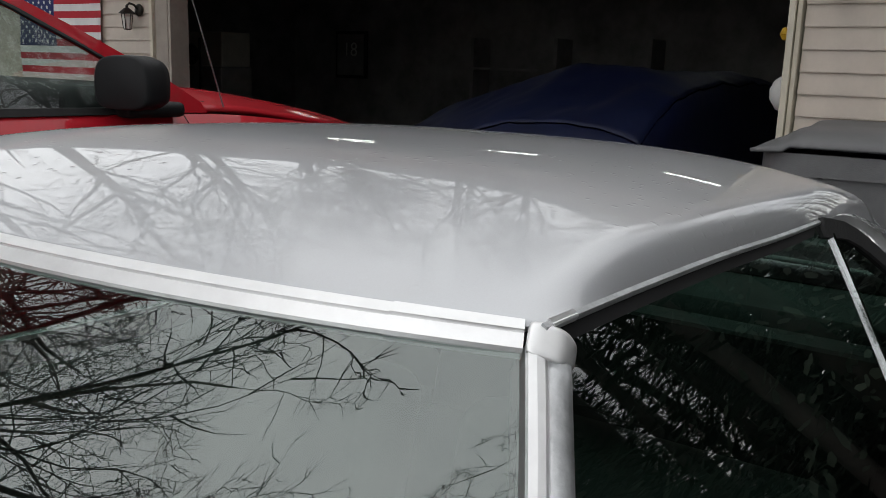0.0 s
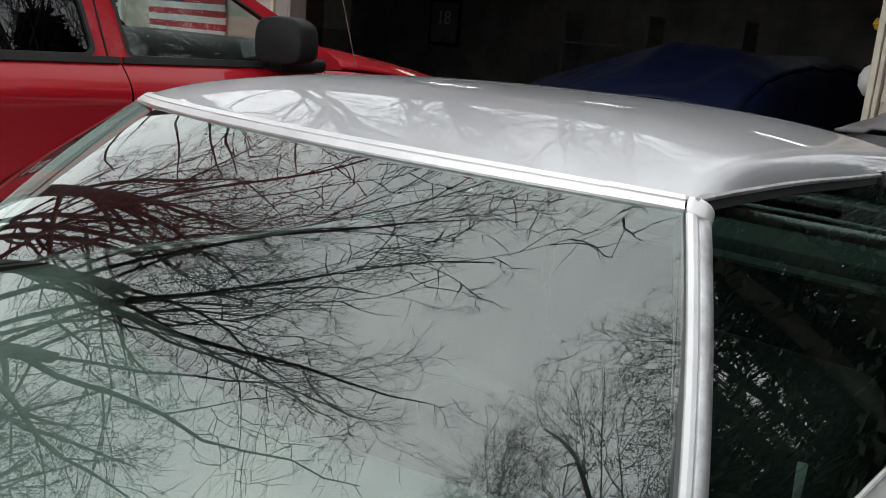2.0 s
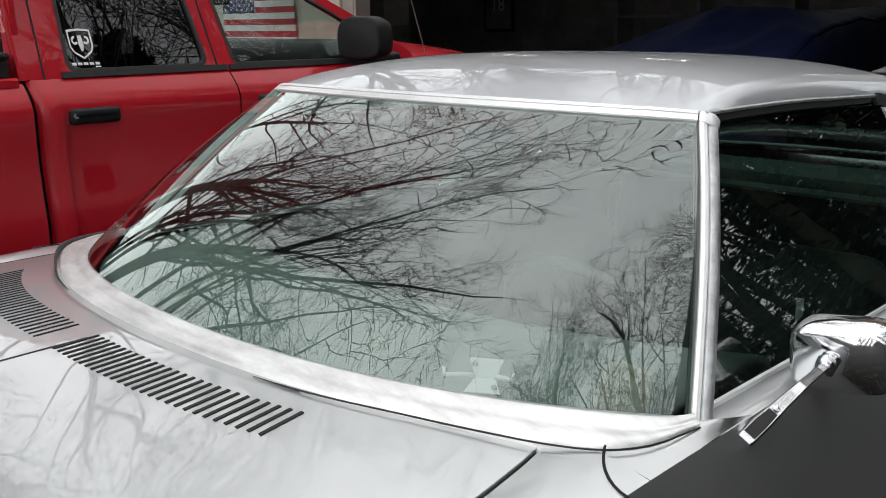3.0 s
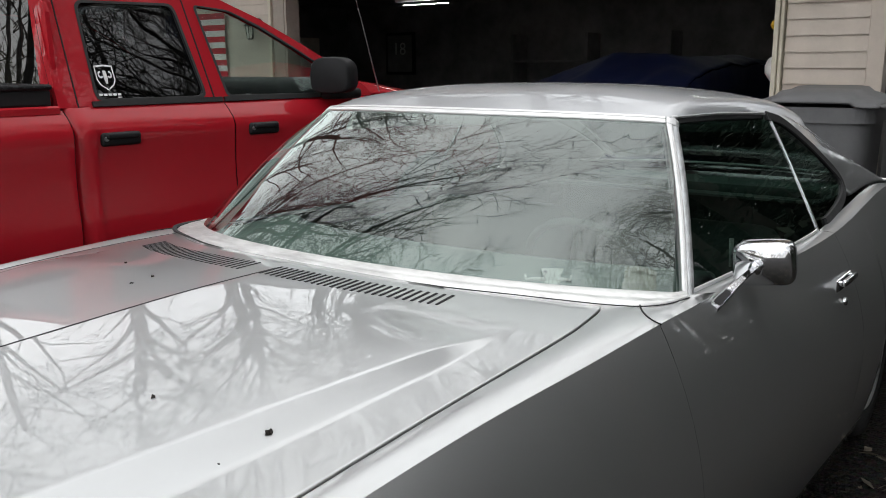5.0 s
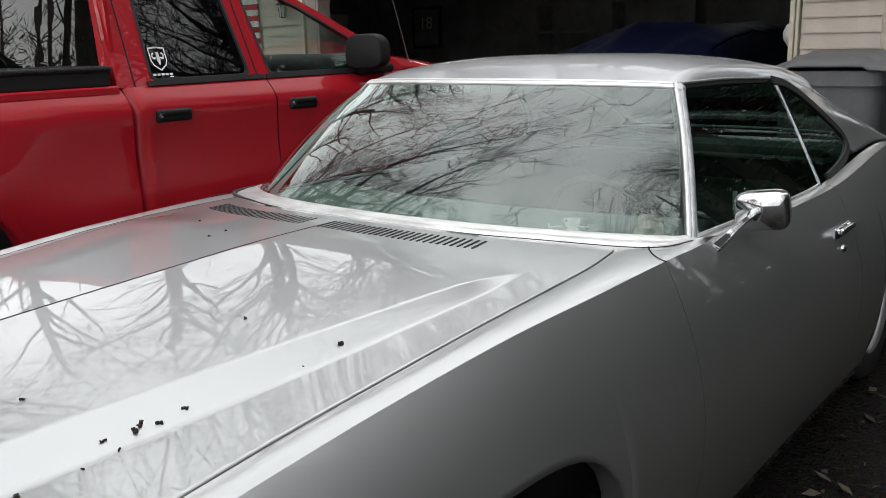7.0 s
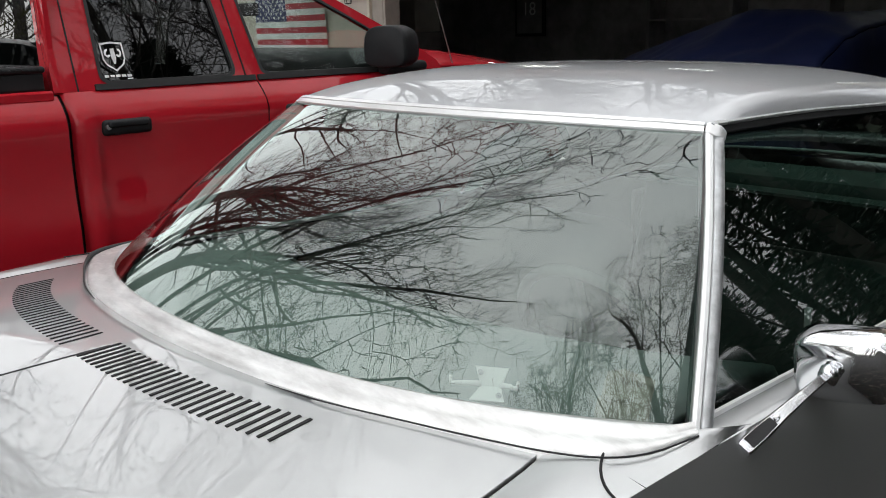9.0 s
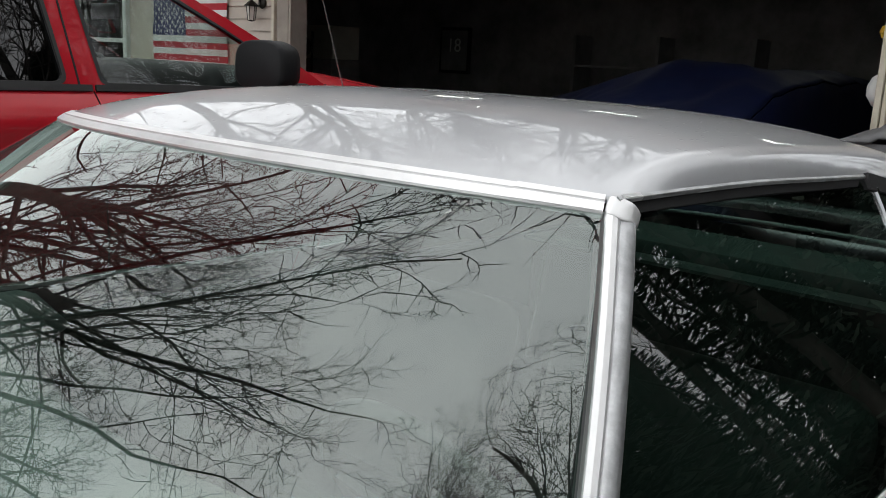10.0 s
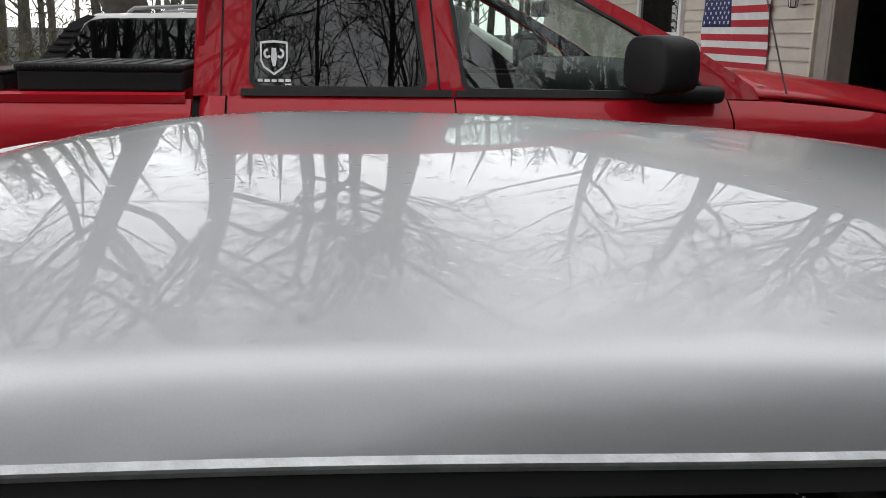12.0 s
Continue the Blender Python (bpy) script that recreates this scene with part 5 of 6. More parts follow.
    for x in (mid + 0.42, mid - 0.42):
        st = part("seat", bevel_box((0.52, 0.5, 0.16), (x, 1.72, 1.0), 0.05, 3), M_SEAT, t, smooth=True)
        part("backrest", bevel_box((0.50, 0.15, 0.60), (x, 1.44, 1.30), 0.06, 3, Matrix.Rotation(radians(-12), 4, "X")), M_SEAT, st, smooth=True)
        part("headrest", bevel_box((0.28, 0.10, 0.16), (x, 1.37, 1.66), 0.04, 3), M_SEAT, st, smooth=True)
    st = part("rear_bench", bevel_box((1.5, 0.45, 0.3), (mid, 0.95, 0.95), 0.05, 3), M_SEAT, t, smooth=True)
    part("backrest", bevel_box((1.5, 0.14, 0.5), (mid, 0.72, 1.24), 0.05, 3), M_SEAT, st, smooth=True)
    m = Matrix.Translation((mid - 0.42, 2.06, 1.22)) @ Matrix.Rotation(radians(65), 4, "X")
    ring = [(0.19 * math.cos(a), 0.19 * math.sin(a), 0) for a in span(0, 2 * math.pi, 29)]
    sw = part("steering_wheel", placed(tube(ring, 0.014, 8, False), m), M_PLASTIC, t, smooth=True)
    part("wheel_hub", placed(lathe([(0, 0.02), (0.07, 0.01), (0.08, -0.04), (0, -0.05)], 16), m), M_PLASTIC, sw, smooth=True)
    part("inner_mirror", bevel_box((0.24, 0.03, 0.07), (mid, 1.98, 1.60), 0.012), M_PLASTIC, t)
    # whip antenna on the near fender
    ax, ay, az = wx(0.13, 1), 2.735, 1.262
    ant = part("antenna", tube([(ax, ay, az), (ax - 0.01, ay - 0.13, az + 0.40), (ax - 0.02, ay - 0.27, az + 0.80)], [0.004, 0.003, 0.002], 6), M_STEEL, t, "thin steel whip antenna")
    part("antenna_base", placed(lathe([(0.018, 0), (0.015, 0.012), (0.006, 0.026), (0, 0.028)], 12), pose(ax, ay, az - 0.002)), M_PLASTIC, ant)
    build_decal(t, wx)
    return t


def tow_mirror(s):
    """A tall rounded mirror shell, flat at the back towards -y."""
    verts, faces, seg = [], [], 28
    rings = [(0.62, 0.085), (0.90, 0.060), (1.0, 0.015), (1.0, -0.06), (0.97, -0.088), (0.90, -0.092)]
    for r, d in rings:
        for i in range(seg):
            a = 2 * math.pi * i / seg
            c, q = math.cos(a), math.sin(a)
            x = math.copysign(abs(c) ** 0.62, c) * 0.120 * r
            z = math.copysign(abs(q) ** (0.62 if q > 0 else 0.42), q) * 0.100 * r
            verts.append((x * (1 - 0.5 * max(0, z)), d, z))
    for k in range(len(rings) - 1):
        for i in range(seg):
            faces.append((k * seg + i, k * seg + (i + 1) % seg, (k + 1) * seg + (i + 1) % seg, (k + 1) * seg + i))
    faces.append(tuple(range(seg))[::-1])
    faces.append(tuple((len(rings) - 1) * seg + i for i in range(seg)))
    return verts, faces


def build_decal(truck, wx):
    """A white shield outline with a plain horned shape, over a row of bars, on the rear door glass."""
    y0, z0 = 0.845, 1.400
    def lay(points, name):
        bm = bmesh.new()
        vs = []
        for a, b in points:
            y, z = y0 + a, z0 + b
            vs.append(bm.verts.new((wx(truck_side(y, z), 1) + 0.004 - 0.012, y, z)))
        bm.faces.new(vs)
        return part(name, bm, M_DECAL, dec)
    dec = part("window_decal", ([], []), M_DECAL, truck, "white vinyl shield decal with bars below")
    def shield(r):
        return [(-0.047 * r, 0.052 * r), (0.0, 0.057 * r), (0.047 * r, 0.052 * r), (0.047 * r, -0.012 * r), (0.036 * r, -0.035 * r), (0.0, -0.060 * r), (-0.036 * r, -0.035 * r), (-0.047 * r, -0.012 * r)]
    a, b = shield(1.0), shield(0.86)
    verts, faces = [], []
    for p_, q_ in zip(a, b):
        for u, v in (p_, q_):
            y, z = y0 + u, z0 + v
            verts.append((wx(truck_side(y, z), 1) - 0.008, y, z))
    n = len(a)
    faces = [(2 * i, 2 * ((i + 1) % n), 2 * ((i + 1) % n) + 1, 2 * i + 1) for i in range(n)]
    dec.data = mesh_of("window_decal", verts, faces, M_DECAL, False)
    # plain horned shape
    lay([(-0.008, 0.030), (0.008, 0.030), (0.010, -0.005), (0.004, -0.030), (-0.004, -0.030), (-0.010, -0.005)], "decal_mark")
    for s in (1, -1):
        arc = []
        for k in range(9):
            q = radians(100 - 250 * k / 8)
            arc.append((s * (0.022 + 0.014 * math.cos(q)), 0.012 + 0.017 * math.sin(q)))
        inner = [(s * (0.022 + 0.006 * math.cos(radians(100 - 250 * k / 8))), 0.012 + 0.008 * math.sin(radians(100 - 250 * k / 8))) for k in range(9)]
        lay(arc + inner[::-1], "decal_mark")
    for k in range(5):
        x = -0.056 + k * 0.0235
        lay([(x, -0.082), (x + 0.018, -0.082), (x + 0.018, -0.072), (x, -0.072)], "decal_bar")
    lay([(0.036, -0.092), (0.058, -0.092), (0.058, -0.087), (0.036, -0.087)], "decal_bar")


truck = build_truck()


def build_toolbox():
    """A black tread-plate box across the truck bed, with raised plate marks on its lid."""
    mid = TX - TW / 2
    box = thing("truck_toolbox", (mid, 0.0, 1.285), "black tread-plate toolbox on the truck bed rail", "toolbox")
    part("body", bevel_box((0.46, 0.525, 0.066), (0.675, 0.282, 0.032), 0.006, 2), M_PLASTIC, box)
    lid = part("lid", bevel_box((0.48, 0.540, 0.026), (0.675, 0.282, 0.077), 0.012, 3), M_PLASTIC, box)
    bm = bmesh.new()
    add_box(bm, (0.006, 0.022, 0.004), (0, 0, 0), 0.0012, 1)
    me = bpy.data.meshes.new("tread_mark")
    bm.to_mesh(me)
    bm.free()
    me.materials.append(M_PLASTIC)
    for i in range(12):
        for j in range(10):
            o = part("tread_mark", me, M_PLASTIC, lid)
            o.matrix_basis = pose(0.89 - i * 0.035, 0.02 + j * 0.056, 0.090, 0, 0, 45 if (i + j) % 2 else -45)
    rail = thing("tool_tray", (mid, 0.0, 1.285), "low black tread-plate side tray on the bed rail", "toolbox")
    part("tray", bevel_box((0.24, 1.34, 0.056), (TW / 2 - 0.23, -0.70, 0.024), 0.008, 2), M_PLASTIC, rail)
    tl = part("tray_lid", bevel_box((0.26, 1.36, 0.012), (TW / 2 - 0.23, -0.70, 0.059), 0.004, 1), M_PLASTIC, rail)
    for j in range(34):
        o = part("tread_mark", me, M_PLASTIC, tl)
        o.matrix_basis = pose(TW / 2 - 0.098, -0.06 - j * 0.038, 0.058, 0, 90, 90)
    for j in range(24):
        o = part("tread_mark", me, M_PLASTIC, lid)
        o.matrix_basis = pose(0.911, 0.03 + j * 0.0218, 0.078, 0, 90, 90)
    bottle = thing("spray_bottle", (mid + TW / 2 - 0.30, -0.19, 1.350), "small white bottle standing in the truck bed tray", "bottle")
    part("body", lathe([(0, 0), (0.028, 0), (0.03, 0.01), (0.03, 0.07), (0.012, 0.10), (0.012, 0.115), (0, 0.115)], 14), M_WHITE, bottle, smooth=True)
    part("cap", placed(lathe([(0.014, 0), (0.014, 0.02), (0, 0.022)], 12), pose(0, 0, 0.113)), M_WHITE, bottle)


build_toolbox()


# ---- the white wagon beyond the truck ----
def build_wagon():
    w = thing("suv", (0, 0, 0), "white sport utility wagon with dark rear glass and roof rails", "car")
    x0, x1, y0, y1 = -7.75, -5.93, -1.13, 3.9
    mid, half = (x0 + x1) / 2, (x1 - x0) / 2
    prof = [(y0, 0.45), (y0 - 0.02, 1.0), (y0 + 0.06, 1.20), (y0 + 0.34, 1.52), (y0 + 0.50, 1.58), (0.1, 1.60), (0.9, 1.68), (1.5, 1.71), (1.95, 1.69), (2.75, 1.25), (y1 - 0.05, 1.12), (y1, 0.8), (y1 - 0.02, 0.42)]
    verts, faces = [], []
    for s in (1, -1):
        for y, z in prof:
            inset = 0.0 if z < 1.05 else (z - 1.05) * 0.22
            verts.append((mid + s * (half - inset), y, z))
    n = len(prof)
    faces = [tuple(range(n))[::-1], tuple(range(n, 2 * n))] + [(i, i + 1, n + i + 1, n + i) for i in range(n - 1)] + [(n - 1, 0, n, 2 * n - 1)]
    body = part("body", (verts, faces), M_WHITEPAINT, w)
    bv = body.modifiers.new("rounding", "BEVEL")
    bv.width, bv.segments = 0.05, 3
    for s in (1, -1):
        for nm, poly in (("rear_side_window", [(-0.955, 1.10), (0.36, 1.10), (0.34, 1.565), (-0.60, 1.545), (-0.70, 1.52)]), ("rear_door_window", [(0.46, 1.10), (1.34, 1.10), (1.32, 1.63), (0.44, 1.575)]), ("front_door_window", [(1.56, 1.10), (2.62, 1.16), (2.05, 1.60), (1.56, 1.61)])):
            bm = bmesh.new()
            vs = [bm.verts.new((mid + s * (half - (z - 1.05) * 0.22 + 0.006), y, z)) for y, z in rounded(poly, 0.06)]
            bm.faces.new(vs)
            facing(part(nm, bm, M_PRIVACY, w), (s, 0, 0))
        # black slatted rear pillar
        panel = bmesh.new()
        panel.faces.new([panel.verts.new((mid + s * (half - max(0, z - 1.05) * 0.22 + 0.003), y, z)) for y, z in ((-1.135, 1.05), (-0.945, 1.05), (-0.72, 1.505), (-0.63, 1.562), (-0.70, 1.568), (-0.82, 1.505), (-1.085, 1.19))])
        part("pillar_panel", panel, M_PLASTIC, w)
        for k in range(8):
            z = 1.11 + k * 0.050
            y = -1.035 + max(0, z - 1.14) * 0.66
            part("pillar_slat", bevel_box((0.022, 0.135 - 0.004 * k, 0.022), (mid + s * (half - (z - 1.05) * 0.22 + 0.012), y + 0.012, z), 0.005), M_PLASTIC, w)
        rail = [(mid + s * (half - 0.22), -0.45, 1.57), (mid + s * (half - 0.22), -0.38, 1.625), (mid + s * (half - 0.22), 0.3, 1.66), (mid + s * (half - 0.22), 1.4, 1.76), (mid + s * (half - 0.22), 1.5, 1.70)]
        part("roof_rail", tube(rail, 0.014, 8), M_STEEL, w, smooth=True)
        for y in (-0.25, 2.55):
            add_wheel(w, (mid + s * (half - 0.11), y, 0.36), 0.36, 0.22, s)


build_wagon()


# ---- things round the garage ----
def build_bin(at, turn, group):
    b = thing("wheelie_bin", at, "dark grey wheeled rubbish bin with a closed lid", "bin", group, turn=turn)
    def wall(u, v):
        a = 2 * math.pi * u
        c, q = math.cos(a), math.sin(a)
        r = 0.86 + 0.14 * v
        return (math.copysign(abs(c) ** 0.35, c) * 0.30 * r, math.copysign(abs(q) ** 0.35, q) * 0.36 * r, 0.06 + 1.09 * v)
    part("body", grid(span(0, 1, 41), span(0, 1, 8), wall), M_BIN, b, smooth=True)
    def rim(u, v):
        a = 2 * math.pi * u
        c, q = math.cos(a), math.sin(a)
        r = [1.0, 1.06, 1.06, 1.0][int(v)]
        return (math.copysign(abs(c) ** 0.3, c) * 0.30 * r, math.copysign(abs(q) ** 0.3, q) * 0.36 * r, 1.13 + [0, 0, 0.085, 0.085][int(v)])
    part("rim", grid(span(0, 1, 41), range(4), rim), M_BIN, b)
    def lid(u, v):
        x, y = u * 0.335, v * 0.41
        e = max(abs(u), abs(v))
        z = 1.225 + 0.065 * (1 - abs(u) ** 4) * (1 - abs(v) ** 6) + 0.03 * (v > 0) * v + 0.02 * (abs(u) < 0.6)
        return (x, y, z)
    thick(part("lid", grid(span(-1, 1, 25), span(-1, 1, 25), lid), M_BIN, b, smooth=True), 0.012)
    part("handle_bar", tube([(-0.25, 0.37, 1.16), (-0.25, 0.45, 1.19), (0.25, 0.45, 1.19), (0.25, 0.37, 1.16)], 0.016, 10), M_BIN, b, smooth=True)
    for k in (-0.15, 0.12):
        part("rib", bevel_box((0.018, 0.012, 0.5), (k, -0.357, 0.75), 0.004), M_BIN, b)
    for s in (1, -1):
        add_wheel(b, (s * 0.24, 0.30, 0.11), 0.11, 0.05, s)
    return b


build_bin((0.15, 4.02, 0), 4, "bins by the garage")
build_bin((0.86, 4.12, 0), -6, "bins by the garage")


def build_garage_things():
    # a car under a blue tarpaulin
    cov = thing("covered_car", (-2.35, 6.7, 0), "car shape under a draped blue tarpaulin", "covered car")
    def drape(u, v):
        x, y = u * 1.25, v * 1.9
        a, b = abs(u), abs(v)
        z = 1.02 + 0.50 * min(1.0, max(0.0, (u + 0.95) / 1.15)) ** 0.8 - 0.14 * max(0, (a - 0.7) / 0.3) ** 2 - 0.40 * max(0, (b - 0.45) / 0.55) ** 1.2
        edge = max(a, b)
        if edge > 0.93:
            z -= (edge - 0.93) / 0.07 * 0.75
        z += 0.05 * noise.noise((x * 1.8, y * 1.8, 3)) + 0.02 * noise.noise((x * 6, y * 6, 5))
        return (x, y, max(z, 0.02))
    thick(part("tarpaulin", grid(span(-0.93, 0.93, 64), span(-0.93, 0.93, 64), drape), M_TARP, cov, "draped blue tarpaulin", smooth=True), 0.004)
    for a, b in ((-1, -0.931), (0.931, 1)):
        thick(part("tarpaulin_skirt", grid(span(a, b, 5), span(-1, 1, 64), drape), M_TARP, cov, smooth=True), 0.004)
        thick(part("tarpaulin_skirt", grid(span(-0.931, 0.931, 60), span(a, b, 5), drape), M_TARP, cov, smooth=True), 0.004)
    # lit tube lamps under the ceiling
    for x, y, z in ((-5.75, 7.6, 2.40), (-3.55, 7.6, 2.40), (-1.5, 7.6, 2.40), (-4.38, 6.04, 2.085)):
        lamp = thing("tube_lamp", (x, y, z), "white ceiling fitting with a lit tube", "lamp", "garage tube lamps")
        part("housing", bevel_box((0.80, 0.05, 0.04), (0, 0, 0.045), 0.008), M_WHITE, lamp)
        part("tube", placed(tube([(-0.30, 0, 0), (0.30, 0, 0)], 0.0045, 10), pose(0, 0, -0.008)), M_TUBE, lamp)
        if z < 2.3:
            for q in (-0.3, 0.3):
                part("hanger", tube([(q, 0, 0.05), (q, 0, 2.455 - z)], 0.004, 6), M_STEEL, lamp)
    # pale panel on a dark cabinet, with a round black fan, near the inner wall
    cab = thing("panel_cabinet", (-8.13, 7.45, 0), "pale panel on an added dark cabinet body in the dim garage", "cabinet")
    # dark body added only to carry the pale panel
    part("body", bevel_box((0.68, 0.5, 1.42), (0, 0.25, 0.71), 0.015), M_GARAGE, cab)
    part("upper_panel", bevel_box((0.66, 0.46, 0.42), (0, 0.25, 1.63), 0.015), M_CREAM, cab, "pale panel carried by the added body")
    fan = thing("desk_fan", (-8.16, 7.30, 1.56), "round black fan on a thin post before the cabinet", "fan")
    part("fan_cage", placed(lathe([(0, -0.05), (0.10, -0.04), (0.13, 0), (0.10, 0.04), (0, 0.05)], 24), pose(0, 0, 0, 90)), M_PLASTIC, fan, smooth=True)
    part("post", tube([(0.16, 0, -1.58), (0.16, 0, 0.2)], 0.014, 8), M_PLASTIC, fan)
    part("arm", tube([(0.16, 0, 0.0), (0.02, 0, 0.0)], 0.012, 8), M_PLASTIC, fan)
    # framed jersey with two digits on the back wall
    fr = thing("framed_jersey", (-8.55, 10.71 - 0.03, 1.65), "dark framed sports jersey with pale digits", "picture")
    part("frame", bevel_box((0.64, 0.05, 0.72), (0, 0, 0), 0.012), M_PLASTIC, fr)
    part("cloth", bevel_box((0.54, 0.01, 0.62), (0, -0.028, 0), 0.0), M_GARAGE, fr)
    cu = bpy.data.curves.new("digits", "FONT")
    cu.body, cu.size, cu.extrude, cu.align_x = "18", 0.30, 0.002, "CENTER"
    tmp = new("digits_curve", cu)
    dg = bpy.data.meshes.new_from_object(tmp.evaluated_get(bpy.context.evaluated_depsgraph_get()))
    bpy.data.objects.remove(tmp)
    dg.materials.clear()
    dg.materials.append(M_WHITE)
    d = part("digits", dg, M_WHITE, fr)
    d.matrix_basis = pose(0, -0.036, -0.02, 90, 0, 0)
    # shelf with dark boxes
    sh = thing("storage_shelf", (-4.6, 10.25, 0), "dark storage shelf along the garage back wall", "shelf")
    for z in (0.4, 0.95, 1.5):
        part("board", bevel_box((2.6, 0.4, 0.03), (0, 0, z), 0.004), M_GARAGE, sh)
    for x in (-1.25, 0, 1.25):
        part("upright", bevel_box((0.05, 0.4, 1.9), (x, 0, 0.95), 0.004), M_GARAGE, sh)
    # pale ball and yellow knob by the door casing
    ball = thing("white_ball", (-0.352, 4.80, 1.417), "pale round float hung just inside the opening", "ball")
    part("shell", lathe([(0.001, -0.10), (0.06, -0.08), (0.092, -0.03), (0.095, 0.02), (0.075, 0.065), (0.03, 0.095), (0.001, 0.10)], 24), M_WHITE, ball, smooth=True)
    part("cord", tube([(0, 0, 0.09), (0, 0, 1.045)], 0.003, 5), M_WHITE, ball)
    kn = thing("yellow_knob", (-0.388, 4.80, 1.709), "yellow plastic knob hung just inside the opening", "knob")
    part("knob", lathe([(0.001, -0.035), (0.028, -0.028), (0.042, 0), (0.03, 0.03), (0.001, 0.036)], 8), M_YELLOW, kn)
    part("cord", tube([(0, 0, 0.03), (0, 0, 0.753)], 0.003, 5), M_YELLOW, kn)


build_garage_things()


# ---- trees ----
def grow(rng, verts, faces, start, way, length, radius, level, spec):
    """One limb as a wandering tapered tube, then its side shoots."""
    n = spec["segs"][level]
    pts, p, d = [start.copy()], start.copy(), way.normalized()
    for i in range(n):
        wob = spec["wobble"][level]
        d = (d + Vector(spec.get("pull", (0, 0, 0))) * (level == 1) + Vector((rng.uniform(-wob, wob), rng.uniform(-wob, wob), rng.uniform(-wob, wob) + spec["lift"][level]))).normalized()
        p = p + d * (length / n)
        pts.append(p.copy())
    tip = radius * (0.45 if level == 0 else 0.22)
    radii = [radius + (tip - radius) * (i / n) ** 0.8 for i in range(n + 1)]
    sides = (8, 6, 4, 3, 3)[level]
    v, f = tube(pts, radii, sides, False)
    o = len(verts[level > 0])
    verts[level > 0] += v
    faces[level > 0] += [tuple(k + o for k in q) for q in f]
    if level + 1 >= len(spec["count"]) + 1 or level >= spec["depth"]:
        return
    count = spec["count"][level]
    for k in range(count):
        s = spec["first"][level] + (1 - spec["first"][level]) * (k + rng.uniform(0.1, 0.9)) / count
        i = min(n - 1, int(s * n))
        q = s * n - i
        at = pts[i].lerp(pts[i + 1], q)
        axis = (pts[i + 1] - pts[i]).normalized()
        side = axis.cross(Vector((0, 0, 1)) if abs(axis.z) < 0.95 else Vector((1, 0, 0))).normalized()
        side = Matrix.Rotation(k * 2.4 + rng.uniform(-0.6, 0.6), 3, axis) @ side
        a = radians(rng.uniform(*spec["angle"][level]))
        child = axis * math.cos(a) + side * math.sin(a)
        r = (radius + (tip - radius) * s) * rng.uniform(*spec["thin"][level])
        grow(rng, verts, faces, at, child, length * rng.uniform(*spec["short"][level]) * (1.15 - 0.55 * s if level else 1.0), max(r, spec["least"]), level + 1, spec)


OAK = dict(depth=4, segs=(7, 8, 6, 4, 3), wobble=(0.07, 0.20, 0.24, 0.26, 0.3), lift=(0.0, 0.05, 0.04, 0.03, 0.02), count=(8, 6, 6, 3), first=(0.38, 0.25, 0.2, 0.15),
           angle=((35, 70), (30, 62), (28, 60), (25, 60)), thin=((0.42, 0.66), (0.4, 0.6), (0.4, 0.62), (0.5, 0.7)), short=((0.62, 0.95), (0.36, 0.58), (0.36, 0.6), (0.4, 0.65)), least=0.0075)


def tree(seed, spec, height, radius, label, at, group, turn=0, lean=(0, 0)):
    rng = random.Random(seed)
    verts, faces = [[], []], [[], []]
    grow(rng, verts, faces, Vector((0, 0, -0.1)), Vector((lean[0], lean[1], 1)), height, radius, 0, spec)
    t = thing("bare_tree", at, label, "tree", group, turn=turn)
    part("trunk", (verts[0], faces[0]), M_BARK, t, smooth=True)
    part("crown", (verts[1], faces[1]), M_BARK, t, "leafless branches and twigs", smooth=True)
    return t


FINE = dict(OAK, count=(20, 6, 5, 3), first=(0.16, 0.2, 0.2, 0.2), angle=((16, 40), (20, 45), (22, 48), (22, 50)), lift=(0.0, 0.08, 0.07, 0.05, 0.04), short=((0.20, 0.40), (0.34, 0.55), (0.36, 0.58), (0.4, 0.6)),
            thin=((0.26, 0.42), (0.4, 0.6), (0.45, 0.65), (0.5, 0.7)), least=0.0085)
TWIN = dict(OAK, count=(11, 7, 7, 3), first=(0.55, 0.18, 0.2, 0.15), angle=((20, 62), (25, 52), (25, 55), (25, 58)), lift=(0.0, 0.035, 0.03, 0.02, 0.01), wobble=(0.05, 0.20, 0.28, 0.32, 0.34),
            thin=((0.34, 0.50), (0.42, 0.60), (0.4, 0.58), (0.5, 0.7)), pull=(0.060, 0, 0), short=((1.05, 1.48), (0.34, 0.55), (0.34, 0.56), (0.45, 0.7)), least=0.0115)


def twin_oak(at):
    """An old oak with two stems that lean apart and fork high up into spreading limbs."""
    t = thing("bare_tree", at, "big leafless oak with two stems leaning apart", "tree", "bare trees")
    for seed, lean, foot, r in ((41, (0.06, -0.27), (0, -0.02), 0.27), (52, (0.10, 0.02), (0.05, 0.24), 0.23)):
        rng = random.Random(seed)
        verts, faces = [[], []], [[], []]
        grow(rng, verts, faces, Vector((*foot, -0.1)), Vector((*lean, 1)), 7.2, r, 0, TWIN)
        part("trunk", (verts[0], faces[0]), M_BARK, t, smooth=True)
        part("crown", (verts[1], faces[1]), M_BARK, t, "leafless branches and twigs", smooth=True)
    return t


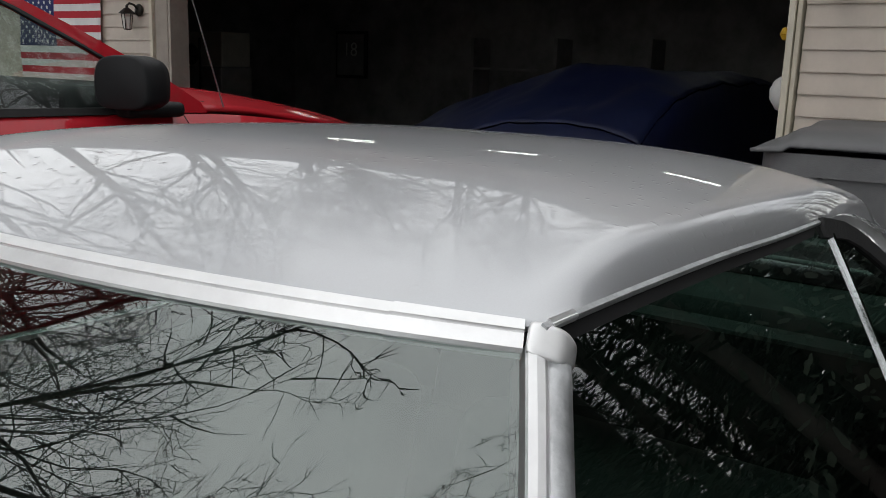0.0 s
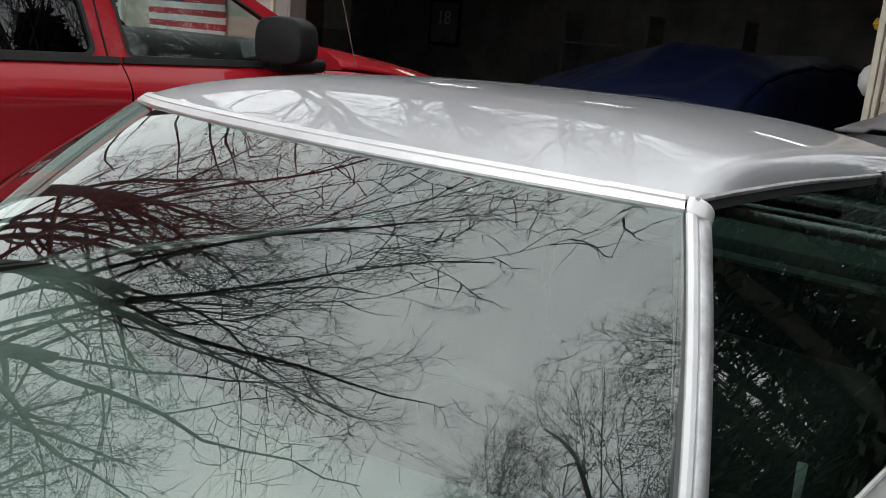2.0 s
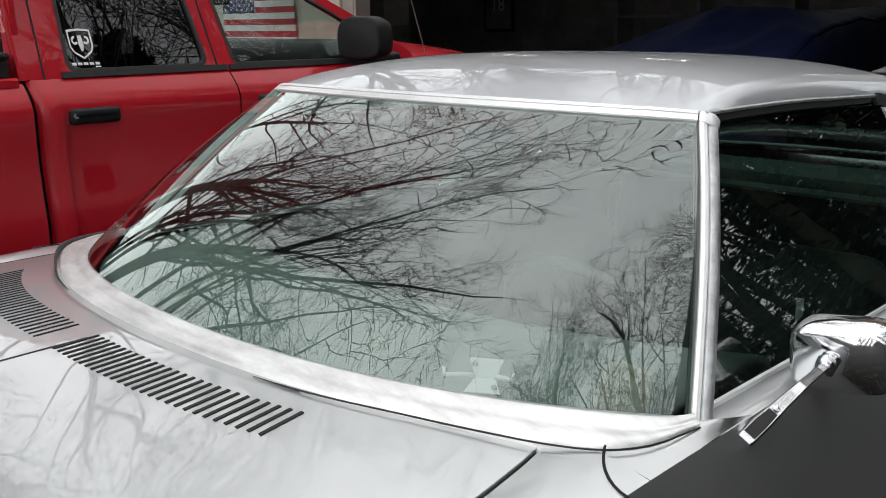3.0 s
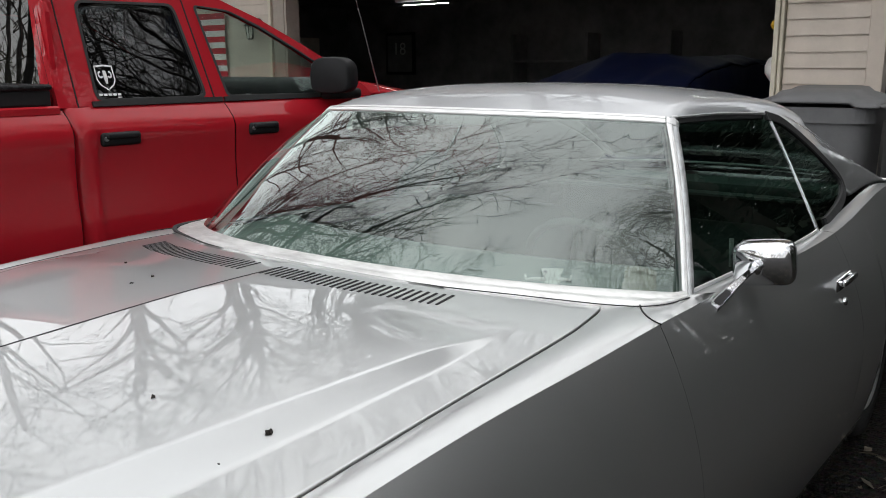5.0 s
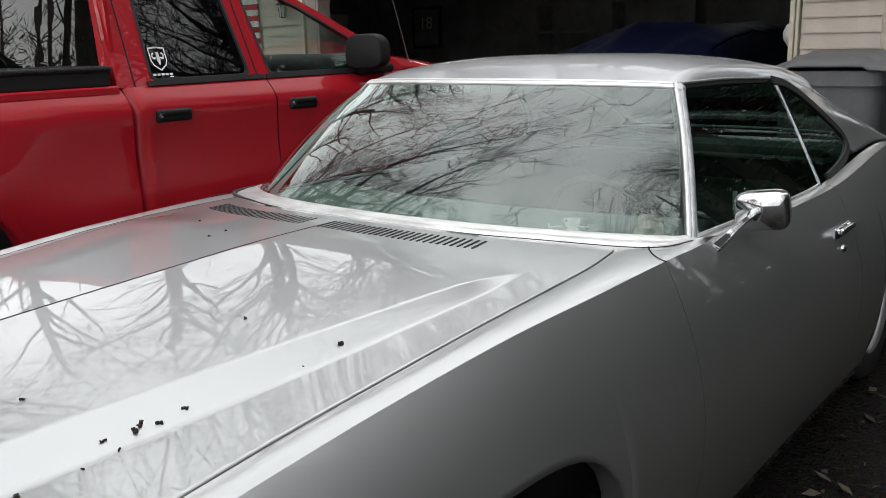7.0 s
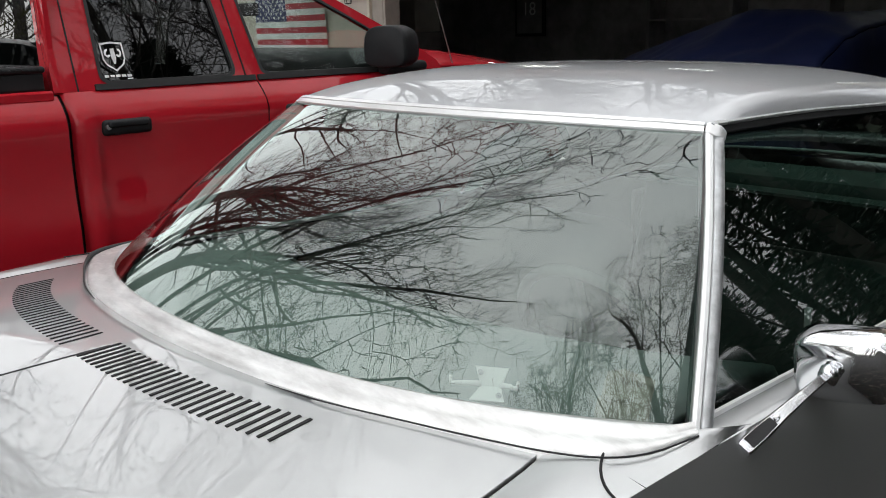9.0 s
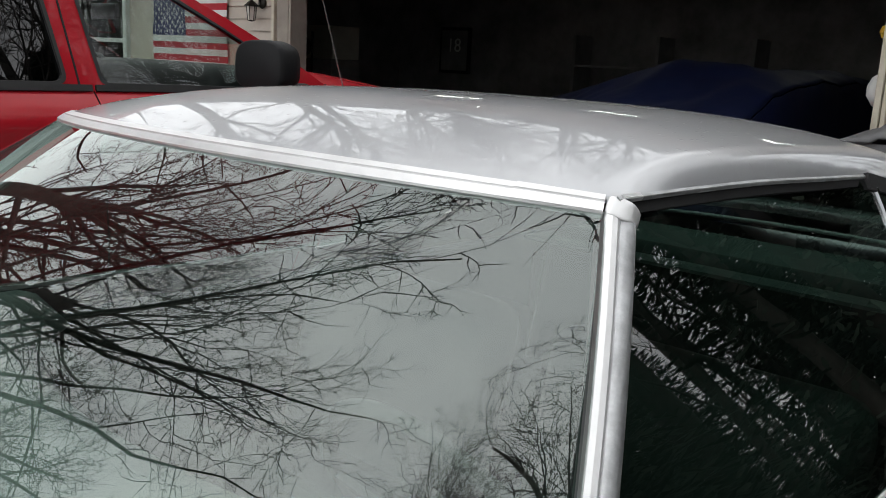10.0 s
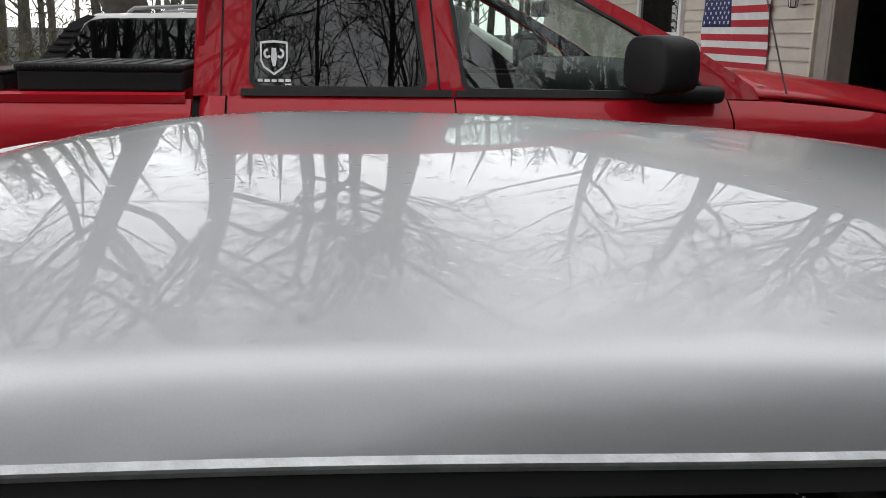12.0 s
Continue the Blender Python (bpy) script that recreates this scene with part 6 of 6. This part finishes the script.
# upright forest tree: a clear stem that forks high up into a broom of limbs
FORK = dict(OAK, count=(10, 7, 6, 3), first=(0.60, 0.2, 0.2, 0.15), wobble=(0.045, 0.20, 0.26, 0.30, 0.32), angle=((16, 52), (24, 52), (25, 55), (25, 58)), lift=(0.0, 0.05, 0.03, 0.02, 0.01),
            thin=((0.40, 0.66), (0.42, 0.62), (0.42, 0.6), (0.5, 0.7)), short=((0.42, 0.72), (0.40, 0.62), (0.38, 0.58), (0.45, 0.65)), least=0.012)
SPARSE = dict(FORK, count=(13, 5, 5, 3), first=(0.42, 0.3, 0.25, 0.2), angle=((38, 72), (26, 55), (25, 55), (25, 58)), short=((0.30, 0.55), (0.40, 0.60), (0.40, 0.6), (0.45, 0.65)))


def evergreen(at, count, rng, label, crown_label):
    """A conifer: a tapered trunk and boughs of small needle sprays."""
    ever = thing("evergreen_tree", at, label, "tree", "evergreens")
    part("trunk", tube([(0, 0, -0.1), (0.05, 0, 3), (0, 0.05, 7.5)], [0.17, 0.12, 0.02], 8), M_BARK, ever, smooth=True)
    verts, faces = [], []
    for k in range(count):
        h = 0.25 + 7.4 * rng.random() ** 1.15
        a = rng.uniform(0, 2 * math.pi)
        # boughs reach out unevenly, with gaps between the whorls
        reach = ((7.9 - h) * 0.30 + 0.15) * (0.78 + 0.34 * noise.noise((math.cos(a) * 2.1, math.sin(a) * 2.1, h * 1.9)))
        r = reach * rng.random() ** 0.42
        c = Vector((r * math.cos(a), r * math.sin(a), h - 0.22 * r))
        out = Vector((math.cos(a) + rng.uniform(-0.5, 0.5), math.sin(a) + rng.uniform(-0.5, 0.5), rng.uniform(-0.6, 0.35))).normalized()
        side = out.cross(Vector((rng.uniform(-0.7, 0.7), rng.uniform(-0.7, 0.7), 1))).normalized()
        l, w = rng.uniform(0.10, 0.26), rng.uniform(0.015, 0.040)
        o = len(verts)
        verts += [c - side * w * 0.4, c + side * w * 0.4, c + out * l * 0.6 + side * w, c + out * l, c + out * l * 0.6 - side * w]
        faces.append((o, o + 1, o + 2, o + 3, o + 4))
    part("crown", (verts, faces), M_NEEDLE, ever, crown_label)
    return ever


def build_trees():
    twin_oak((-8.7, -0.38, 0))
    broom = tree(11, FORK, 9.4, 0.42, "tall leafless tree forking high into a broom of limbs", (-13.7, 2.45, 0), "bare trees", 60)
    fork = tree(5, FORK, 10.5, 0.28, "tall straight leafless tree with forked upper limbs", (-15.0, 8.7, 0), "bare trees", 0, lean=(0.03, -0.05))
    slim = tree(23, SPARSE, 13.0, 0.20, "slim leafless tree with a straight stem and thin side limbs", (-16.0, 0.45, 0), "bare trees", 0)
    fine = tree(31, FINE, 14.8, 0.085, "tall slender bare tree with fine upswept twigs", (3.7, -1.3, 0), "bare trees", 40)
    rng = random.Random(4)
    # x, y, size and the direction each one leans towards
    spots = [(fork, -14.8, 11.3, 1.02, 40), (slim, -16.0, 13.4, 1.05, 130), (broom, -13.9, 15.9, 0.98, 210), (fork, -13.2, 15.6, 1.05, 300), (slim, -10.0, 16.2, 1.0, 20), (fork, -7.6, 16.4, 0.92, 160),
             (slim, -17.0, 1.0, 1.1, 70), (slim, -20.0, 1.9, 1.1, 250), (slim, -19.5, 7.9, 1.0, 190),
             (slim, -20.5, -6.2, 1.0, 110), (fork, -18.0, -9.5, 0.95, 80), (fine, -13.5, -5.2, 0.9, 110), (fine, -15.0, -7.0, 0.9, 20), (slim, -13.0, -8.0, 0.95, 280), (fork, -21.0, -10.0, 1.0, 45), (broom, -9.5, -13.0, 1.0, 15), (slim, -6.0, -15.0, 1.0, 200),
             (slim, -3.8, 17.5, 1.0, 230), (fork, -0.2, 17.0, 0.9, 120), (broom, 4.0, 18.5, 0.9, 70), (slim, -12.0, 20.0, 1.1, 35), (fork, -17.5, 18.5, 1.1, 260), (slim, 9.5, 16.5, 1.0, 150),
             (fine, 5.2, -2.9, 1.0, 15), (fine, 6.6, 1.4, 0.85, 250), (fine, 3.3, 3.5, 1.1, 100), (fine, 5.6, -0.8, 1.0, 300), (fine, 2.9, 6.4, 1.15, 190), (fine, 4.6, 5.4, 1.0, 60), (fine, 6.9, 10.2, 0.8, 330), (fine, 5.0, 9.6, 0.8, 120), (fine, 4.2, 8.3, 0.7, 10), (fine, 4.5, 7.4, 0.75, 230), (fine, 5.9, 7.6, 0.8, 170), (fork, 6.5, 9.9, 0.95, 100), (fork, 9.5, -9.0, 0.95, 140), (fork, 8.4, -5.2, 0.9, 200), (slim, 7.2, -7.4, 0.9, 310), (broom, 12.0, -4.6, 0.9, 50), (slim, 10.5, -2.6, 0.95, 170), (fine, 7.0, -4.4, 0.9, 220), (fine, 9.0, -6.8, 0.85, 20), (fine, 8.2, 1.6, 0.8, 75), (fine, 9.4, -1.2, 0.8, 145), (fine, 8.8, 4.6, 0.8, 215), (fine, 7.6, 6.2, 0.75, 285), (fine, 10.4, 3.4, 0.85, 355), (slim, 3.0, -14.0, 1.0, 90)]
    for src, x, y, size, turn in spots:
        src.scale = (size, size, size * rng.uniform(0.97, 1.05))
        copy_thing(src, pose(x, y, 0, 0, 0, turn))
    for src in (broom, fork, slim, fine):
        src.scale = (1, 1, 1)
    # evergreens out of view: mirrored in the glass, massed to darken flank and roof
    ever = evergreen((8.0, 8.5, 0), 16000, rng, "dense dark evergreen out of view beside the drive", "dense dark needle sprays")
    thin = evergreen((2.7, 7.2, 0), 6000, rng, "thin dark evergreen with sky showing through", "sparse dark needle sprays")
    copy_thing(thin, pose(2.9, 9.0, 0, 0, 0, 140))
    copy_thing(thin, pose(4.3, 9.4, 0, 0, 0, 260))
    for x, y in ((9.5, 5.6), (11, 10), (9.0, 13.0), (11.6, 2.0), (12.2, 4.2), (12.0, -0.6), (13.4, 6.4), (10.6, -1.8), (14.0, 1.0), (8.6, -2.8), (12.6, 8.6), (8.4, 4.2), (3.6, 15.8), (7.7, 3.0), (6.8, 5.0), (9.8, 0.4), (9.2, 2.6), (10.2, 7.8), (8.6, 11.6), (10.8, 13.0), (3.7, 11.4), (7.2, 7.0), (5.4, 5.6), (5.6, 14.0), (6.3, 3.4), (4.6, 16.8)):
        size = rng.uniform(0.9, 1.1)
        ever.scale = (size, size, size)
        copy_thing(ever, pose(x, y, 0, 0, 0, rng.uniform(0, 360)))
    ever.scale = (1, 1, 1)
    # far woods all round, one mass
    verts, faces = [], []
    for k in range(460):
        a, r = rng.uniform(0, 2 * math.pi), rng.uniform(27, 60)
        x, y = r * math.cos(a), r * math.sin(a)
        h = rng.uniform(7, 13)
        base = Vector((x, y, -0.2))
        v, f = tube([base, base + Vector((rng.uniform(-0.4, 0.4), rng.uniform(-0.4, 0.4), h * 0.5)), base + Vector((rng.uniform(-1, 1), rng.uniform(-1, 1), h))], [0.16, 0.11, 0.02], 5, False)
        o = len(verts)
        verts += v
        faces += [tuple(i + o for i in q) for q in f]
        for j in range(26):
            z = h * rng.uniform(0.2, 0.95)
            b, l = rng.uniform(0, 6.28), rng.uniform(0.9, 2.6) * (1.15 - z / h)
            s0 = base + Vector((0, 0, z))
            e0 = s0 + Vector((math.cos(b) * l, math.sin(b) * l, l * rng.uniform(0.5, 1.2)))
            v, f = tube([s0, e0], [0.035, 0.01], 3, False)
            o = len(verts)
            verts += v
            faces += [tuple(i + o for i in q) for q in f]
            for m in range(3):
                g = s0.lerp(e0, rng.uniform(0.3, 0.95))
                v, f = tube([g, g + Vector((rng.uniform(-0.6, 0.6), rng.uniform(-0.6, 0.6), rng.uniform(0.1, 0.8)))], [0.014, 0.006], 3, False)
                o = len(verts)
                verts += v
                faces += [tuple(i + o for i in q) for q in f]
    wood = part("far_woods", (verts, faces), M_BARK, None)
    tagged(wood, "grey leafless woods far behind the houses", "woods", kind="stuff")
    # low winter brush
    verts, faces = [], []
    for k in range(16000):
        a, r = rng.uniform(0, 2 * math.pi), rng.uniform(13.5, 30)
        x, y = r * math.cos(a), r * math.sin(a)
        if -14 < x < 1.5 and 3 < y < 13:
            continue
        hgt = 1.6 * (0.4 + 0.6 * noise.noise((x * 0.25, y * 0.25, 0)) ** 2 + 0.25)
        c = Vector((x, y, rng.uniform(0, 1) * hgt))
        d = Vector((rng.uniform(-1, 1), rng.uniform(-1, 1), rng.uniform(0, 1.4))).normalized()
        s = d.cross(Vector((rng.uniform(-1, 1), rng.uniform(-1, 1), 0.3))).normalized()
        l, w = rng.uniform(0.12, 0.34), rng.uniform(0.006, 0.020)
        o = len(verts)
        verts += [c - s * w * 0.3, c + d * l * 0.5 + s * w, c + d * l, c + d * l * 0.5 - s * w]
        faces.append((o, o + 1, o + 2, o + 3))
    for k in range(9000):
        x, y = rng.uniform(-21, -10.5), rng.uniform(-10, 1.0)
        c = Vector((x, y, 2.3 * rng.random() ** 1.5))
        d = Vector((rng.uniform(-1, 1), rng.uniform(-1, 1), rng.uniform(0, 1.4))).normalized()
        s = d.cross(Vector((rng.uniform(-1, 1), rng.uniform(-1, 1), 0.3))).normalized()
        l, w = rng.uniform(0.10, 0.28), rng.uniform(0.006, 0.018)
        o = len(verts)
        verts += [c - s * w * 0.3, c + d * l * 0.5 + s * w, c + d * l, c + d * l * 0.5 - s * w]
        faces.append((o, o + 1, o + 2, o + 3))
    br = part("brush", (verts, faces), M_BRUSH, None)
    tagged(br, "yellow-green winter brush along the wood edge", "brush", kind="stuff")


build_trees()


# ---- small things ----
def build_litter():
    rng = random.Random(9)
    verts, faces = [], []
    for k in range(2600):
        x, y = rng.uniform(0.9, 5.0), rng.uniform(-3.5, 5.5)
        a, l, w = rng.uniform(0, 6.28), rng.uniform(0.012, 0.05), rng.uniform(0.004, 0.018)
        d, s = Vector((math.cos(a), math.sin(a), 0)), Vector((-math.sin(a), math.cos(a), 0))
        c = Vector((x, y, 0.003))
        up = Vector((0, 0, rng.uniform(0.004, 0.014)))
        o = len(verts)
        verts += [c - d * l, c + s * w + up, c + d * l + up * 0.5, c - s * w + up * 0.2]
        faces += [(o, o + 1, o + 2), (o, o + 2, o + 3)]
    ob = part("leaf_litter", (verts, faces), M_LITTER, None)
    tagged(ob, "pale dry leaf and twig bits on wet gravel", "litter", kind="stuff")


M_LITTER = material("dry_litter", (0.12, 0.10, 0.075), 0.9, vary=0.5, scale=3)
build_litter()


def build_buds():
    """Dark bits of bud and leaf lying on the hood."""
    spots = [(0.396, -0.761, 1.0), (0.582, -0.704, 1.6), (0.583, -0.794, 0.5), (0.548, -1.008, 1.3), (0.550, -1.056, 1.6), (0.533, -1.073, 1.1), (0.539, -1.090, 1.5), (0.536, -1.080, 0.9),
             (0.528, -1.135, 1.1), (0.552, -1.126, 0.9), (0.555, -1.183, 0.8), (0.365, -1.168, 1.0), (0.543, -1.275, 1.6), (-0.36, -0.30, 1.0), (-0.17, -0.36, 1.0), (-0.16, -0.42, 0.9)]
    rng = random.Random(2)
    for x, y, size in spots:
        b = thing("bud_scrap", (x, y, hood_z(x, y)), "dark dry bud scrap lying on the silver hood", "plant scrap", "bud scraps on the hood", turn=rng.uniform(0, 360))
        bm = bmesh.new()
        for k in range(4):
            m = Matrix.Translation((rng.uniform(-0.004, 0.004), rng.uniform(-0.004, 0.004), 0.0012)) @ Euler((rng.uniform(0, 3), rng.uniform(0, 3), rng.uniform(0, 3))).to_matrix().to_4x4() @ Matrix.Diagonal((0.0042, 0.0026, 0.0018, 1))
            bmesh.ops.create_icosphere(bm, subdivisions=1, radius=1, matrix=m)
        bmesh.ops.scale(bm, vec=(size * 0.8, size * 0.8, size * 0.8), verts=bm.verts)
        part("scrap", bm, M_BUD, b)


build_buds()


def build_dash_bracket():
    """A small white plate with two side hooks lying on the dash."""
    br = thing("mirror_bracket", (0.545, 0.165, 0.963), "small white bracket plate with side hooks on the dash", "bracket", turn=30)
    lean = pose(0, 0, 0, 48)
    # a folded plate: two flaps that meet at a narrow waist
    for z0, z1, w0, w1, d0, d1 in ((0.0, 0.026, 0.026, 0.015, 0.0, 0.012), (0.026, 0.052, 0.015, 0.025, 0.012, 0.002)):
        bm = bmesh.new()
        quads = []
        for off in (0.0, 0.003):
            quads.append([bm.verts.new(lean @ Vector(p)) for p in ((-w0, z0, -d0 - off), (w0, z0, -d0 - off), (w1, z1, -d1 - off), (-w1, z1, -d1 - off))])
        bm.faces.new(quads[0])
        bm.faces.new(quads[1][::-1])
        for i in range(4):
            j = (i + 1) % 4
            bm.faces.new((quads[0][j], quads[0][i], quads[1][i], quads[1][j]))
        bmesh.ops.recalc_face_normals(bm, faces=bm.faces)
        part("flap", bm, M_WHITE, br)
    for sd in (1, -1):
        reach = 0.022 if sd > 0 else 0.040
        pts = [lean @ Vector(p) for p in ((sd * 0.015, 0.028, -0.010), (sd * (0.018 + reach * 0.5), 0.026, -0.006), (sd * (0.018 + reach), 0.023, -0.004), (sd * (0.020 + reach), 0.034, -0.002))]
        part("hook", tube(pts, [0.0045, 0.0042, 0.0036, 0.0026], 8), M_WHITE, br, smooth=True)
        part("screw", placed(lathe([(0.0042, 0), (0.0042, 0.0016), (0, 0.0022)], 10), lean @ pose(sd * 0.016, 0.010 if sd > 0 else 0.043, -0.003)), M_STEEL, br)


build_dash_bracket()


def build_paper():
    """A crumpled beige sheet folded against the inside of the windshield corner."""
    pb = thing("paper_sheet", (0.700, 0.285, 0.938), "crumpled beige paper sheet standing on the dash", "paper", turn=22)
    def upper(u, v):
        return (-0.036 + 0.07 * u, 0.012 * noise.noise((u * 3, v * 3, 1)) + 0.03 * v, 0.034 + (0.035 - 0.02 * abs(u - 0.4)) * v)
    def lower(u, v):
        return (-0.040 + 0.075 * u, -0.030 + 0.012 * noise.noise((u * 3, v * 3, 7)) + 0.028 * v, 0.036 * v)
    thick(part("upper_fold", grid(span(0, 1, 9), span(0, 1, 9), upper), M_PAPER, pb, smooth=True), 0.001)
    thick(part("lower_fold", grid(span(0, 1, 9), span(0, 1, 7), lower), M_PAPER, pb, smooth=True), 0.001)


build_paper()
